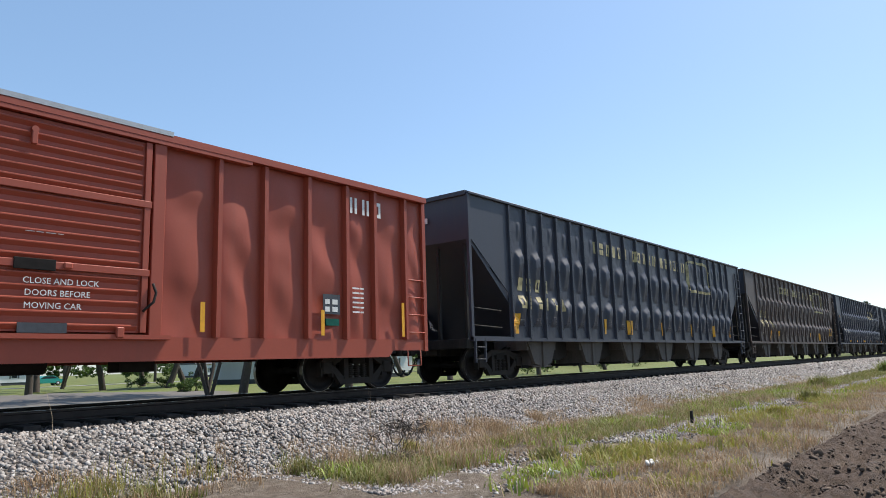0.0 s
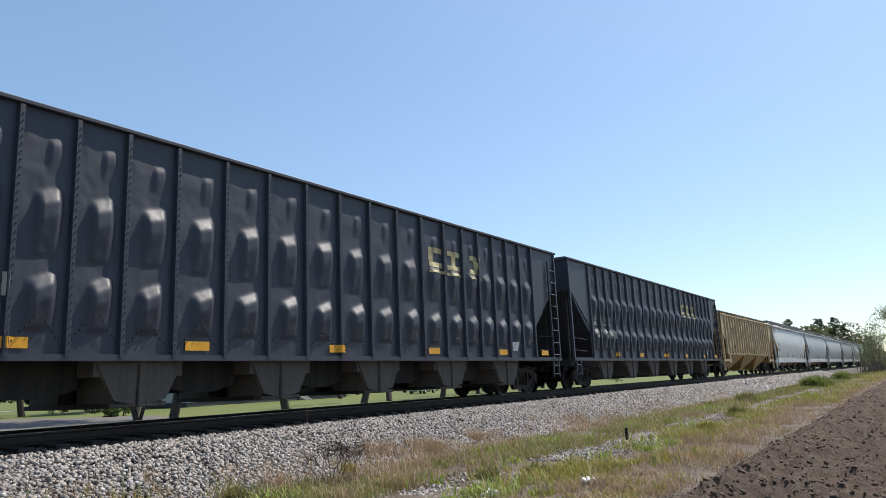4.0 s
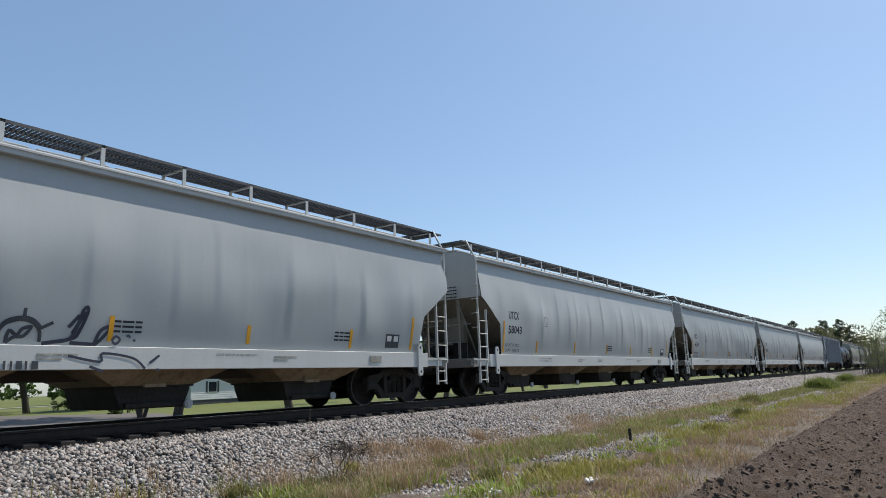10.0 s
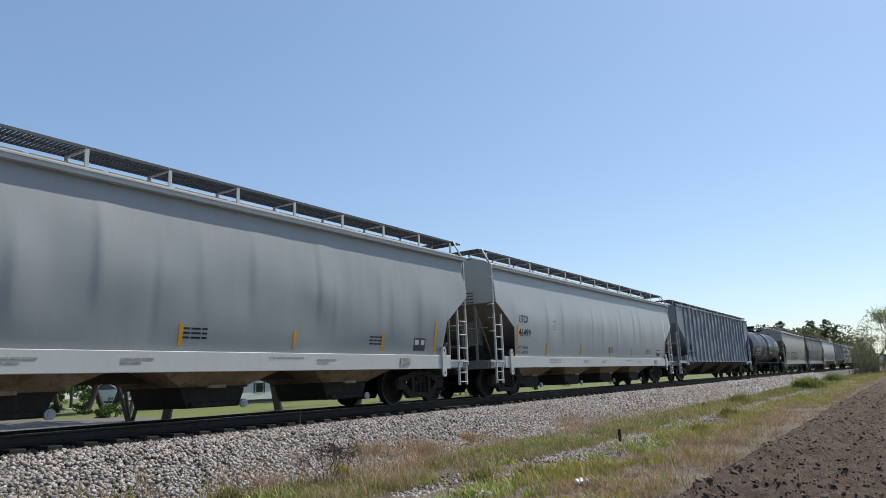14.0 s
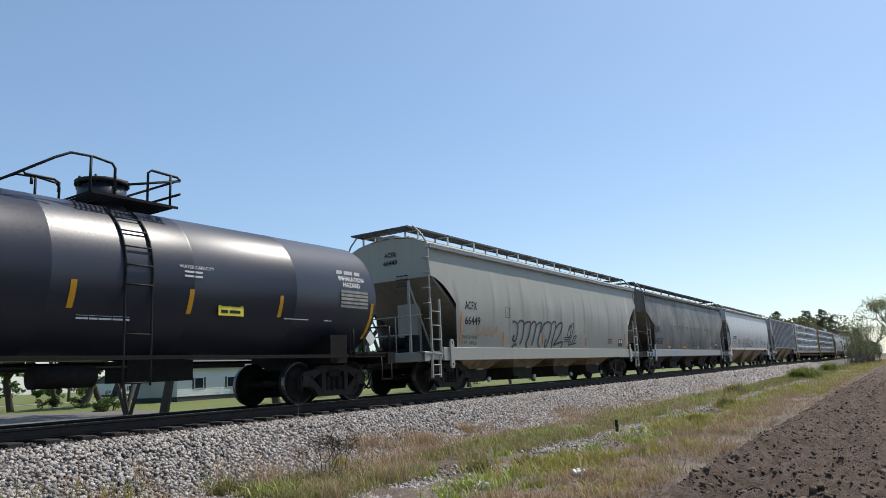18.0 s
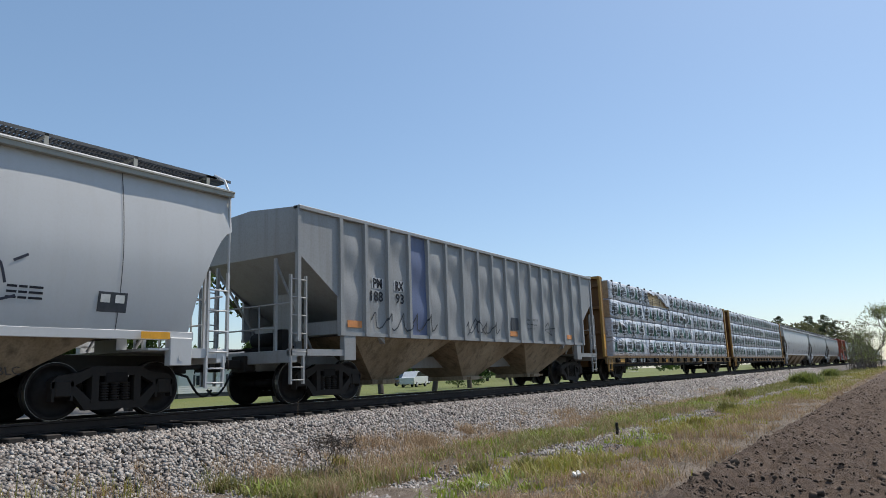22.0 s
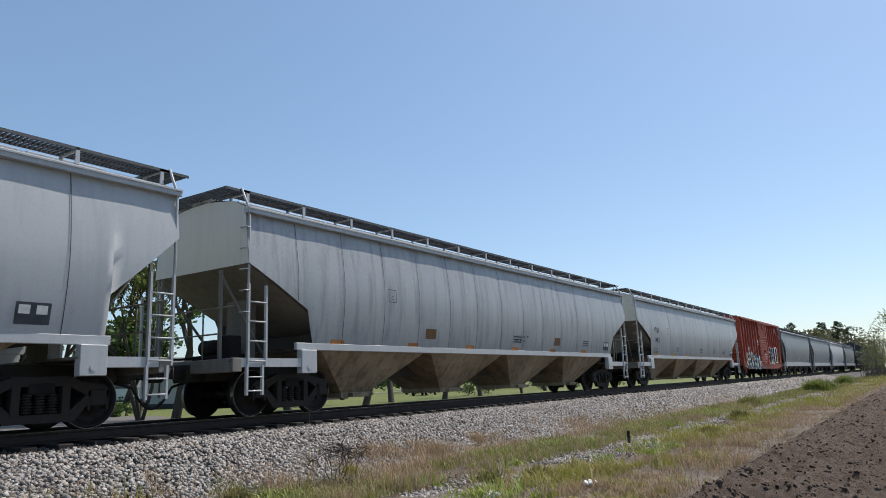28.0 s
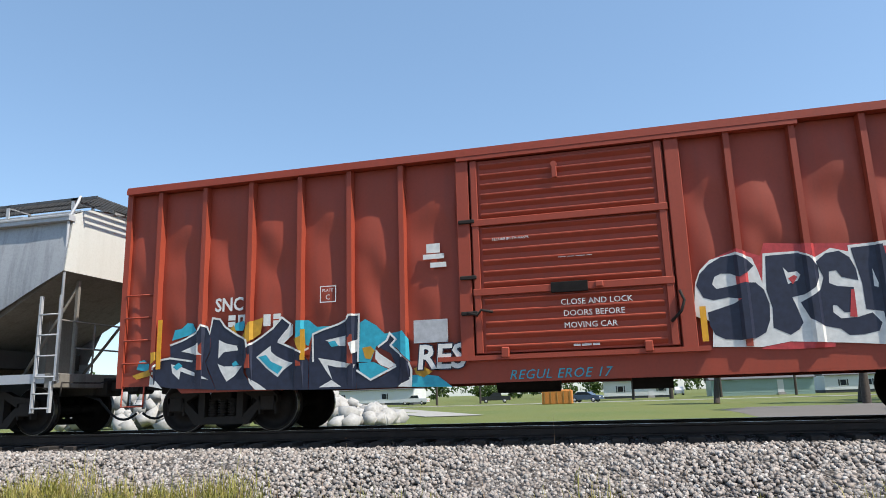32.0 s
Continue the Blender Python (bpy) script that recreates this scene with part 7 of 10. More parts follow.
def bundle(car, left, right, a, c, z, d, side, seed, bared=False, end=False):
    mid = (left + right) / 2
    w = c - a - .05
    v = seed % 5
    t = 1.38
    ob = thing("lumber_bundle", "stack of lumber in white printed plastic wrap on a flatcar" if not bared else "stack of lumber with its white plastic wrap torn open", "lumber", "wrapped lumber bundles", pose(mid + (a + c) / 2, TRACK_Y, z, 0, 0, 0 if side < 0 else 180))
    key = "wrap_%.2f_%d_%d" % (w, v, bared)
    part("wrap", shared(key, wrap_shape(w, d - .02, t, v * 7.3, bared), MAT["wrap"]), None, ob, at=pose(0, 0, 0))
    pk = (round(w, 2), v, bared)
    if pk not in PRINTS:
        PRINTS[pk] = print_sheet(w, d, t, v, bared)
    for nm, me in PRINTS[pk] if side < 0 else ():
        part(nm, me, None, ob)
    if end:
        bm = bmesh.new()
        bx(bm, -w / 2 - .02, -w / 2 - .006, -t + .06, -.12, .03, d - .06)
        part("end_board", bm, MAT["cardboard"], ob, "plain tan cover on the stack's end")

    if seed % 9 in (2, 6) and side < 0 and not bared:
        rnd = random.Random(seed)
        x0, z0 = rnd.uniform(-.4, .3) * w, rnd.uniform(.1, .3)
        bm = bmesh.new()

        def flap(u, q):
            return (x0 - .5 + .95 * u + .1 * q, -t - .05 - .12 * q * (.5 + .5 * math.sin(5 * u + seed)) - .02 * math.sin(14 * u), z0 + .52 - .16 * q - .12 * u)
        sheet(bm, flap, 12, 5)
        part("torn_flap", bm, MAT["wrap"], ob, "loose flapping film")

    if bared:
        for i in range(8):
            for q in range(2):
                bm = bmesh.new()
                bx(bm, (-1.75, .52)[q], (.515, w / 2 - .02)[q], -t + .04 + .006 * (i * 3 % 4), -t + .12, .05 + .088 * i, .133 + .088 * i, .006)
                part("board", bm, MAT["lumber"], ob, "bared pale lumber board")
        bm = bmesh.new()

        def curl(u, q):
            x = -1.45 + 3.6 * u
            e = min(.72, .76 - (x + .4) * .23) + .03 * math.sin(x * 11)
            return (x + .05 * math.sin(q * 3 + x * 5), -t - .045 - .10 * q * (.55 + .45 * math.sin(6 * u + 1)) + .05 * q * q, e + .05 - .17 * q * (.6 + .4 * math.sin(9 * u)))
        sheet(bm, curl, 60, 6)
        part("torn_flap", bm, MAT["wrap"], ob, "loose flapping film")

    def build_strap(b):
        bx(b, -.008, .008, -t - .045, -t - .035, 0, d)

    def build_cap(b):
        bx(b, -.03, .03, -t - .045, -t + .06, d - .06, d + .012, .006)
    for q in STRAPS:
        x = (q - .5) * w
        part("strap", shared("strap", build_strap, MAT["ink"]), None, ob, at=pose(x, 0, 0))
        if z > 3.4:
            part("corner_cap", shared("corner_cap", build_cap, MAT["ink"]), None, ob, at=pose(x, 0, 0))
    TRAIN.append((ob, mid + (a + c) / 2))


# ---------- ground, ballast, track ----------
m, nt, b = nodes_of("lawn")
v = coords(nt, shift=False)
f1 = ramp(nt, noise_tex(nt, v, .12, 5), .35, .7)
f2 = ramp(nt, noise_tex(nt, v, 2.2, 6, .7), .3, .75)
c = mix(nt, f1, (.095, .125, .018), (.145, .145, .028))
c = mix(nt, times(nt, f2, .55), c, (.075, .095, .018))
nt.links.new(c, b.inputs["Base Color"])
b.inputs["Roughness"].default_value = .9
bump(nt, b, noise_tex(nt, v, 14, 6, .7), .6, .05)
MAT["lawn"] = m

m, nt, b = nodes_of("verge_soil")
v = coords(nt, shift=False)
f1 = ramp(nt, noise_tex(nt, coords(nt, (.35, 1.1, 1), False), 1.0, 6, .65), .4, .6)
f2 = noise_tex(nt, v, 26, 6, .75)
f3 = ramp(nt, noise_tex(nt, v, 5, 6, .7), .45, .7)
c = mix(nt, f1, (.165, .120, .088), (.105, .078, .055))
c = mix(nt, f3, c, (.27, .225, .18))
c = mix(nt, times(nt, ramp(nt, f2, .35, .7), .6), c, (.085, .07, .05))
nt.links.new(c, b.inputs["Base Color"])
b.inputs["Roughness"].default_value = .95
bump(nt, b, f2, .9, .05)
MAT["verge"] = m

m, nt, b = nodes_of("ploughed_soil")
v = coords(nt, shift=False)
f1 = ramp(nt, noise_tex(nt, v, .8, 6, .65), .3, .7)
f2 = noise_tex(nt, v, 18, 8, .75)
f3 = ramp(nt, noise_tex(nt, coords(nt, (.2, 2.6, 1), False), 1.0, 4, .6), .52, .68)
c = mix(nt, f1, (.078, .046, .029), (.112, .070, .044))
c = mix(nt, times(nt, f3, .5), c, (.165, .112, .075))
c = mix(nt, times(nt, ramp(nt, f2, .4, .7), .8), c, (.034, .024, .018))
nt.links.new(c, b.inputs["Base Color"])
b.inputs["Roughness"].default_value = .95
bump(nt, b, f2, 1.0, .06)
MAT["soil"] = m

m, nt, b = nodes_of("ballast_bed")
v = coords(nt, shift=False)
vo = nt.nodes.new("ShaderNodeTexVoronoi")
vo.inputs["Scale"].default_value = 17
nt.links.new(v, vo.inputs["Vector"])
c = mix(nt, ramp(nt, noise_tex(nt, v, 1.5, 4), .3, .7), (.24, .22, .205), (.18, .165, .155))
# colour goes darker towards the cell edges, between the stones
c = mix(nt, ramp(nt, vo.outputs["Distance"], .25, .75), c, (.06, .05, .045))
nt.links.new(c, b.inputs["Base Color"])
b.inputs["Roughness"].default_value = .95
bump(nt, b, vo.outputs["Distance"], 1.0, .08)
MAT["bed"] = m
MAT["stones"] = pieces("ballast_stones", [(.085, .075, .07), (.37, .345, .325), (.27, .23, .205), (.18, .165, .155), (.50, .475, .45), (.31, .26, .23), (.42, .37, .335)], .9, 30, .3)
# dark tones hold the train's shade as well as oil grime
MAT["shaded_stained_stones"] = pieces("shaded_stained_stones", [(.03, .026, .024), (.10, .085, .075), (.06, .05, .045), (.13, .11, .10)], .9, 30, .3)
MAT["tie"] = plain("tie_wood", (.026, .021, .018), .9, 0, .4, 7)
MAT["rail"] = plain("rail_steel", (.032, .022, .018), .75, .2, .35, 6)
MAT["railtop"] = plain("rail_top", (.42, .41, .40), .22, 1.0, .1)


def ground_z(y):
    return np.interp(y, [-3000, 2.9, 3.3, 8.2, 9.5, 14.7, 17.0, 26, 4000], [-1.3, -1.3, -1.05, -1.0, -1.1, -1.1, -.95, -.9, -.9])


def grid_mesh(name, xs, ys, zf, mat, smooth=True):
    X, Yg = np.meshgrid(xs, ys, indexing="ij")
    Z = zf(X, Yg)
    verts = np.stack([X, Yg, Z], -1).reshape(-1, 3)
    n, k = len(xs), len(ys)
    i, j = np.meshgrid(np.arange(n - 1), np.arange(k - 1), indexing="ij")
    a = (i * k + j).ravel()
    return raw(name, verts, np.stack([a, a + k, a + k + 1, a + 1], -1), mat, smooth)


def lumps(X, Yg, seed, octaves):
    """Cheap soft noise from sums of waves."""
    rng = np.random.RandomState(seed)
    Z = np.zeros_like(X)
    for f, a in octaves:
        for _ in range(5):
            t = rng.uniform(0, 2 * np.pi)
            Z += a / 2.2 * np.sin(f * rng.uniform(.7, 1.4) * (X * np.cos(t) + Yg * np.sin(t)) + rng.uniform(0, 6.3))
    return Z


gx = np.concatenate([[-3000, -1200, -500, -250], np.linspace(-140, 200, 86), [260, 340, 500, 900, 1600, 3500]])
gy = np.concatenate([[-2500, -900, -300, -90, -30], np.linspace(-8, 16, 25), np.linspace(17, 70, 28), [80, 100, 140, 200, 300, 500, 900, 1800, 3500]])
tagged(new("ground", grid_mesh("ground", gx, gy, lambda X, Yg: ground_z(Yg) - .22 * ((Yg > 2.2) & (Yg < 9.4)) + lumps(X, Yg, 1, ((.25, .035), (.9, .012))), MAT["lawn"])), "flat mown grassland that runs out to the horizon", "ground", kind="structure")

vx, vy = np.concatenate([np.linspace(-60, 0, 121), np.linspace(.2, 70, 350), np.linspace(72, 420, 90)]), np.linspace(2.3, 9.4, 60)
tagged(new("verge", grid_mesh("verge", vx, vy, lambda X, Yg: np.maximum(ground_z(Yg), -1.05) + .05 + lumps(X, Yg, 2, ((.8, .02), (3, .014), (9, .01))) - .5 * np.clip((2.95 + lumps(X, Yg * 0, 41, ((.8, .12), (4, .06))) - Yg) / .8, 0, 1), MAT["verge"])), "bare gravelly earth verge between the track and the field", "verge", kind="structure")


def field_z(X, Yg):
    t = np.clip((Yg - 2.5) / .6, 0, 1)
    fur = .055 * np.sin(2 * np.pi * (Yg + .12 * np.sin(X * .13)) / .78) + .09 * np.exp(-((Yg - 2.15) / .22) ** 2)
    return -1.0 + fur * (1 - t) + lumps(X, Yg, 3, ((2.2, .03), (7, .034), (17, .03), (33, .018))) * (1 - .5 * t) - .14 * t


fx, fy = np.concatenate([np.linspace(-40, 6, 47), np.linspace(6.1, 46, 440), np.linspace(46.4, 110, 140), np.linspace(115, 420, 40)]), np.concatenate([np.linspace(-60, -3, 20), np.linspace(-2.6, -.6, 8), np.linspace(-.5, 3.3, 61)])
tagged(new("ploughed_field", grid_mesh("ploughed_field", fx, fy, field_z, MAT["soil"])), "dark brown freshly ploughed soil in long furrows", "field", kind="structure")

# ballast bed: shoulders at 45 cm over the verge
prof = [(8.0, -1.04), (8.6, -.88), (10.15, -.37), (10.5, -.32), (10.9, -.27), (12.11, -.22), (13.72, -.225), (14.0, -.28), (16.1, -1.1)]
py, pz = [p[0] for p in prof], [p[1] for p in prof]


def bed_z(y):
    return np.interp(y, py, pz)


bxs = np.concatenate([np.linspace(-900, -60, 40), np.linspace(-58, 130, 370), np.linspace(135, 900, 60)])
bys = np.array(sorted(set(list(np.linspace(8.0, 10.6, 22)) + [11, 11.6, 12.11, 12.6, 13.2, 13.72] + list(np.linspace(14, 16.1, 8)))))
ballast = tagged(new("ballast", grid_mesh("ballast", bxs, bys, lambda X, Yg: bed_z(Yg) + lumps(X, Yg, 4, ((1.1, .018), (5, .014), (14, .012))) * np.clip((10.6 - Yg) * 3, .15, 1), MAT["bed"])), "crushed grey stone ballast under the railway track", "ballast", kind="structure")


def rail_outline(y):
    return [(y - .07, -.17), (y + .07, -.17), (y + .07, -.155), (y + .012, -.135), (y + .012, -.045), (y + .036, -.034), (y + .036, -.006), (y + .028, 0), (y - .028, 0), (y - .036, -.006), (y - .036, -.034), (y - .012, -.045), (y - .012, -.135), (y - .07, -.155)]


for s in (-1, 1):
    bm = bmesh.new()
    slab(bm, rail_outline(TRACK_Y + s * .755), "x", -900, 900)
    rl = solid("rail", bm, MAT["rail"], "rusty steel rail with a polished running surface", "rail", "rails", "structure")
    bm = bmesh.new()
    bx(bm, -900, 900, TRACK_Y + s * .755 - .026, TRACK_Y + s * .755 + .026, -.004, .0015)
    part("running_surface", bm, MAT["railtop"], rl, "polished steel")

# ---------- the train, from its head to its tail ----------
boxcar(-3.2, 12.4, False, "box_red_b", True, [.7, 1.62, 2.55, 3.5, 4.42], 5.62, 8.78, [10.06, 11.04, 12.08, 13.1, 13.93, 14.91])
pocket_hopper(14.1, 36.85, "hop_black", "gold_ink", 0)
pocket_hopper(38.05, 60.7, "hop_brown", "gold_ink", 1)
pocket_hopper(62.0, 84.6, "hop_black", "faded_ink", 2, False)
pocket_hopper(85.85, 108.55, "hop_black", "faded_ink", 3, False)

car, h, y = ribbed_hopper(109.8, 128.25, "tan ribbed covered hopper car with orange-brown hopper bays", "hop_tan", "bay_tan", 19, 1.2, 16.9, 1.5, 3, "hop_tan", 0)
bm = bmesh.new()
marks(bm, 2, 2.87 - h, 2.99, y, .3, .29, seed=1)
marks(bm, 2, 3.7 - h, 3.02, y, .3, .25, seed=2)
part("owner_mark", bm, MAT["ink"], car)
for i, t in enumerate(("25", "13", "78")):
    lettering(t, .40, MAT["ink"], car, 2.87 + .81 * i - h, 2.46, y, "running_number", bold=.01, width=.41)
bm = bmesh.new()
marks(bm, 3, 12.75 - h, 2.95, y, .62, .82, seed=11, w=.85)
for i in range(3):
    bx(bm, 12.75 - h + i * .82, 13.25 - h + i * .82, y, y + .003, 2.78, 2.87)
part("owner_mark", bm, MAT["ink_blue"], car, "dark blue block shapes")
lettering("LD LMT  202500", .14, MAT["ink"], car, 2.9 - h, 1.95, y, "load_data", spread=1.2)
lettering("LT WT    61500", .14, MAT["ink"], car, 2.9 - h, 1.72, y, "load_data", spread=1.2)
bm = bmesh.new()
for a, c in (((5.35, 2.6), (5.65, 2.6)), ((5.65, 2.6), (5.65, 2.85)), ((5.65, 2.85), (5.35, 2.85)), ((5.35, 2.85), (5.35, 2.6)), ((6.2, 1.75), (6.45, 1.98)), ((6.45, 1.98), (6.7, 1.75)), ((6.7, 1.75), (6.45, 1.52)), ((6.45, 1.52), (6.2, 1.75))):
    stroke(bm, [(a[0] - h, a[1]), (c[0] - h, c[1])], y, .015)
for i in range(4):
    bars(bm, 8.5 - h, 1.9 - i * .07, y, (.2, .14), .03)
    bars(bm, 10.0 - h, 1.75 - i * .07, y, (.14, .14), .03)
part("small_print", bm, MAT["ink"], car)
for x in (4.95, 7.55, 10.7, 13.0, 15.6):
    tape(car, x - h, 1.6, .42, -y, .1)
bm = bmesh.new()
bx(bm, 13.7 - h, 14.1 - h, y - .004, y, 1.6, 1.85)
part("stencil_panel", bm, MAT["tag_dark"], car)
for x in (4.0, 8.3, 12.7):
    lettering("BLC", .2, MAT["bay_dark"], car, x - h, .8, -1.16, "stencil", at=pose(x - h, -1.16, .75, 68, 0, 0))

UTCX = "pale grey covered hopper car with dented sides and white sill"
MAT["end_rust"] = paint("end_rust", (.36, .33, .27), .6, (.17, .12, .075), .35, .55, fade=.4, spots=.75, rust=(.20, .095, .04))
MAT["eave_rust"] = stained("eave_rust", (.465, .473, .465), ((-7.6, 4.05, 1.3, .3, .9), (-6.3, 4.05, .5, .3, .8), (.2, 4.05, .7, .3, .7), (-9.4, 4.05, .5, .3, .9)), (.30, .17, .07))
MAT["grey_rust"] = stained("grey_rust", (.51, .515, .50), ((-8.95, 3.78, 1.0, .24, 1.0), (-9.15, 3.82, .7, .2, 1.0), (-9.5, 3.1, .12, .9, .6), (-9.2, 3.45, .7, .1, .45), (-9.3, 3.5, .35, .12, .3), (-6.4, 3.97, .7, .05, .7), (-8.6, 2.1, .4, .3, .4)))
for i, (a, c) in enumerate(((129.3, 149.1), (150.45, 170.15), (171.5, 191.25), (192.6, 212.45), (213.75, 233.5), (234.85, 254.2))):
    car, h, y = smooth_hopper(a, c, UTCX, ("grey_rust", "grey_b", "grey_a", "grey_c", "grey_c", "grey_b")[i], 4, "beam", 0, .06 if i != 5 else .04, i, ladder_mat="sill_white", bay_mat="bay_grime", boards=(4.62, 1.15, .5), eave_mat="eave_rust" if i == 0 else "eave_white", end_mat="end_rust" if i == 0 else None, slope_mat="end_rust" if i == 0 else "slope_grime")
    dress(car, h, y, "UTCX", ("46245", "47142", "58043", "46269", "46031", "46499")[i], (("LD LMT 198100 LB", "LT WT   64900 LB"), ("LD LMT 197700 LB", "LT WT   65300 LB"), ("LD LMT 196500 LB", "LT WT   66300 LB"), ("LD LMT 198300 LB", "LT WT   64700 LB"), ("LD LMT 197100 LB", "LT WT   65900 LB"), ("LD LMT 196300 LB", "LT WT   66700 LB"))[i], "ink", ((2.01, 2.12, 2.09, 2.22, 2.05, 1.86)[i], 2.34), .24, strips=(((1.80, 1.3, .95),) if i else ()) + ((4.03, 1.3, .4), (7.1, 1.3, .42), (10.24, 1.32, .4), (13.0, 1.33, .36), (15.9, 1.3, .42)) + (((18.15, 1.3, .8),) if i else ()))
    if i == 0:
        bm = bmesh.new()
        stroke(bm, [(.82 - h, 2.62), (1.62 - h, 2.05)], -1.56, .13)
        part("reflector", bm, MAT["yellow"], car)
        bm = bmesh.new()
        stroke(bm, [(18.55 - h, 2.13), (19.36 - h, 2.66)], -1.575, .12)
        part("slope_reflector", bm, MAT["yellow"], car, "yellow band along the slope")
    if i == 1:
        spray(car, h, [[(8.58, 1.40), (8.66, 1.52), (8.83, 1.59), (9.01, 1.57), (9.14, 1.45), (9.16, 1.28)], [(8.58, 1.44), (8.67, 1.56), (8.85, 1.62), (9.03, 1.60), (9.17, 1.47)], [(8.91, 1.60), (8.91, 1.76)], [(9.16, 1.48), (9.33, 1.57)], [(8.70, 1.26), (8.73, 1.43), (8.84, 1.37), (8.90, 1.46), (9.02, 1.49), (8.93, 1.36), (8.80, 1.34), (8.70, 1.26)]], "tag_dark", y - .003, .05, "dark sprayed half-round tag")
        spray(car, h, [[(9.20, 1.26), (9.63, 1.34), (9.73, 1.45), (9.83, 1.78), (9.76, 1.78), (9.63, 1.37), (9.41, 1.29)], [(9.63, 1.42), (9.80, 1.75)], [(9.98, 1.25), (10.08, 1.33), (10.23, 1.54), (10.07, 1.48), (9.99, 1.26)], [(9.56, 1.51), (9.71, 1.70)], [(9.61, 1.28), (9.98, 1.26)]], "tag_blue", y - .003, .055, "blue-black sprayed strokes")
        spray(car, h, [[(10.22, 1.32), (10.29, 1.39), (10.36, 1.34), (10.29, 1.27), (10.23, 1.31)], [(10.47, 1.39), (10.51, 1.41), (10.53, 1.37)], [(10.59, 1.33), (10.63, 1.34)], [(9.55, 1.08), (10.05, 0.99), (10.09, 1.12), (10.60, 1.05), (10.82, 0.88)], [(9.89, 0.92), (10.11, 0.84)], [(10.90, 0.97), (11.08, 1.10)], [(11.03, 0.87), (11.09, 0.85)]], "tag_blue", -1.508, .04, "sprayed zigzag across the sill", "sill_tag")
        bm = bmesh.new()
        for q, wd in ((8.66, .03), (8.75, .03), (8.83, .08), (8.95, .03), (9.04, .09)):
            bx(bm, q - h, q + wd - h, -1.51, -1.507, .88, 1.0)
        part("sill_tag", bm, MAT["tag_dark"], car, "short dark strokes on the sill")
    if i == 3:
        scrawl(car, [[(14.3 - h, 3.7), (14.32 - h, 2.6), (14.25 - h, 1.9), (14.15 - h, 1.3)]], "tag_dark", y - .01, .035, "drip", "dark drip line down the side")

car, h, y = ribbed_hopper(255.45, 276.1, "blue-grey ribbed covered hopper car", "blue_grey", "bay_dark", 18, 1.9, 18.75, 1.12, 4, "galv", 1, eave=4.2, cut=(.3, 3.2, 1.9, 2.2))
bm = bmesh.new()
marks(bm, 2, 2.2 - h, 1.75, y, .32, .45, seed=71)
marks(bm, 4, 2.2 - h, 1.35, y, .3, .42, seed=72)
part("running_number", bm, MAT["ink"], car)
tape(car, 10.6 - h, 1.4, .35, -y, .35)

tank_car(277.5, 292.0)

car, h, y = smooth_hopper(293.3, 310.87, "beige-grey covered hopper car with spray-painted scrawls", "beige", 4, "beam", 0, .035, 11, cut=(.34, 3.17, 1.68, 2.24), eave=3.98, boards=(4.62, 1.0, .55), ladder_mat="beige", sill_mat="beige", inset=1.8, round_cut=True)
dress(car, h, y, "ACFX", "66449", ("LD LMT 201700 LB", "LT WT   62300 LB"), "ink", (2.04, 2.34), .24, strips=((1.85, 1.3, .95), (4.45, 1.3, .4), (7.3, 1.35, .4), (11.3, 1.35, .3), (15.8, 1.32, .6)), strip_mat="orange", sill=False)
spray(car, h, [[(4.96, 2.07), (5.18, 2.07), (5.37, 1.95), (5.33, 1.61), (5.22, 1.45), (5.05, 1.50), (5.13, 1.64)], [(5.31, 1.97), (5.45, 2.10), (5.69, 2.12), (5.79, 1.98), (5.72, 1.56), (5.55, 1.34)], [(5.79, 2.01), (5.92, 2.07), (6.21, 2.11), (6.28, 2.01), (6.17, 1.64), (6.02, 1.38), (6.12, 1.22)], [(6.29, 1.98), (6.45, 2.11), (6.65, 2.11), (6.71, 1.97), (6.58, 1.59), (6.44, 1.32)], [(6.71, 1.94), (6.82, 2.05), (7.16, 2.08), (6.91, 1.47), (7.07, 1.27)], [(7.13, 1.76), (7.31, 2.05), (7.68, 2.15), (7.93, 2.06), (7.86, 1.72), (7.54, 1.24), (7.46, 1.42), (7.57, 1.55)], [(7.89, 2.02), (8.11, 2.17), (8.33, 2.16), (8.29, 1.89), (8.04, 1.43), (8.12, 1.17)], [(8.29, 1.89), (8.56, 2.10), (8.85, 2.14), (8.71, 1.76), (8.17, 1.34)], [(5.01, 1.24), (5.26, 1.36), (5.35, 1.30)], [(8.17, 1.34), (8.96, 1.45), (8.73, 1.10)]], "tag_dark", y - .004, .075, "large black sprayed arches")
spray(car, h, [[(9.36, 1.62), (9.56, 2.03), (9.73, 2.09), (9.41, 1.79), (9.55, 1.61)], [(9.67, 1.72), (9.80, 2.10), (10.00, 2.17), (9.84, 1.77)], [(9.55, 1.39), (9.59, 1.67), (9.78, 1.70), (9.65, 1.55), (9.81, 1.39), (9.57, 1.39)], [(9.87, 1.39), (10.00, 1.65), (10.25, 1.70), (9.95, 1.38)], [(9.52, 1.34), (10.28, 1.44)]], "tag_dark", y - .004, .045, "small black scrawled tag")
spray(car, h, [[(13.99, 1.47), (14.08, 1.66), (14.34, 1.69), (14.24, 1.46)], [(14.42, 1.48), (14.52, 1.70), (14.98, 1.66), (15.25, 1.50)], [(10.76, 1.58), (10.97, 1.95), (11.13, 1.87), (11.39, 1.86)], [(10.92, 1.54), (11.19, 1.60)]], "orange", y - .006, .025, "thin orange sprayed scrawl")
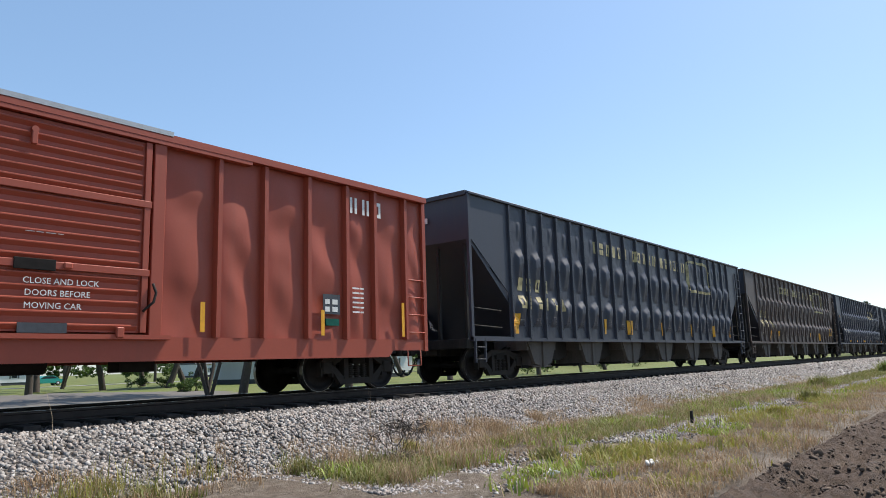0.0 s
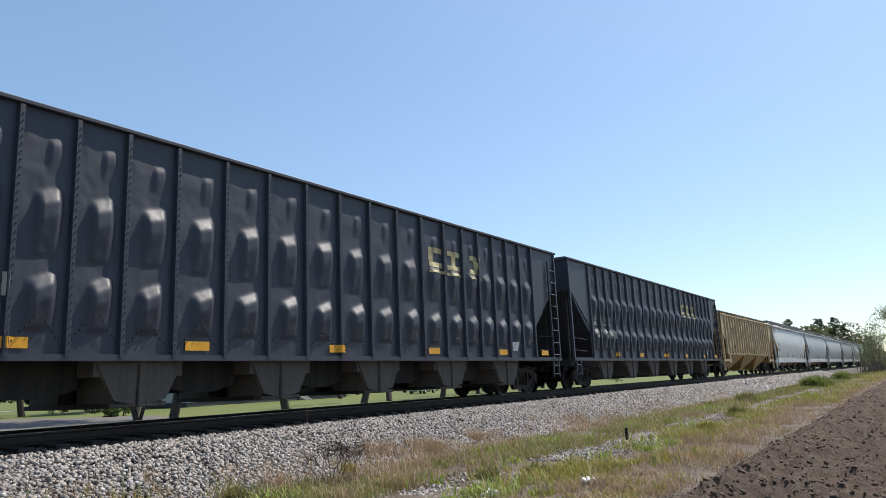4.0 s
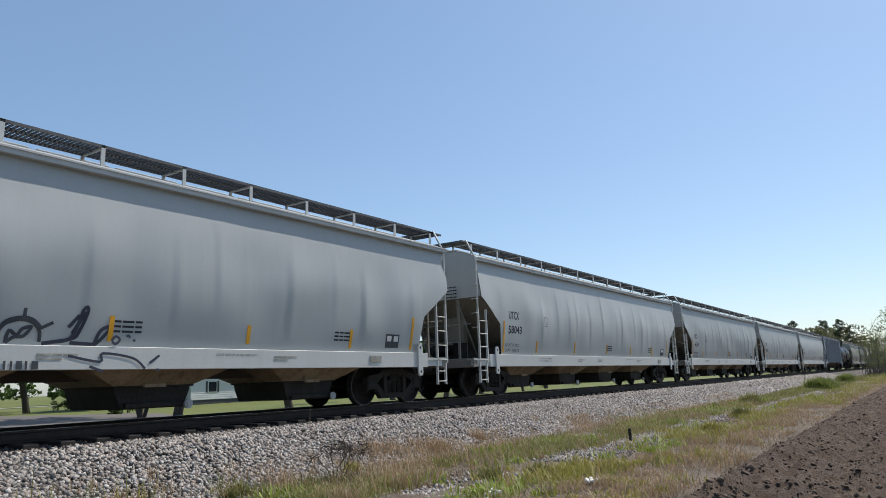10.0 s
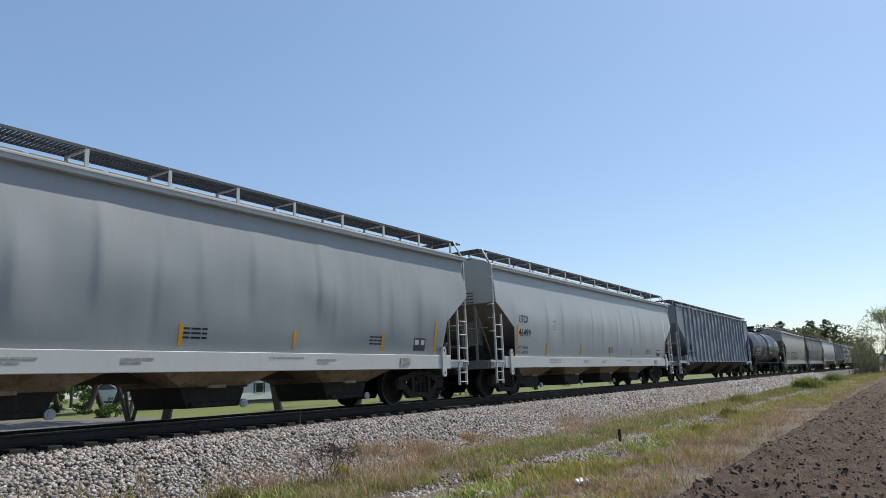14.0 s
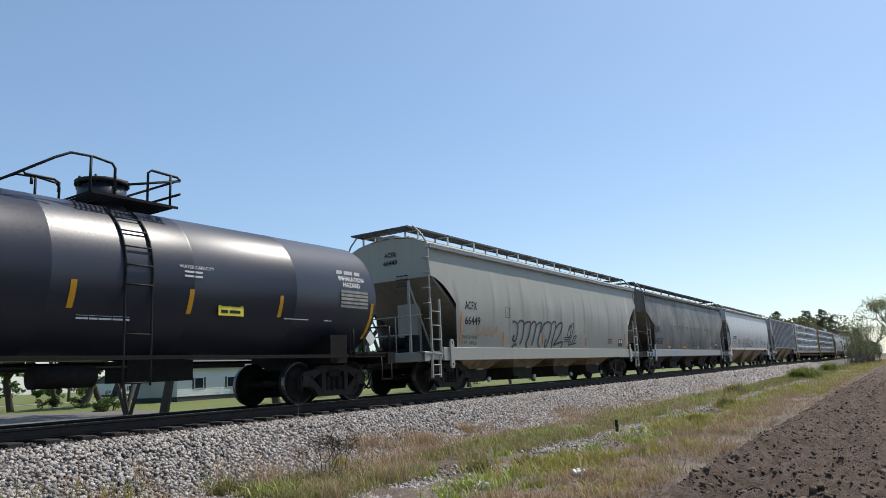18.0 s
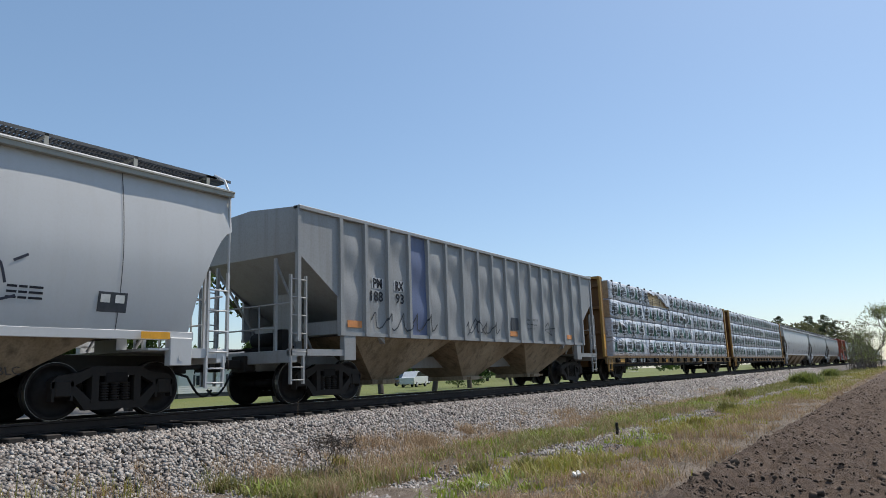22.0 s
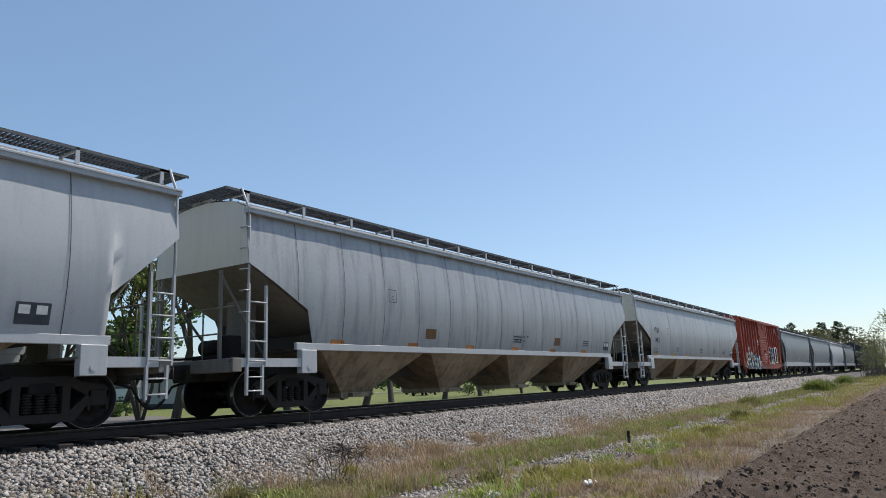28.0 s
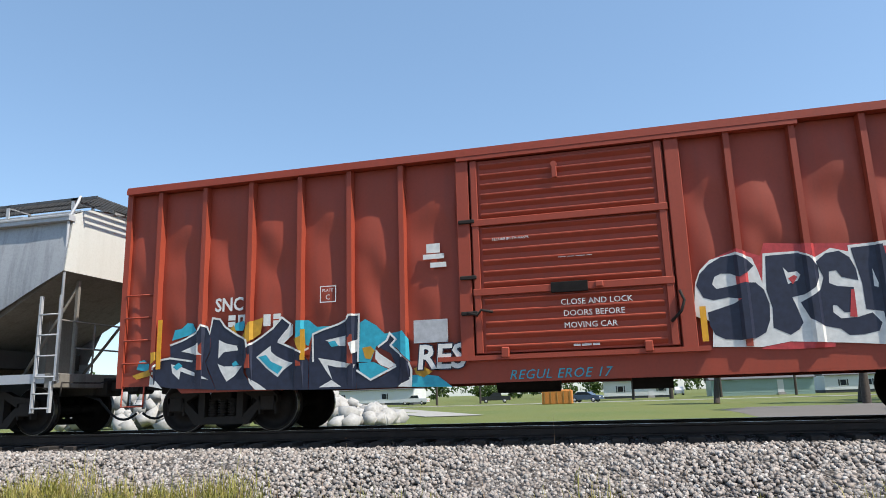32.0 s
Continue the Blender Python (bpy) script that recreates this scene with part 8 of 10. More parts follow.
scrawl(car, [wave(2.6 - h, 4.2 - h, 1.55, 1.9, 4, 12, .05), wave(.5 - h, 1.5 - h, .96, 1.15, 4, 14)], "orange", y - .006, .03, "tag", "thin orange sprayed scrawl")

car, h, y = smooth_hopper(312.2, 329.6, "sooty dark grey covered hopper car streaked with grime", "soot_grey", 4, "beam", 0, .02, 12, cut=(.34, 3.1, 1.5, 2.3), eave=3.98, boards=(4.62, 1.0, .55), ladder_mat="soot_grey", sill_mat="rib_grey", eave_mat="slope_grime", bay_mat="bay_dark", inset=1.8)
dress(car, h, y, "FURX", "843587", ("LD LMT 223500", "LT WT   62500"), "ink", (1.5, 2.1), .33, strips=(), sill=False)
for x in (4.15, 7.2, 10.4, 13.5):
    tape(car, x - h, 1.31, .1, -y - .002, .5)
rnd = random.Random(44)
scrawl(car, [[(x - h, z), (x + .01 - h, z - rnd.uniform(.04, .14))] for q in range(11) for x, z in [(4.3 + q * .86 + e, 2.5 + rnd.uniform(-.02, .02)) for e in (-.13, -.06, .02, .09, .14)]] + [[(4.13 + q * .86 - h, 2.5), (4.47 + q * .86 - h, 2.49)] for q in range(11)], "tag_dark", y - .003, .03, "drip", "short dark drips in a row")
for x, t in ((1.0, "NS"), (4.45, "IS"), (5.5, "17")):
    lettering(t, .42, MAT["sky_blue"], car, x - h, .90, -1.508, "tag", lean=.15, bold=.006)

car, h, y = smooth_hopper(330.8, 348.6, "white covered hopper car with seamed sides and black tags", "white_car", 3, "thin", 1.93, .006, 13, zbot=1.32, cut=(.22, 3.35, 1.1, 1.65), eave=4.05, boards=(4.55, 1.0, .55), ladder_mat="white_car", sill_mat="white_car", eave_mat="beige", inset=1.9, round_cut=True)
dress(car, h, y, "", "", ("LD LMT 223000 LB", "LT WT 63000 LB LOC GNLV 5-97"), "ink", (2.15, 2.15), .25, strips=(), plate=(3.7, 2.03), sill=False, lower=1.66)
lettering("GACX7219", .29, MAT["ink"], car, 2.02 - h, 2.04, y, "running_number", bold=.012, width=1.16)
for x in (.65, 2.1, 6.1, 10.9, 16.3):
    tape(car, x - h, 1.27, .12, 1.5, .55)
for strokes in ([[(5.34, 1.88), (5.47, 1.74)], [(5.39, 1.77), (5.60, 1.67)], [(5.51, 1.89), (5.74, 1.46), (6.21, 1.97)], [(5.64, 1.88), (5.76, 1.48)], [(5.81, 1.95), (5.77, 1.48)], [(5.98, 1.98), (5.81, 1.53)], [(5.76, 1.98), (5.93, 2.15), (6.35, 2.14), (6.33, 2.04), (5.81, 2.00)], [(6.13, 1.77), (6.28, 1.45)]],
                [[(6.74, 1.97), (6.60, 1.72), (6.66, 1.50), (6.90, 1.49), (7.00, 1.74), (6.80, 1.69)], [(6.90, 1.53), (7.04, 2.07), (7.31, 2.09), (7.16, 1.75), (7.37, 1.71), (7.21, 1.50), (6.95, 1.53)], [(7.32, 1.59), (7.47, 2.14), (7.86, 2.20), (7.94, 1.87), (7.70, 1.56), (7.37, 1.57)], [(7.53, 1.93), (7.75, 1.97), (7.64, 1.73), (7.50, 1.76), (7.53, 1.93)], [(7.92, 1.61), (8.03, 2.14), (8.27, 2.16), (8.15, 1.62), (8.45, 1.72), (8.66, 2.14), (8.27, 1.60)], [(6.46, 1.71), (6.74, 2.01)]],
                [[(8.66, 1.64), (8.89, 1.88), (8.95, 1.63)], [(8.74, 1.73), (8.97, 1.74)], [(9.08, 1.63), (9.12, 1.88), (9.31, 1.87)], [(9.11, 1.75), (9.26, 1.75)], [(9.39, 1.65), (9.42, 1.88), (9.58, 1.86), (9.53, 1.75), (9.64, 1.66)], [(8.61, 1.50), (9.58, 1.60)], [(9.77, 1.92), (9.67, 1.77)], [(8.95, 1.93), (9.18, 1.99), (9.39, 1.93)]],
                [[(11.04, 1.73), (11.22, 2.17), (11.47, 2.22), (11.34, 1.97), (11.18, 1.94)], [(11.41, 1.85), (11.59, 2.18), (11.86, 2.17), (11.71, 1.86)], [(11.08, 1.73), (11.98, 1.93)], [(11.17, 1.67), (11.80, 1.84)], [(10.86, 2.08), (11.02, 1.99)], [(11.90, 2.22), (12.12, 2.32)]],
                [[(13.14, 1.64), (13.17, 2.27), (13.51, 2.31), (13.39, 1.99), (13.15, 1.98)], [(13.49, 1.94), (13.72, 2.33), (13.85, 2.01)], [(12.91, 2.20), (13.10, 2.09)], [(13.93, 2.34), (14.13, 2.45)], [(13.17, 1.56), (14.01, 1.84)]]):
    spray(car, h, strokes, "tag_blue", y - .004, .04, "black sprayed tag")
spray(car, h, [[(3.67, 1.93), (3.90, 1.91)], [(3.90, 1.91), (4.27, 1.98), (4.04, 1.69), (4.14, 1.87), (4.29, 1.61)], [(4.15, 1.67), (4.52, 2.04), (4.36, 1.57)], [(4.19, 1.47), (4.52, 1.65)], [(4.56, 2.00), (4.72, 2.09)], [(3.81, 1.71), (4.00, 1.86)], [(4.27, 1.37), (4.37, 1.47)]], "tag_red", y - .004, .055, "red sprayed tag")
lettering("DO NOT HAMMER ON SIDES", .13, MAT["ink"], car, 7.3 - h, 1.50, y, "notice", width=2.2)
for x in (3.1, 8.6, 14.0):
    lettering("BLC", .2, MAT["bay_dark"], car, x - h, .8, -1.16, "stencil", at=pose(x - h, -1.14, .72, 62, 0, 0))

car, h, y = ribbed_hopper(350.2, 367.2, "weathered grey ribbed covered hopper car with sandy hopper bays", "rib_grey", "bay_grime", 16, 1.55, 15.6, 1.5, 3, "rib_grey", 2, odd=(3,), eave=4.16, cut=(.2, 3.2, 1.55, 2.3), boards=False, closed_roof=True)
bm = bmesh.new()
bx(bm, 2.69 - h, 3.14 - h, y, y + .002, 2.62, 2.89)
bx(bm, 3.56 - h, 3.99 - h, y, y + .002, 2.62, 2.89)
part("stencil_patch", bm, MAT["silver"], car)
bm = bmesh.new()
for i, (t, n) in enumerate((("PM", "188"), ("RX", "93"))):
    lettering(t, .31, MAT["ink"], car, 2.73 - h + .87 * i, 2.65, y - .004, "reporting_mark", bold=.014, width=.36)
    lettering(n, .34, MAT["ink"], car, 2.56 - h + 1.05 * i, 2.32, y, "running_number", bold=.008, width=.56 if i == 0 else .37)
bm.free()
lettering("EXW 10-3  H13-10", .1, MAT["ink"], car, 10.9 - h, 2.2, y, "load_data")
lettering("EW 10-1  H14-6", .1, MAT["ink"], car, 10.9 - h, 2.04, y, "load_data")
lettering("CU FT 4750", .1, MAT["ink"], car, 10.9 - h, 1.88, y, "load_data")
bm = bmesh.new()
bx(bm, 9.75 - h, 10.25 - h, y - .004, y, 1.85, 2.25)
part("stencil_panel", bm, MAT["tag_dark"], car)
for x in (2.05, 9.9, 14.35):
    tape(car, x - h, 1.65, .16, -y, .5, "orange")
scrawl(car, [wave(2.6 - h, 5.4 - h, 1.6, 2.1, 5, 40, .1), wave(6.9 - h, 8.9 - h, 1.65, 2.05, 4, 41, .12), [(7.0 - h, 1.6), (7.5 - h, 2.1), (8.1 - h, 1.65)], [(12.1 - h, 1.9), (12.5 - h, 2.2), (12.8 - h, 1.75), (12.2 - h, 1.95), (12.9 - h, 2.0)]], "tag_dark", y - .004, .035, "tag", "faint black tags")

centrebeam(368.3, 392.55, [1.22, 5.88, 10.52, 15.06, 19.32, 23.9], 1)
centrebeam(393.95, 418.2, [.5, 5.02, 9.55, 14.4, 19.1, 23.86], 2)

for i, (a, c) in enumerate(((419.3, 439.9), (441.2, 462.2), (463.55, 484.4))):
    car, h, y = smooth_hopper(a, c, ("pale grey covered hopper car with plain smooth sides", "streaked aluminium-grey covered hopper car with welded seams", "streaked light grey covered hopper car with welded seams")[i], ("pale_grey", "alu_grey", "alu_grey")[i], 4, "thin", (2.06, 1.42, 1.47)[i], .006, 20 + i, zbot=1.36, cut=((.28, 3.2, 1.5, 2.1), (.25, 2.95, 2.1, 2.0), (.28, 3.0, 2.2, 2.05))[i], eave=3.98, boards=(4.5, 1.22, .7), ladder_mat="pale_grey", sill_mat="pale_grey", eave_mat="pale_grey", inset=1.9, end_mat="end_white", first=(0, 0, .5)[i])
    dress(car, h, y, *(("ALHX", "1914", ()), ("", "", ()), ("VTGX", "1483", ("LD LMT 216200", "LT WT   69800")))[i], "ink", ((2.45, 2.45), (2.6, 2.5), (2.57, 2.53))[i], .255, strips=(), plate=(4.6, 2.5), sill=False, lower=1.55)
    for x in (2.9, 5.7, 8.4, 11.1, 13.8, 16.5):
        tape(car, x - h, 1.44, .1, -y - .01, .45, ("slate", "orange", "yellow")[i])
    bm = bmesh.new()
    for x in (6.2, 13.9):
        bx(bm, x - h, x + .45 - h, y - .004, y, 1.66, 1.92)
    part("stencil_panel", bm, MAT["beam_rust" if i == 1 else "slate"], car)
    if i == 1:
        lettering("DO NOT MOVE CAR", .1, MAT["ink"], car, 11.0 - h, 1.85, y, "notice")
        lettering("WITH HATCHES", .1, MAT["ink"], car, 11.0 - h, 1.72, y, "notice")

boxcar(485.8, 501.4, True, "box_red", False, [.69, 1.6, 2.51, 3.44, 4.34, 5.25], 6.42, 9.41, [10.33, 11.23, 12.16, 13.1, 14.02, 14.9])

for i, (a, c, col) in enumerate(((502.85, 521.4, "slate"), (522.7, 541.0, "slate"), (542.4, 561.0, "white_car"), (562.4, 581.0, "slate"))):
    car, h, y = smooth_hopper(a, c, ("slate grey covered hopper car with a pale side sill", "slate grey covered hopper car with a pale side sill", "white covered hopper car", "slate grey covered hopper car")[i], col, 4, "beam", 0, .03, 30 + i, cut=(.34, 3.3, 1.6, 2.1), eave=3.98, boards=(4.55, 1.0, .55), ladder_mat="slate", sill_mat="pale_grey", eave_mat="pale_grey" if col != "slate" else "slate", bay_mat="bay_dark", round_cut=True)
    dress(car, h, y, "", "", (), "white_ink" if col == "slate" else "ink", (2.1, 2.3), .22, strips=(), sill=False)
pocket_hopper(582.4, 604.9, "hop_black", "faded_ink", 4, False)
pocket_hopper(606.2, 628.8, "hop_black", "faded_ink", 5, False)
for a, c in ((630.1, 648.5), (649.8, 668.2), (669.5, 687.9)):
    smooth_hopper(a, c, "slate grey covered hopper car with a pale side sill", "slate", 4, "beam", 0, .03, 30, cut=(.34, 3.3, 1.6, 2.1), eave=3.98, ladder_mat="slate", sill_mat="pale_grey", eave_mat="slate", bay_mat="bay_dark", round_cut=True)
for car_ob, (side_fn, plane, floor_z) in SIDES.items():
    settle(car_ob, side_fn, plane, floor_z)

# ---------- beyond the track: houses, vehicles, trees ----------
MAT["siding"] = paint("siding", (.62, .63, .62), .7, (.4, .38, .34), .2, .15)
MAT["skirt"] = plain("skirt", (.06, .062, .065), .8)
MAT["roofing"] = plain("roofing", (.10, .10, .105), .9, 0, .3, 14)
MAT["tin_green"] = paint("tin_green", (.26, .36, .32), .5, (.2, .2, .16), .2, .2)
MAT["glass"] = plain("window_glass", (.02, .025, .03), .08, 0, .2)
MAT["bark"] = plain("bark", (.060, .048, .038), .95, 0, .4, 12)
MAT["gravel"] = paint("gravel", (.12, .105, .09), .95, (.06, .05, .042), .6, .1)
MAT["concrete"] = plain("concrete", (.30, .285, .26), .9, 0, .15, 2)
MAT["leaf_green"] = pieces("leaf_green", [(.030, .062, .012), (.062, .110, .020), (.092, .145, .028), (.045, .082, .018)], .6, 3, 0, .45)
MAT["leaf_bud"] = pieces("leaf_bud", [(.085, .085, .04), (.13, .13, .06), (.16, .165, .07), (.10, .09, .055)], .7, 3, 0, .4)
MAT["leaf_spring"] = pieces("leaf_spring", [(.11, .15, .03), (.175, .22, .055), (.22, .25, .075), (.15, .16, .055)], .6, 3, 0, .5)
MAT["needle"] = pieces("pine_needle", [(.035, .055, .022), (.055, .080, .030), (.075, .100, .038)], .65, 3, 0, .2)
MAT["bare_twig"] = plain("bare_twig", (.13, .11, .09), .95, 0, .3)
MAT["grass_green"] = pieces("grass_green", [(.12, .145, .03), (.21, .225, .05), (.28, .27, .08), (.16, .175, .04), (.35, .29, .15), (.24, .235, .065)], .65, 3, 0, .35)
MAT["grass_lime"] = pieces("grass_lime", [(.23, .31, .035), (.30, .36, .05), (.17, .24, .03), (.36, .38, .07)], .6, 3, 0, .35)
MAT["grass_gold"] = pieces("grass_gold", [(.33, .30, .06), (.29, .30, .045), (.43, .36, .12), (.22, .24, .04), (.38, .27, .11)], .7, 3, 0, .3)
MAT["grass_dry"] = pieces("grass_dry", [(.35, .25, .15), (.44, .34, .21), (.28, .185, .11), (.40, .25, .145), (.48, .39, .26)], .85, 3, 0, .25)
MAT["clods"] = pieces("soil_clods", [(.06, .04, .028), (.090, .062, .044), (.125, .088, .062), (.075, .05, .036)], .95, 20, .4)


def house(x0, x1, y0, y1, z, wall, eave, label, wall_mat, windows, skirt=True, gable="x"):
    ob = thing("house", label, "house", at=pose((x0 + x1) / 2, (y0 + y1) / 2, z))
    w, d = (x1 - x0) / 2, (y1 - y0) / 2
    bm = bmesh.new()
    bx(bm, -w, w, -d, d, .45 if skirt else 0, wall)
    wl = part("wall", bm, MAT[wall_mat], ob)
    for i in range(int((wall - .45) / .2)):
        part("siding_board", shared("siding_%s_%.1f" % (wall_mat, w), lambda b: slab(b, [(-.018, 0), (-.004, .19), (0, .19), (0, 0)], "x", -w, w), MAT[wall_mat]), None, wl, at=pose(0, -d, .5 + i * .2))
    if skirt:
        bm = bmesh.new()
        bx(bm, -w + .04, w - .04, -d + .04, d - .04, 0, .45)
        part("foundation", bm, MAT["skirt"], ob)
    bm = bmesh.new()
    if gable == "x":
        slab(bm, [(-d - .4, wall - .05), (0, eave), (d + .4, wall - .05), (d + .4, wall + .08), (0, eave + .16), (-d - .4, wall + .08)], "x", -w - .3, w + .3)
        slab(bm, [(-d, wall), (d, wall), (0, eave)], "x", -w, w)
    part("roof", bm, MAT["roofing"], ob)
    for wx in windows:
        bm = bmesh.new()
        bx(bm, wx - .55, wx + .55, -d - .05, -d, 1.15, 2.25)
        wd = part("window", bm, MAT["siding"], ob)
        bm = bmesh.new()
        bx(bm, wx - .47, wx + .47, -d - .06, -d - .04, 1.22, 2.18)
        part("pane", bm, MAT["glass"], wd)
        bm = bmesh.new()
        bx(bm, wx - .8, wx - .58, -d - .04, -d, 1.15, 2.25)
        bx(bm, wx + .58, wx + .8, -d - .04, -d, 1.15, 2.25)
        part("shutter", bm, MAT["skirt"], wd)
    bm = bmesh.new()
    bx(bm, w * .3, w * .3 + .95, -d - .05, -d, .45, 2.5)
    part("door", bm, MAT["siding"], ob)
    bm = bmesh.new()
    for i in range(3):
        bx(bm, w * .3 - .1, w * .3 + 1.05, -d - .35 - .3 * (2 - i), -d - .05 - .3 * (2 - i), 0, .15 * (i + 1))
    part("steps", bm, MAT["concrete"], ob)
    return ob


house(43, 66, 59.5, 67, -.9, 3.2, 4.9, "white clapboard house on a dark block foundation", "siding", (-9, -5, -1.5, 6, 9.2))
house(76, 92, 82, 90, -.9, 3.0, 4.6, "white clapboard house behind lawn trees", "siding", (-5, -1.5, 4.8))
house(14, 30, 128, 136, -.9, 2.7, 3.6, "pale green metal shed on the far side of the grass", "tin_green", (), False)
house(-4, 8, 132, 140, -.9, 3.1, 4.8, "small white house beyond the grass field", "siding", (-3, 4))
house(34, 52, 138, 146, -.9, 3.0, 4.4, "long white house beyond the grass field", "siding", (-6, -2, 6))
house(-60, -40, 132, 141, -.9, 3.0, 4.6, "white house with steps beyond the road", "siding", (-5, 4))
house(92, 112, 150, 158, -.9, 3.0, 4.6, "long white house at the edge of the trees", "siding", (-6, 0, 6))


def vehicle(x, y, turn, body, label, name, kind="car"):
    """A parked vehicle: body, glasshouse, lamps and four wheels."""
    ob = thing(name, label, "vehicle", "parked vehicles", pose(x, y, -.9, 0, 0, turn))
    L, W = (4.6, .9) if kind == "car" else (5.3, .98)
    M = plain(name + "_paint", body, .25, 0, .08)
    bm = bmesh.new()
    if kind == "car":
        slab(bm, [(-2.3, .35), (-2.3, .78), (-2.1, .92), (-1.2, .98), (1.5, 1.0), (2.15, .88), (2.3, .7), (2.3, .35)], "y", -W, W)
    elif kind == "van":
        slab(bm, [(-2.6, .4), (-2.6, 1.2), (-1.9, 1.25), (2.6, 1.3), (2.65, .4)], "y", -W, W)
    else:
        slab(bm, [(-2.65, .45), (-2.65, 1.05), (-.9, 1.15), (2.65, 1.15), (2.65, .45)], "y", -W, W)
    bmesh.ops.bevel(bm, geom=bm.edges[:], offset=.05, segments=2, affect="EDGES")
    part("body", bm, M, ob)
    bm = bmesh.new()
    if kind == "car":
        roof = [(-1.25, .96), (-.55, 1.42), (.9, 1.45), (1.6, .98)]
    elif kind == "van":
        roof = [(-1.9, 1.22), (-1.1, 1.95), (2.5, 2.0), (2.62, 1.25)]
    else:
        roof = [(-1.0, 1.1), (-.35, 1.75), (.95, 1.78), (1.15, 1.12)]
    slab(bm, roof, "y", -W + .08, W - .08)
    cab = part("cab", bm, M, ob)
    bm = bmesh.new()
    cxm = sum(p[0] for p in roof) / 4
    czm = sum(p[1] for p in roof) / 4
    slab(bm, [(cxm + (p[0] - cxm) * .86, czm + (p[1] - czm) * .72) for p in roof], "y", -W + .07, W - .07)
    part("side_glass", bm, MAT["glass"], cab)
    for sx in (-1, 1):
        for sy in (-1, 1):
            bm = bmesh.new()
            lathe(bm, [(.2, -.11), (.32, -.1), (.335, -.05), (.335, .05), (.32, .1), (.2, .11)], (0, 0), 16)
            wl = part("wheel", bm, MAT["hose"], ob, at=pose(sx * L * .3, sy * (W - .1), .335))
            bm = bmesh.new()
            lathe(bm, [(.05, -.12), (.2, -.118), (.2, .118), (.05, .12)], (0, 0), 12)
            part("rim", bm, MAT["silver"], wl)
    for sx in (-1, 1):
        for sy in (-1, 1):
            bm = bmesh.new()
            bx(bm, -.04, .04, -.15, .15, -.07, .07, .01)
            part("headlight" if sx < 0 else "tail_light", bm, MAT["white_ink"] if sx < 0 else MAT["tag_red"], ob, at=pose(sx * L * .495, sy * (W - .25), .72))
    return ob


vehicle(73, 53, 15, (.6, .62, .63), "white sport utility vehicle parked on the lawn drive", "van", "van")
vehicle(92, 66, 0, (.58, .6, .62), "white van parked beside a house", "van", "van")
vehicle(84, 62, 170, (.20, .24, .30), "grey-blue pickup parked beside a house", "pickup_truck", "pickup")
vehicle(-22, 121, 10, (.015, .016, .018), "black pickup parked on a gravel drive", "pickup_truck", "pickup")
vehicle(-5.5, 101, 160, (.07, .10, .15), "dark blue car parked beside the grass", "car")
vehicle(-38, 126, 0, (.6, .6, .6), "white pickup parked by the road", "pickup_truck", "pickup")
vehicle(52, 170, 0, (.42, .03, .03), "red car parked far off by a house", "car")
vehicle(44, 112, 0, (.03, .30, .26), "teal green car parked by the far grass", "car")
vehicle(-62, 120, 0, (.05, .07, .16), "dark blue car parked by the road", "car")
vehicle(12, 176, 90, (.55, .56, .58), "white camper trailer far behind the trees", "camper", "van")

bm = bmesh.new()
bx(bm, -1.9, 1.9, -1.0, 1.0, 0, 1.7, .06)
bx(bm, -1.7, 1.7, -.8, .8, 1.7, 1.8, .03)
tp = thing("skip_bin", "orange metal bin standing on the grass", "container", at=pose(-8.6, 92, -.9))
part("bin", bm, plain("bin_orange", (.52, .19, .03), .6), tp)
bm = bmesh.new()
for i in range(5):
    bx(bm, -1.6 + i * .8, -1.5 + i * .8, -1.06, -1.0, .1, 1.6)
part("rib", bm, MAT["beam_yellow"], tp)

bm = bmesh.new()
bx(bm, -300, 300, 96, 99.5, -.905, -.865)
tagged(new("road", mesh("road", bm, MAT["concrete"])), "pale worn side road beyond the grass", "road", kind="structure")
bm = bmesh.new()
slab(bm, [(-40, 96), (-33, 96), (-10, 50), (-14, 49)], "z", -.9, -.872)
tagged(new("drive", mesh("drive", bm, MAT["concrete"])), "pale gravel drive across the grass", "drive", kind="structure")
tagged(new("gravel_pad", grid_mesh("gravel_pad", np.linspace(6, 30, 60), np.linspace(33, 56, 50), lambda X, Yg: -.93 + .38 * np.exp(-(((X - 17) / 8) ** 2 + ((Yg - 44) / 7) ** 2)) + lumps(X, Yg, 8, ((2, .03), (6, .03))) * np.exp(-(((X - 17) / 8) ** 2 + ((Yg - 44) / 7) ** 2)), MAT["gravel"])), "low spread heap of grey gravel on the grass", "gravel", kind="structure")
tagged(new("track_side_path", grid_mesh("track_side_path", np.linspace(-60, 140, 200), np.linspace(15.6, 19.5, 12), lambda X, Yg: ground_z(Yg) + .035 + lumps(X, Yg, 12, ((1.5, .015), (6, .01))), MAT["gravel"])), "gravel strip along the far side of the track", "path", kind="structure")


# ---------- stones, leaves and blades ----------
CUBE_F = np.array([(0, 1, 3, 2), (4, 6, 7, 5), (0, 4, 5, 1), (2, 3, 7, 6), (0, 2, 6, 4), (1, 5, 7, 3)])
CUBE_V = np.array([(x, y, z) for x in (-1, 1) for y in (-1, 1) for z in (-1, 1)], float)


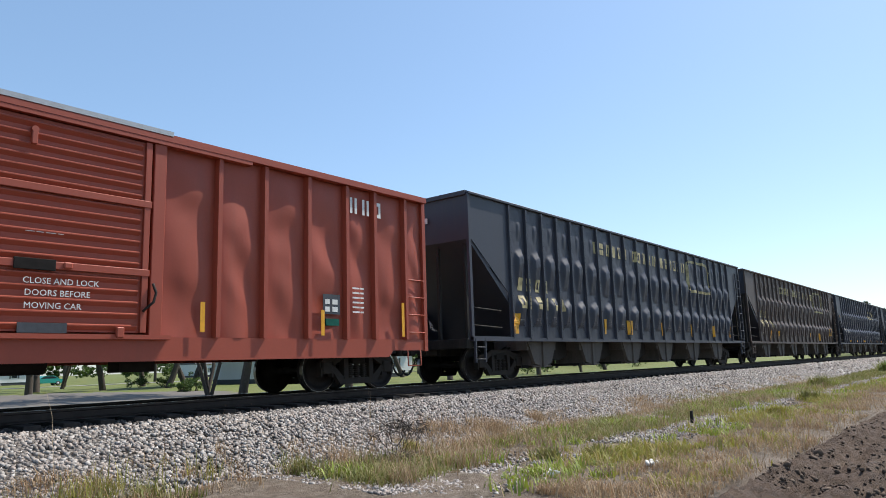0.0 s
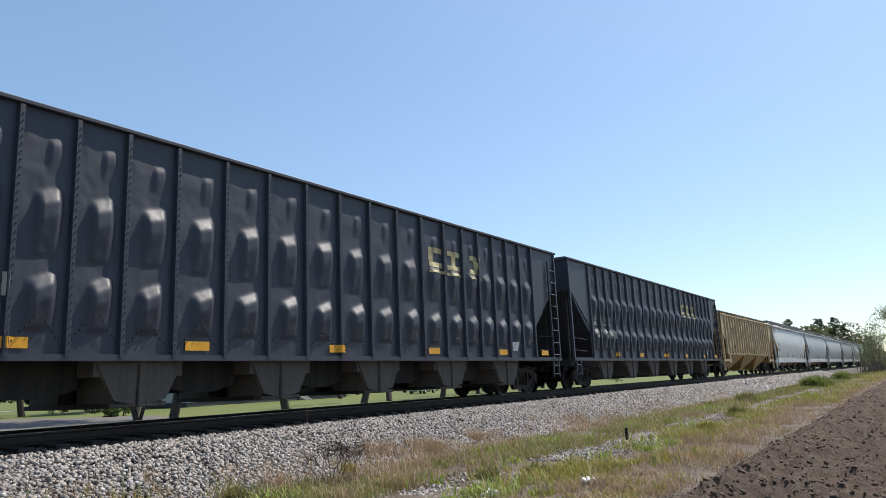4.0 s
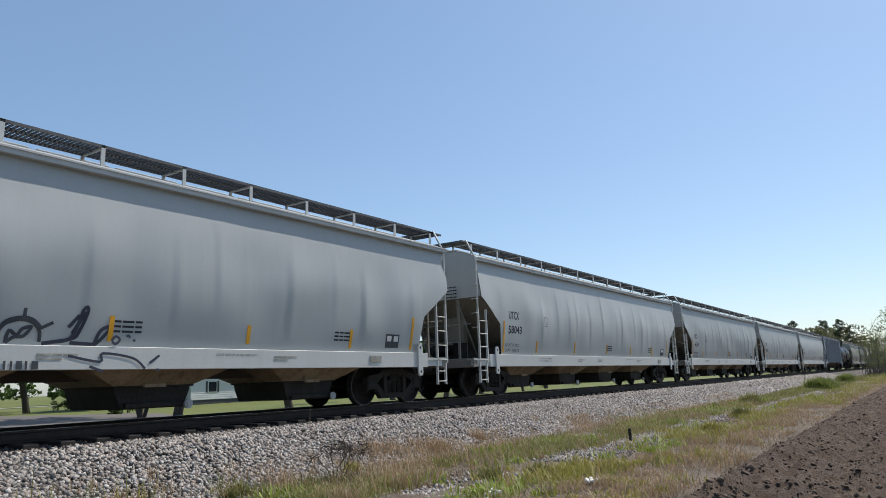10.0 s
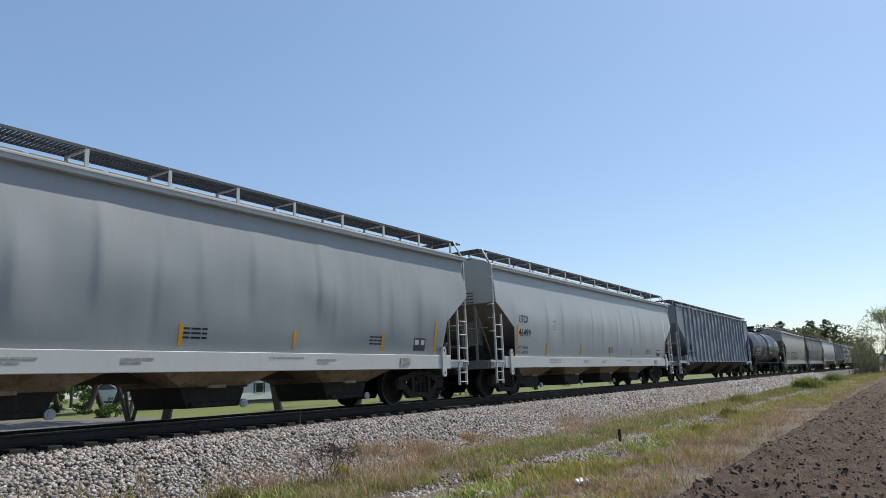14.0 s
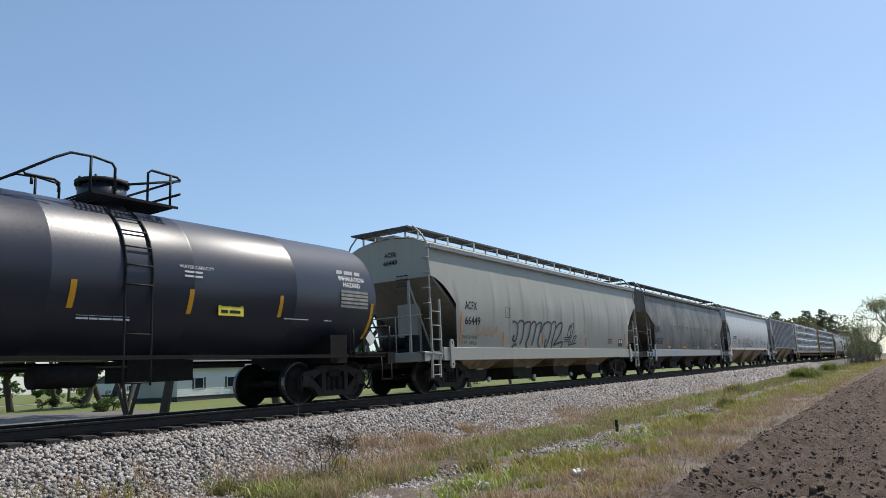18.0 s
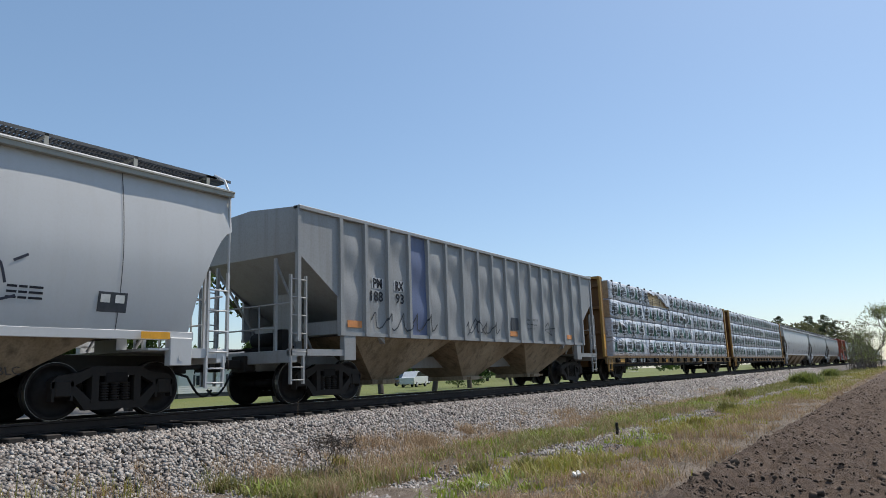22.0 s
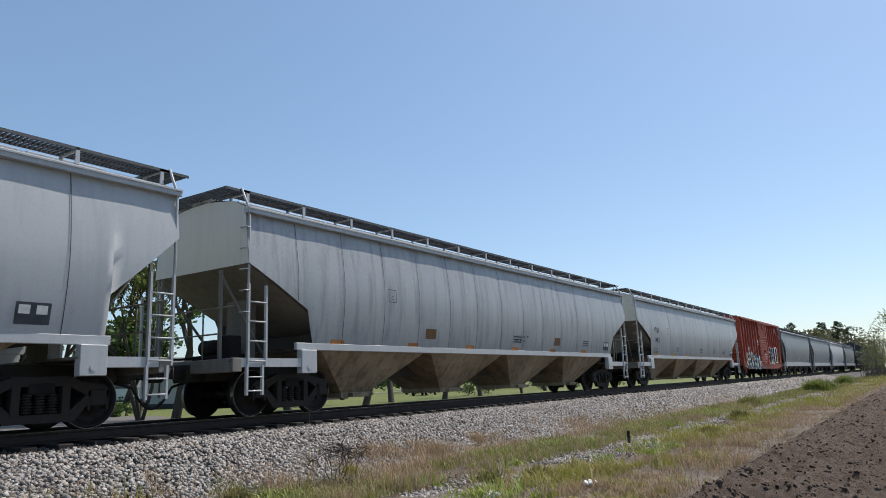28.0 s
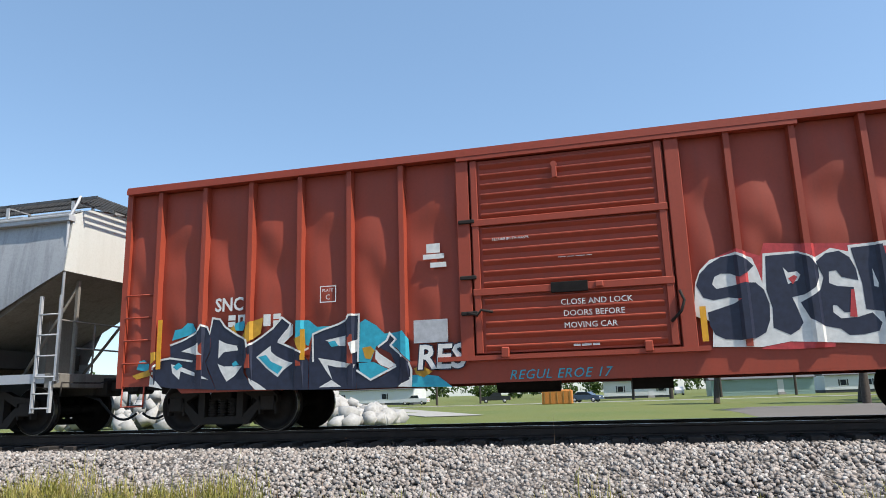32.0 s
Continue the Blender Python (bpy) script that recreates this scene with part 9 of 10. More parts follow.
def turned(n, rng):
    q = rng.normal(size=(n, 4))
    q /= np.linalg.norm(q, axis=1)[:, None]
    w, x, y, z = q.T
    return np.stack([np.stack([1 - 2 * (y * y + z * z), 2 * (x * y - z * w), 2 * (x * z + y * w)], -1),
                     np.stack([2 * (x * y + z * w), 1 - 2 * (x * x + z * z), 2 * (y * z - x * w)], -1),
                     np.stack([2 * (x * z - y * w), 2 * (y * z + x * w), 1 - 2 * (x * x + y * y)], -1)], 1)


def rubble(name, pos, size, mat, rng, flat=.8):
    """Broken stones: cubes with shifted corners, each turned by chance."""
    n = len(pos)
    v = CUBE_V[None] * rng.uniform(.45, 1.0, (n, 8, 3)) * np.array([1, .8, flat])
    v = np.einsum("nij,nkj->nki", turned(n, rng), v) * size[:, None, None] * .5 + pos[:, None, :]
    f = (np.arange(n)[:, None, None] * 8 + CUBE_F[None]).reshape(-1, 4)
    return raw(name, v.reshape(-1, 3), f, mat)


def blades(name, pos, height, width, lean, mat, rng):
    """Bent grass blades of three triangles."""
    n = len(pos)
    a = rng.uniform(0, 2 * np.pi, n)
    d = np.stack([np.cos(a), np.sin(a), np.zeros(n)], -1)
    s = np.stack([-np.sin(a), np.cos(a), np.zeros(n)], -1) * width[:, None] / 2
    up = np.array([0, 0, 1.0]) * height[:, None]
    ln = d * (lean * height)[:, None]
    v = np.stack([pos - s, pos + s, pos + up * .55 + ln * .3 - s * .7, pos + up * .55 + ln * .3 + s * .7, pos + up * (1 - .25 * lean)[:, None] + ln], 1)
    f = np.array([(0, 1, 3), (0, 3, 2), (2, 3, 4)])
    return raw(name, v.reshape(-1, 3), (np.arange(n)[:, None, None] * 5 + f[None]).reshape(-1, 3), mat)


def leaf_cloud(name, centres, radii, count, size, mat, rng, squash=.75):
    """Leaf clumps: small folded leaves scattered round each centre, thinner towards the middle."""
    c = np.repeat(centres, count, axis=0)
    r = np.repeat(radii, count)
    d = rng.normal(size=(len(c), 3))
    d /= np.linalg.norm(d, axis=1)[:, None]
    p = c + d * (r * rng.uniform(.35, 1.0, len(c)) ** .6)[:, None] * np.array([1, 1, squash])
    n = len(p)
    q = np.array([(-.5, 0, 0), (0, -.32, .1), (.5, 0, 0), (0, .32, .1)])
    v = np.einsum("nij,kj->nki", turned(n, rng), q) * (size * rng.uniform(.6, 1.3, n))[:, None, None] + p[:, None, :]
    f = (np.arange(n)[:, None, None] * 4 + np.array([[(0, 1, 2, 3)]])).reshape(-1, 4)
    return raw(name, v.reshape(-1, 3), f, mat)


def limb(bm, p, q, r0, r1, n=7):
    p, q = Vector(p), Vector(q)
    d = (q - p).normalized()
    a = d.orthogonal().normalized()
    c = d.cross(a)
    rings = [[bm.verts.new(o + r * (math.cos(2 * math.pi * i / n) * a + math.sin(2 * math.pi * i / n) * c)) for i in range(n)] for o, r in ((p, r0), (q, r1))]
    for i in range(n):
        f = bm.faces.new((rings[0][i], rings[0][(i + 1) % n], rings[1][(i + 1) % n], rings[1][i]))
        f.smooth = True


def branches(bm, base, height, r, rnd, stems=1, spread=.35, fork=.3, depth=3):
    """A tapering trunk that forks; returns the tips."""
    tips = []

    def grow(p, d, length, rad, left):
        q = p + d * length
        mid = p + d * length * .5 + Vector((rnd.uniform(-1, 1), rnd.uniform(-1, 1), 0)) * length * .05
        limb(bm, p, mid, rad, rad * .88)
        limb(bm, mid, q, rad * .88, rad * .72)
        if left == 0:
            tips.append(q)
            return
        for k in range(rnd.choice((2, 3, 3))):
            e = Vector((rnd.gauss(0, 1), rnd.gauss(0, 1), rnd.gauss(.45, .4))).normalized()
            grow(q, (d + e * (.75 if left > 1 else .95)).normalized(), length * rnd.uniform(.55, .8), rad * .6, left - 1)
        if 1 < left < depth:
            tips.append(q)
    for k in range(stems):
        d = Vector((rnd.uniform(-1, 1) * spread, rnd.uniform(-1, 1) * spread, 1)).normalized()
        grow(Vector(base) + Vector((rnd.uniform(-.2, .2), rnd.uniform(-.2, .2), 0)) * (stems > 1), d, height * fork, r / (1 + .25 * (stems - 1)), depth)
    return tips


def leafy_tree(x, y, height, seed, stems=1, mat="leaf_green", label="broad-leaved tree with a rounded green crown", z=-.95, leaf=.24, count=70, r=.24, radius=1.0, spread=.35, fork=.3, depth=3, twigs=0):
    rnd, rng = random.Random(seed), np.random.RandomState(seed)
    ob = thing("tree", label, "tree", at=pose(x, y, z))
    bm = bmesh.new()
    tips = branches(bm, (0, 0, 0), height, r, rnd, stems, spread, fork, depth)
    for t in tips:
        for _ in range(twigs):
            e = Vector((rnd.gauss(0, 1), rnd.gauss(0, 1), rnd.gauss(.4, .8))) * height * .06
            limb(bm, t, t + e, .016, .006, 4)
    part("trunk", bm, MAT["bare_twig" if twigs else "bark"], ob)
    c = np.array([tuple(t) for t in tips])
    part("crown", leaf_cloud("crown", c, rng.uniform(.6, 1.25, len(c)) * radius * height * .11, count, leaf, MAT[mat], rng), MAT[mat], ob)
    return ob


def pine(x, y, height, seed, z=-.95, count=90, low=.35):
    rnd, rng = random.Random(seed), np.random.RandomState(seed)
    ob = thing("pine_tree", "tall pine with a bare trunk and dark needle clumps", "tree", at=pose(x, y, z))
    bm = bmesh.new()
    limb(bm, (0, 0, 0), (.1, 0, height * .5), height * .016, height * .011, 9)
    limb(bm, (.1, 0, height * .5), (0, .1, height * .98), height * .011, height * .003, 9)
    cs, rs = [], []
    for i in range(34):
        t = low + (1 - low) * (i / 33) ** .9
        a = rnd.uniform(0, 6.28)
        reach = height * (.05 + .2 * (1 - t) ** .55 * rnd.uniform(.5, 1.0)) * (1.0 if t > low + .1 else .8)
        p = Vector((0, 0, height * t))
        q = p + Vector((math.cos(a) * reach, math.sin(a) * reach, reach * rnd.uniform(.05, .4)))
        limb(bm, p, q, height * .004, height * .0015, 5)
        for k in (.55, .8, 1.0):
            cs.append(tuple(p.lerp(q, k)))
            rs.append(height * rnd.uniform(.028, .055))
    part("trunk", bm, MAT["bark"], ob)
    part("crown", leaf_cloud("needles", np.array(cs), np.array(rs), count // 2, height * .016, MAT["needle"], rng, .55), MAT["needle"], ob)
    return ob


# lawn trees in a row along the far side
for i, (x, y, hh, st) in enumerate(((23.1, 36.4, 8, 4), (24.2, 34.6, 9, 1), (31.5, 33.5, 9, 1), (39.0, 33.6, 9.5, 1), (47.5, 38, 9, 1), (53.5, 36.6, 9, 1), (62, 38, 9, 1), (71, 38, 8, 3), (81, 40, 9, 1), (38, 72, 12, 1), (45, 74, 16, 1), (33, 80, 12, 2), (14, 48, 9, 1), (60, 55, 11, 1))):
    leafy_tree(x, y, hh * .78, 100 + i, st, "leaf_green" if i % 3 else "leaf_spring", "lawn tree with a dark forked trunk and green crown", count=46, r=.2 if st > 1 else .27, leaf=.3, fork=.62 if st > 1 else .55)
for i, (x, y, hh) in enumerate(((6.5, 112, 20), (1.0, 115, 15), (14, 116, 14), (25, 118, 13), (-30, 112, 13), (-24, 118, 11), (30, 92, 15), (40, 96, 16), (60, 110, 15))):
    pine(x, y, hh, 200 + i)
for i, (x, y, s) in enumerate(((28.5, 46.5, 1.0), (26, 44, .8), (34.5, 66, 1.2), (36, 64, 1.0), (66, 42, 1.3), (74, 44, 1.1), (92, 46, 1.4), (104, 46, 1.4), (118, 44, 1.5))):
    rng = np.random.RandomState(300 + i)
    ob = thing("shrub", "rounded green garden shrub", "shrub", at=pose(x, y, -.92))
    bm = bmesh.new()
    branches(bm, (0, 0, 0), s, .05, random.Random(i), 4, .6, .3, 2)
    part("stem", bm, MAT["bark"], ob)
    c = rng.normal(size=(26, 3)) * np.array([.42, .42, .22]) * s + np.array([0, 0, .55 * s])
    part("foliage", leaf_cloud("foliage", c, np.full(26, .22 * s), 60, .11, MAT["leaf_green"], rng), None, ob)

# tall dark trees behind the lawn
for i, (x, y, hh) in enumerate(((18, 63, 11), (26, 68, 12), (34, 60, 10), (40, 66, 12.5), (70, 74, 12), (80, 70, 11), (100, 72, 13), (114, 66, 12), (8, 70, 11), (128, 70, 13), (30, 64, 10), (22, 59, 8.5), (37, 62, 9.5))):
    leafy_tree(x, y, hh, 150 + i, 1, "leaf_green", "tall dark green tree behind the lawn", count=150, r=.3, leaf=.5, fork=.26, radius=1.25)

# thicket beside the track, and the woods where it runs out of sight
leafy_tree(127, 1.9, 13.0, 401, 2, "leaf_spring", "tall roadside tree with fresh spring leaves", leaf=.22, count=44, r=.2, spread=.25, twigs=6)
leafy_tree(150, 6.0, 9, 402, 2, "leaf_spring", "roadside tree in fresh leaf", leaf=.24, count=14, twigs=8)
for i, (x, y, hh, mt) in enumerate(((122, 7.4, 6.5, "twig"), (128, 6.6, 6.5, "twig"), (133, 7.6, 7, "twig"), (138, 6.2, 6, "twig"), (143, 7.5, 7, "twig"), (131, 4.9, 4.0, "twig"), (147, 5.0, 5, "twig"), (152, 8.0, 8, "twig"), (160, 7.2, 8, "twig"), (170, 7.6, 9, "twig"), (182, 7.8, 10, "twig"))):
    if mt == "twig":
        ob = thing("sapling", "bare grey-brown thicket of upright saplings", "tree", at=pose(x, y, -1.0))
        bm = bmesh.new()
        rnd = random.Random(500 + i)
        tips = []
        for _ in range(11):
            p = Vector((rnd.gauss(0, 1.6), rnd.gauss(0, .55), 0))
            d = Vector((rnd.gauss(0, .16), rnd.gauss(0, .12), 1)).normalized()
            top = hh * rnd.uniform(.45, 1.0)
            q = p + d * top
            limb(bm, p, q, .045, .012, 5)
            for k in range(13):
                t = p.lerp(q, rnd.uniform(.25, 1.0))
                e = Vector((rnd.gauss(0, .5), rnd.gauss(0, .4), abs(rnd.gauss(.5, .4)))) * rnd.uniform(.5, 1.2)
                limb(bm, t, t + e, .014, .005, 4)
                tips.append(t + e)
        part("trunk", bm, MAT["bare_twig"], ob)
        c = np.array([tuple(t) for t in tips])
        part("crown", leaf_cloud("buds", c, np.full(len(c), .45), 5, .12, MAT["leaf_spring"], np.random.RandomState(i)), None, ob)
    else:
        leafy_tree(x, y, hh, 520 + i, 4, mt, "scrubby young tree in spring leaf", leaf=.18, count=14, twigs=7, r=.09, spread=.5)
for i, (az, dist, hh) in enumerate(((7.86, 340, 21), (7.4, 360, 18), (5.94, 330, 20), (5.5, 350, 18), (4.86, 330, 20), (4.3, 345, 18))):
    pine(dist * math.cos(radians(az)), dist * math.sin(radians(az)), hh, 600 + i, low=.5)


def woods(name, xs, ys, hs, mat, label, seed, count=26, leaf=.9):
    """A far belt of trees whose crowns run together."""
    rng = np.random.RandomState(seed)
    c, r, tv, tf = [], [], [], []
    for x, y, hh in zip(xs, ys, hs):
        for _ in range(14):
            t = rng.uniform(.2, 1)
            c.append((x + rng.normal() * hh * .16, y + rng.normal() * hh * .16, -1 + hh * t))
            r.append(hh * .13 * (1.25 - .5 * t))
    tagged(new(name, leaf_cloud(name, np.array(c), np.array(r), count, leaf, MAT[mat], rng)), label, "woods", kind="stuff")


rng = np.random.RandomState(7)
a = np.radians(rng.uniform(3.2, 9.5, 60))
d = rng.uniform(330, 430, 60)
woods("far_woods", d * np.cos(a), d * np.sin(a), rng.uniform(14, 20, 60), "leaf_bud", "belt of mixed woods where the track vanishes", 8)
a = np.radians(rng.uniform(2.6, 7.5, 40))
d = rng.uniform(240, 330, 40)
woods("far_woods", d * np.cos(a), d * np.sin(a) + 14, rng.uniform(11, 15, 40), "leaf_bud", "belt of budding woods along the track", 9)
woods("far_woods", rng.uniform(-260, 330, 130), rng.uniform(185, 260, 130), rng.uniform(9, 15, 130), "leaf_green", "distant belt of trees behind the houses", 10, 18, 1.1)
woods("far_woods", rng.uniform(200, 420, 50), rng.uniform(-70, 8, 50), rng.uniform(8, 13, 50), "leaf_spring", "woods that close the field", 11, 22, .9)
woods("far_woods", rng.uniform(-130, 280, 90), rng.uniform(158, 180, 90), rng.uniform(4, 8, 90), "leaf_green", "dark hedge and trees behind the far houses", 13, 22, .7)
woods("far_woods", rng.uniform(100, 260, 60), rng.uniform(52, 100, 60), rng.uniform(4, 8, 60), "leaf_green", "dark bushes beyond the lawn", 14, 22, .6)
woods("far_woods", rng.uniform(95, 240, 40), rng.uniform(70, 120, 40), rng.uniform(8, 13, 40), "leaf_green", "trees behind the second house", 12, 22, .8)

# verge plants
rng = np.random.RandomState(21)


def verge_z(x, y):
    return np.where(y > 8.05, bed_z(y), np.maximum(ground_z(y), -1.05) + .05)


def scatter(n, x0, x1, y0, y1, power=1.7, patch=None):
    x = x0 + (x1 - x0) * rng.uniform(0, 1, n) ** power
    y = rng.uniform(y0, y1, n)
    if patch:
        s, f, cut = patch
        keep = lumps(x[None], y[None], s, ((f, 1.0), (f * 2.7, .6)))[0] + rng.normal(0, .45, n) > cut
        x, y = x[keep], y[keep]
    return np.stack([x, y, verge_z(x, y)], -1)


def grass(name, pos, h0, h1, w, mat, label, lean=(.2, .9)):
    n = len(pos)
    tuft = np.clip(1 + .75 * lumps(pos[None, :, 0], pos[None, :, 1], 55, ((3.2, .7), (7.5, .6)))[0], .35, 2.0)
    tagged(new(name, blades(name, pos, rng.uniform(h0, h1, n) * tuft, rng.uniform(w * .6, w * 1.4, n), rng.uniform(*lean, n), MAT[mat], rng)), label, "grass", kind="stuff")


def away(pos):
    """Only what stays off the ploughed soil."""
    edge = 2.75 + lumps(pos[None, :, 0], pos[None, :, 0] * 0, 41, ((.8, .15),))[0]
    return pos[pos[:, 1] > edge]


def tufts(name, centres, per, radius, h0, h1, w, mat, label, lean=(.15, .9)):
    """Grass that grows in tufts: each has its own height and spread."""
    n = len(centres)
    size = rng.gamma(3.0, .33, n)
    c = np.repeat(np.arange(n), per)
    pos = centres[c].copy()
    pos[:, :2] += rng.normal(0, 1, (len(c), 2)) * (radius * size[c])[:, None]
    pos[:, 2] = verge_z(pos[:, 0], pos[:, 1])
    hh = rng.uniform(h0, h1, len(c)) * np.clip(size[c], .45, 2.0)
    tagged(new(name, blades(name, pos, hh, rng.uniform(w * .6, w * 1.4, len(c)), rng.uniform(*lean, len(c)), MAT[mat], rng)), label, "grass", kind="stuff")


tufts("verge_grass", np.concatenate([scatter(2600, 6.5, 30, 6.2, 7.7, 1.35, (31, 1.3, .05)), scatter(1300, 14, 55, 6.2, 7.9, 1.2, (31, 1.2, -.2)), scatter(300, 7, 34, 8.0, 8.7, 1.3, (44, 1.0, .5))]), 36, .10, .03, .12, .014, "grass_green", "low green grass in uneven tufts on the verge", (.3, 1.3))
tufts("verge_grass", np.concatenate([scatter(620, 6.5, 40, 6.2, 7.4, 1.4, (61, 1.1, .45)), scatter(260, 7, 40, 4.3, 5.3, 1.4, (62, 1.0, .6))]), 40, .085, .05, .15, .024, "grass_lime", "bright green broad-leaved weeds in small tufts", (.3, 1.2))
tufts("verge_grass", np.concatenate([scatter(820, 7.5, 34, 4.2, 5.2, 1.35, (32, 1.5, .25)), away(scatter(160, 8, 34, 3.0, 4.3, 1.3, (52, 1.5, .5))), scatter(90, 8, 30, 5.2, 6.0, 1.3, (45, 1.6, .7))]), 34, .09, .05, .15, .02, "grass_gold", "yellow-green weeds in tufts on the verge", (.2, 1.1))
grass("verge_grass", np.concatenate([scatter(26000, 50, 180, 5.6, 8.3, 1.3, (31, .5, -.9)), scatter(5000, 30, 60, 6.0, 7.9, 1.1, (31, .8, -.3))]), .05, .18, .03, "grass_green", "low green grass further along the verge")
grass("verge_grass", scatter(13000, 32, 180, 3.1, 5.4, 1.4, (32, .6, -.5)), .06, .22, .03, "grass_gold", "yellow-green weeds further along the verge")
grass("dry_grass", np.concatenate([away(scatter(24000, 7, 40, 2.7, 4.4, 1.5, (33, 1.6, .1))), away(scatter(12000, 40, 160, 2.5, 3.8, 1.4)), scatter(26000, 3, 40, 7.6, 9.1, 1.3, (34, 1.0, .1)), scatter(5000, 7, 50, 6.0, 7.2, 1.5, (39, 1.2, .4)), scatter(3000, 7, 40, 4.4, 6.0, 1.4, (46, 1.4, .2))]), .04, .16, .011, "grass_dry", "dry straw-coloured grass", (.3, 1.3))
tufts("dry_grass", np.concatenate([scatter(260, 3, 26, 7.9, 9.2, 1.2, (47, 1.2, .2)), scatter(420, 6.5, 34, 6.0, 7.9, 1.3, (53, 1.3, .1)), away(scatter(240, 7, 30, 3.1, 4.4, 1.4, (33, 1.0, .1)))]), 44, .09, .07, .26, .008, "grass_dry", "dry tan weeds in tufts", (.2, 1.1))
tufts("verge_grass", np.concatenate([scatter(420, -22, -4.6, 6.9, 8.75, 1.0, (35, .9, -.3)), scatter(120, -4.6, 9, 7.3, 8.5, 1.0, (36, 1.2, .5))]), 44, .11, .07, .26, .012, "grass_green", "low green grass at the foot of the ballast")
tufts("verge_grass", np.concatenate([scatter(190, -14, -4.8, 8.2, 8.95, 1.0, (43, 1.3, -.2)), scatter(60, -4.8, 6, 8.1, 8.7, 1.0, (43, 1.3, .4))]), 48, .10, .10, .30, .011, "grass_gold", "yellow-green grass on the ballast edge", (.1, .7))
grass("dry_stalks", np.concatenate([scatter(160, -20, 8, 7.4, 9.3, 1.0), scatter(160, 5, 22, 7.4, 9.3, 1.0)]), .3, .7, .007, "grass_dry", "tall thin dry stalks", (.05, .35))
grass("far_side_weeds", scatter(9000, -40, 120, 15.8, 18.0, 1.0, (38, .5, .0)), .1, .35, .02, "grass_green", "weeds along the far edge of the ballast")


def clump(x, y, s, seed, mat, label, name, n=420, width=.012, z=None, lean=(.15, 1.0)):
    r = np.random.RandomState(seed)
    ob = thing(name, label, "plant", at=pose(x, y, float(verge_z(np.array(x), np.array(y))) if z is None else z))
    p = np.stack([r.normal(0, .42 * s, n), r.normal(0, .34 * s, n), np.zeros(n)], -1)
    part("leaves", blades("leaves", p, r.uniform(.25, 1.0, n) * s * np.exp(-(p[:, 0] / (.9 * s)) ** 2), r.uniform(.6, 1.2, n) * width, r.uniform(*lean, n), MAT[mat], r), None, ob)
    return ob


clump(11.9, 8.45, .42, 1, "grass_dry", "dry tan weed clump on the ballast edge", "weed_clump", 600, .008)
clump(9.2, 8.3, .26, 2, "grass_gold", "small yellow-green weed clump", "weed_clump", 400)
clump(9.4, 5.7, .30, 3, "grass_green", "bright green broad-leaved weed", "weed_clump", 160, .035)
clump(10.2, 5.3, .26, 4, "grass_green", "bright green broad-leaved weed", "weed_clump", 140, .035)
clump(18.5, 4.7, .35, 5, "grass_gold", "yellow-green leafy weed tuft", "weed_clump", 420, .03)
clump(24.5, 5.2, .5, 6, "grass_green", "tall leafy green weed tuft", "weed_clump", 420, .03)
clump(33, 6.6, .7, 7, "grass_green", "leafy green weed tuft on the verge", "weed_clump", 600, .03)
clump(53.5, 6.3, 1.0, 8, "leaf_spring", "leafy green bush on the verge", "weed_clump", 1500, .06)
clump(55.2, 6.2, 1.1, 9, "leaf_spring", "green bush on the verge", "weed_clump", 1100, .06)
clump(78, 6.8, 1.0, 10, "leaf_spring", "low brownish bush on the verge", "weed_clump", 800, .06)
clump(90, 7.6, .9, 11, "leaf_spring", "green bush on the verge", "weed_clump", 800, .06)
clump(14.0, 8.7, .3, 12, "grass_dry", "dry tan weed clump on the ballast edge", "weed_clump", 400, .008)
clump(6.6, 8.0, .3, 13, "grass_green", "green weed clump at the ballast edge", "weed_clump", 400)
clump(4.4, 8.2, .28, 14, "grass_green", "green weed clump at the ballast edge", "weed_clump", 400)
clump(7.6, 8.2, .5, 15, "grass_dry", "sprawling dry weed stalks", "weed_clump", 300, .008)

# dead shrub
rnd = random.Random(5)
ob = thing("dead_shrub", "small dead shrub with dark tangled twigs", "shrub", at=pose(8.15, 7.45, -1.0))
bm = bmesh.new()
tips = branches(bm, (0, 0, 0), .75, .016, rnd, 7, .6, .4, 2)
for t in tips:
    for _ in range(5):
        limb(bm, t, t + Vector((rnd.gauss(0, .1), rnd.gauss(0, .1), rnd.gauss(-.02, .08))), .005, .002, 4)
part("stem", bm, plain("dead_wood", (.05, .04, .033), .95), ob)
bm = bmesh.new()
for _ in range(240):
    p = Vector((rnd.gauss(-.25, .28), rnd.gauss(0, .22), rnd.uniform(0, .14)))
    limb(bm, p, p + Vector((rnd.gauss(0, .16), rnd.gauss(0, .16), rnd.gauss(.04, .07))), .005, .002, 4)
part("twig_litter", bm, plain("dead_twigs", (.16, .125, .09), .95), ob)
bm = bmesh.new()
bx(bm, -.03, .03, -.03, .03, 0, .28, .01)
solid("stub_post", bm, MAT["hose"], "short black stub of a marker post", "post", at=pose(15.7, 5.75, -.98))
rr = np.random.RandomState(3)
for i, (x, y) in enumerate(((8.05, 4.85), (9.35, 4.05))):
    p = np.concatenate([rr.normal(0, .05, (14, 2)), rr.uniform(0, .05, (14, 1))], 1)
    tagged(new("litter", rubble("litter", p, rr.uniform(.04, .1, 14), MAT["white_ink"], rr, .5)), "crumpled scrap of white litter on the verge", "litter").matrix_basis = pose(x, y, -.95)

# ties: the nearest as pieces of the ballast, the rest joined
def build_tie(b):
    bx(b, -.115, .115, -1.3, 1.3, -.36, -.178, .012)


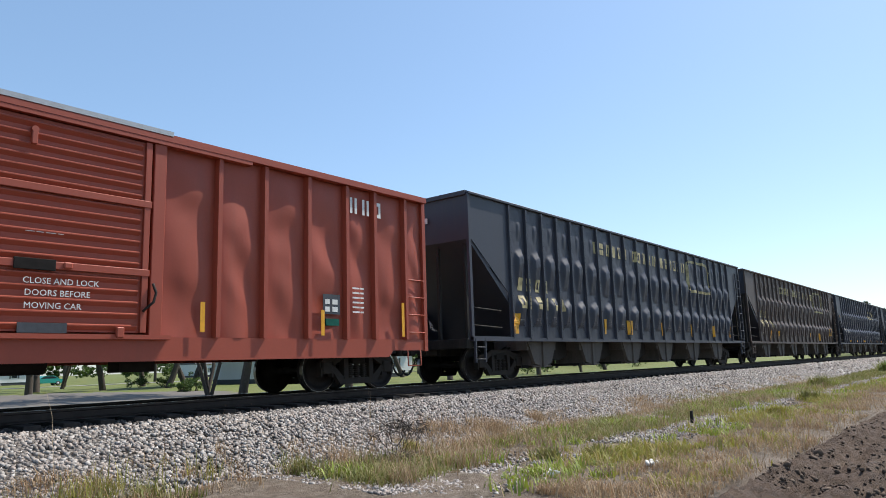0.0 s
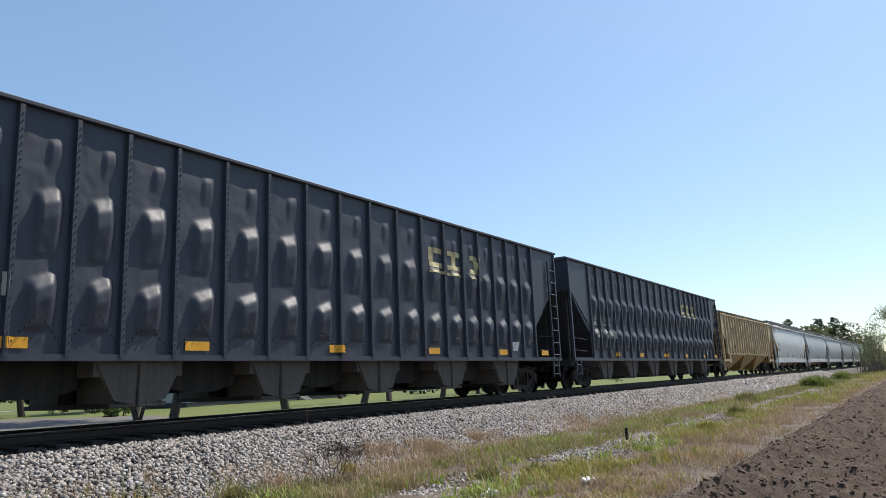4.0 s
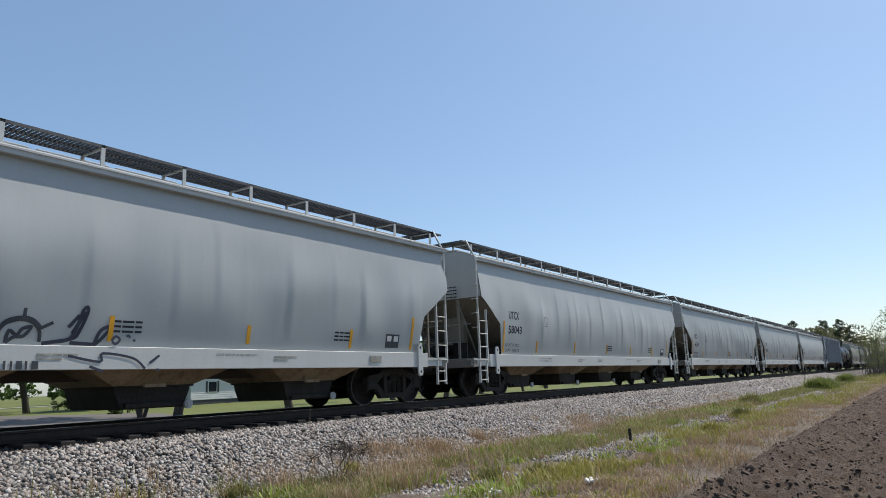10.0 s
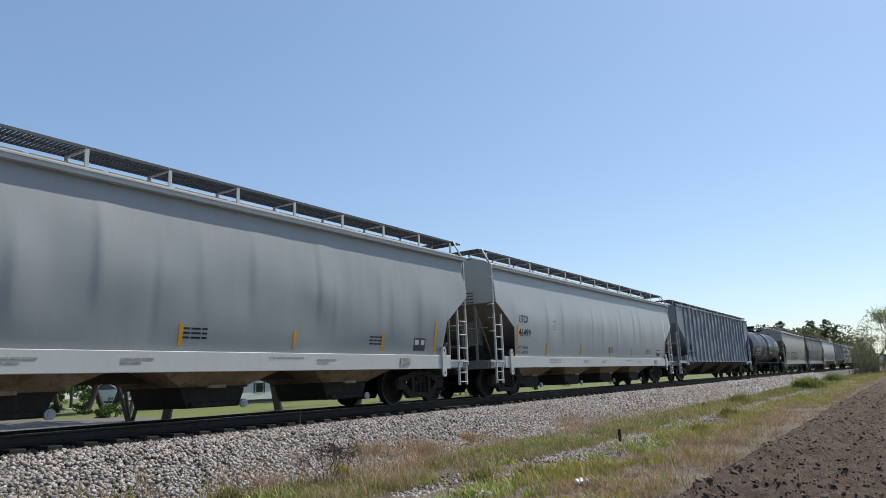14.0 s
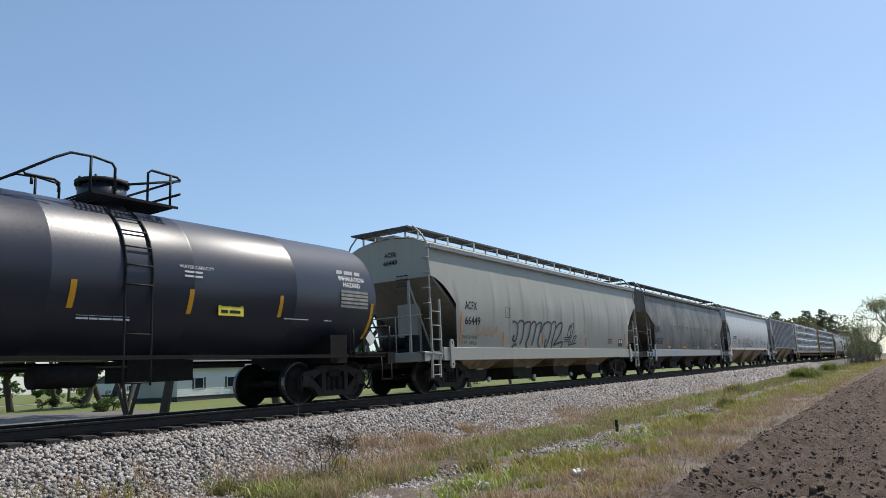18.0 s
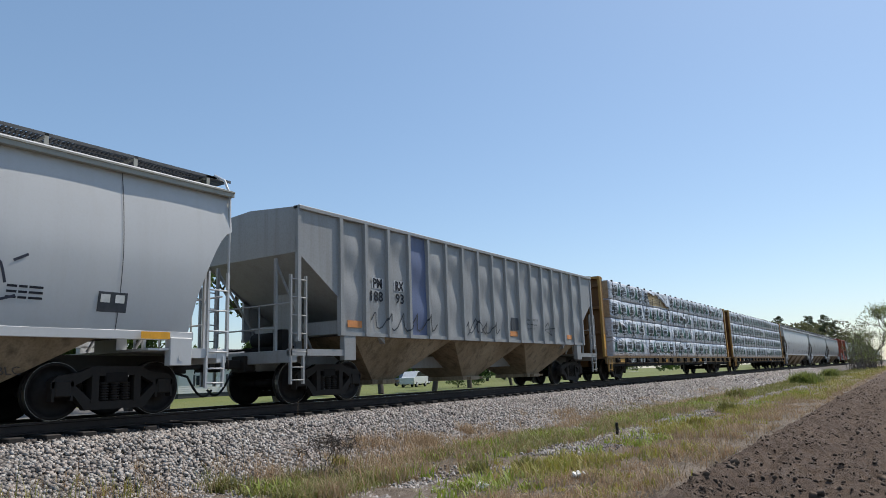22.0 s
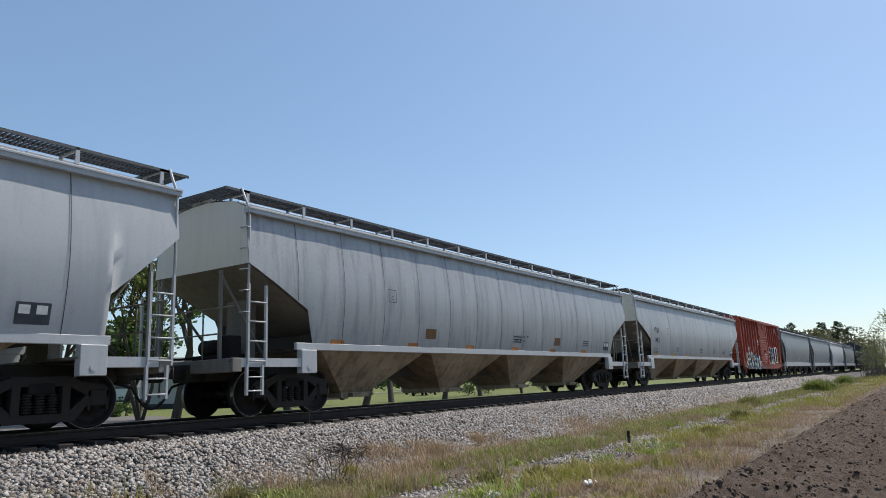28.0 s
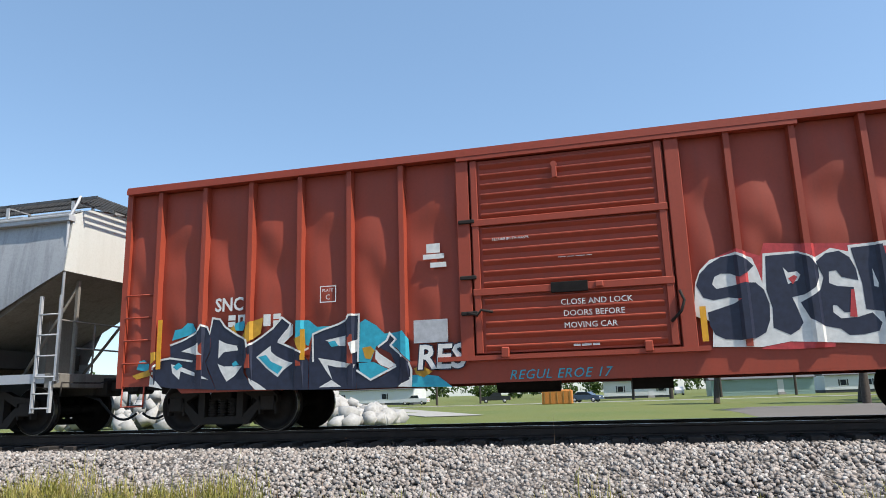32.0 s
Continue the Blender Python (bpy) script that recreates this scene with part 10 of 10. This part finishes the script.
tie_me = shared("tie", build_tie, MAT["tie"])
for i in range(260):
    part("tie", tie_me, MAT["tie"], ballast, at=pose(-30 + i * .533, TRACK_Y, 0, 0, 0, random.Random(i).uniform(-.6, .6)))
n = 900
tx = np.concatenate([np.arange(-330, -30.2, .533), np.arange(-30 + 260 * .533, 300, .533)])
v = (CUBE_V[None] * np.array([.115, 1.3, .09]) + np.array([0, TRACK_Y, -.268])) + np.stack([tx, 0 * tx, 0 * tx], -1)[:, None, :]
t_ob = part("far_ties", raw("far_ties", v.reshape(-1, 3), (np.arange(len(tx))[:, None, None] * 8 + CUBE_F[None]).reshape(-1, 4), MAT["tie"]), None, ballast)
tagged(t_ob, kind="stuff")

# ballast stones, soil clods and the boulder heap
rng = np.random.RandomState(5)
p, s = [], []
for x0, x1, y0, y1, dens, sz in ((-17, 24, 8.15, 10.75, 430, .058), (24, 48, 8.2, 10.75, 170, .082), (48, 100, 8.3, 10.75, 45, .14), (-16, 30, 13.7, 15.6, 90, .065)):
    k = int((x1 - x0) * (y1 - y0) * dens)
    x, y = rng.uniform(x0, x1, k), rng.uniform(y0, y1, k)
    p.append(np.stack([x, y, bed_z(y) + .012 + rng.uniform(-.01, .02, k)], -1))
    s.append(sz * rng.uniform(.6, 1.45, k))
k = 17000
x, y = 6 + 46 * rng.uniform(0, 1, k) ** 1.4, np.where(rng.uniform(0, 1, k) < .62, rng.normal(5.55, .36, k), rng.uniform(5.6, 8.3, k))
keep = lumps(x[None], y[None], 48, ((1.1, 1.0), (3.1, .6)))[0] + rng.normal(0, .4, k) > -.35
x, y = x[keep], y[keep]
p.append(np.stack([x, y, ground_z(y) + .06], -1))
s.append(.042 * rng.uniform(.6, 1.6, len(x)))
stones = part("stones", rubble("stones", np.concatenate(p), np.concatenate(s), MAT["stones"], rng), None, ballast, "loose crushed stones")
tagged(stones, kind="stuff")
# band of stones under the car edge, train shade put into their colour
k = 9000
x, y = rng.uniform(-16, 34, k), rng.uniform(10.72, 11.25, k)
stones = part("stones", rubble("shaded_stained_stones", np.stack([x, y, bed_z(y) + .015], -1), .055 * rng.uniform(.6, 1.4, k), MAT["shaded_stained_stones"], rng), None, ballast, "stones beside the rail darkened for train shade and oil")
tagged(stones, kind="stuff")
k = 4200
x, y = 8.5 + 52 * rng.uniform(0, 1, k) ** 1.6, rng.uniform(-.3, 2.55, k)
X1, Y1 = x[None], y[None]
zz = field_z(X1, Y1)[0]
tagged(new("soil_clods", rubble("soil_clods", np.stack([x, y, zz + .005], -1), .03 * rng.gamma(2.0, .55, k) + .008, MAT["clods"], rng, .55)), "clods of dark soil on the ploughed field", "clods", kind="stuff")

k = 330
heap = np.stack([rng.uniform(-33, -12.6, k), rng.normal(37, 1.2, k), np.zeros(k)], -1)
heap[:, 2] = -.8 + 1.9 * np.interp(heap[:, 0], [-33, -28, -17, -14.5, -12.4], [.8, 1, 1, .55, .05]) * np.exp(-((heap[:, 1] - 37) / 1.9) ** 2) * rng.uniform(.25, 1, k)
boulder = pieces("boulder", [(.22, .21, .20), (.40, .39, .37), (.30, .29, .275)], .95, 5, .8)
hp = thing("boulder_heap", "heap of pale broken boulders beside the track", "rocks", at=pose(0, 0, 0))
for i in range(0, 300):
    me = rubble("boulder", heap[i:i + 1] * 0, np.array([rng.uniform(.55, 1.25)]), boulder, rng, .8) if i < 12 else None
    if me:
        SHARED["boulder%d" % i] = me
    part("boulder", SHARED["boulder%d" % (i % 12)], None, hp, at=pose(*heap[i], rng.uniform(0, 360), rng.uniform(0, 360), rng.uniform(0, 360)))

# ---------- movement ----------
def motions():
    """The train rolls by at one speed; the wheels turn while they pass near the eye."""
    for ob, mid in TRAIN:
        m0 = ob.matrix_basis.copy()
        walk(ob, [(0, m0), (32, Matrix.Translation((-SPEED * 32, 0, 0)) @ m0)])
    step = math.degrees(SPEED / WHEEL_R) / FPS
    for w, mid, x in WHEELSETS:
        t0 = max(0.0, (mid + x - 42) / SPEED)
        t1 = min(32.0, (mid + x + 14) / SPEED)
        rows = [(0, pose(x, 0, WHEEL_R))]
        if t1 > t0:
            f0, f1 = max(1, round(t0 * FPS)), round(t1 * FPS)
            rows += [(f / FPS, pose(x, 0, WHEEL_R, 0, -step * (f - f0), 0)) for f in range(f0, f1 + 1)]
            last = -step * (f1 - f0)
        else:
            last = 0
        if rows[-1][0] < 31.99:
            rows.append((32, pose(x, 0, WHEEL_R, 0, last, 0)))
        walk(w, rows)


motions()
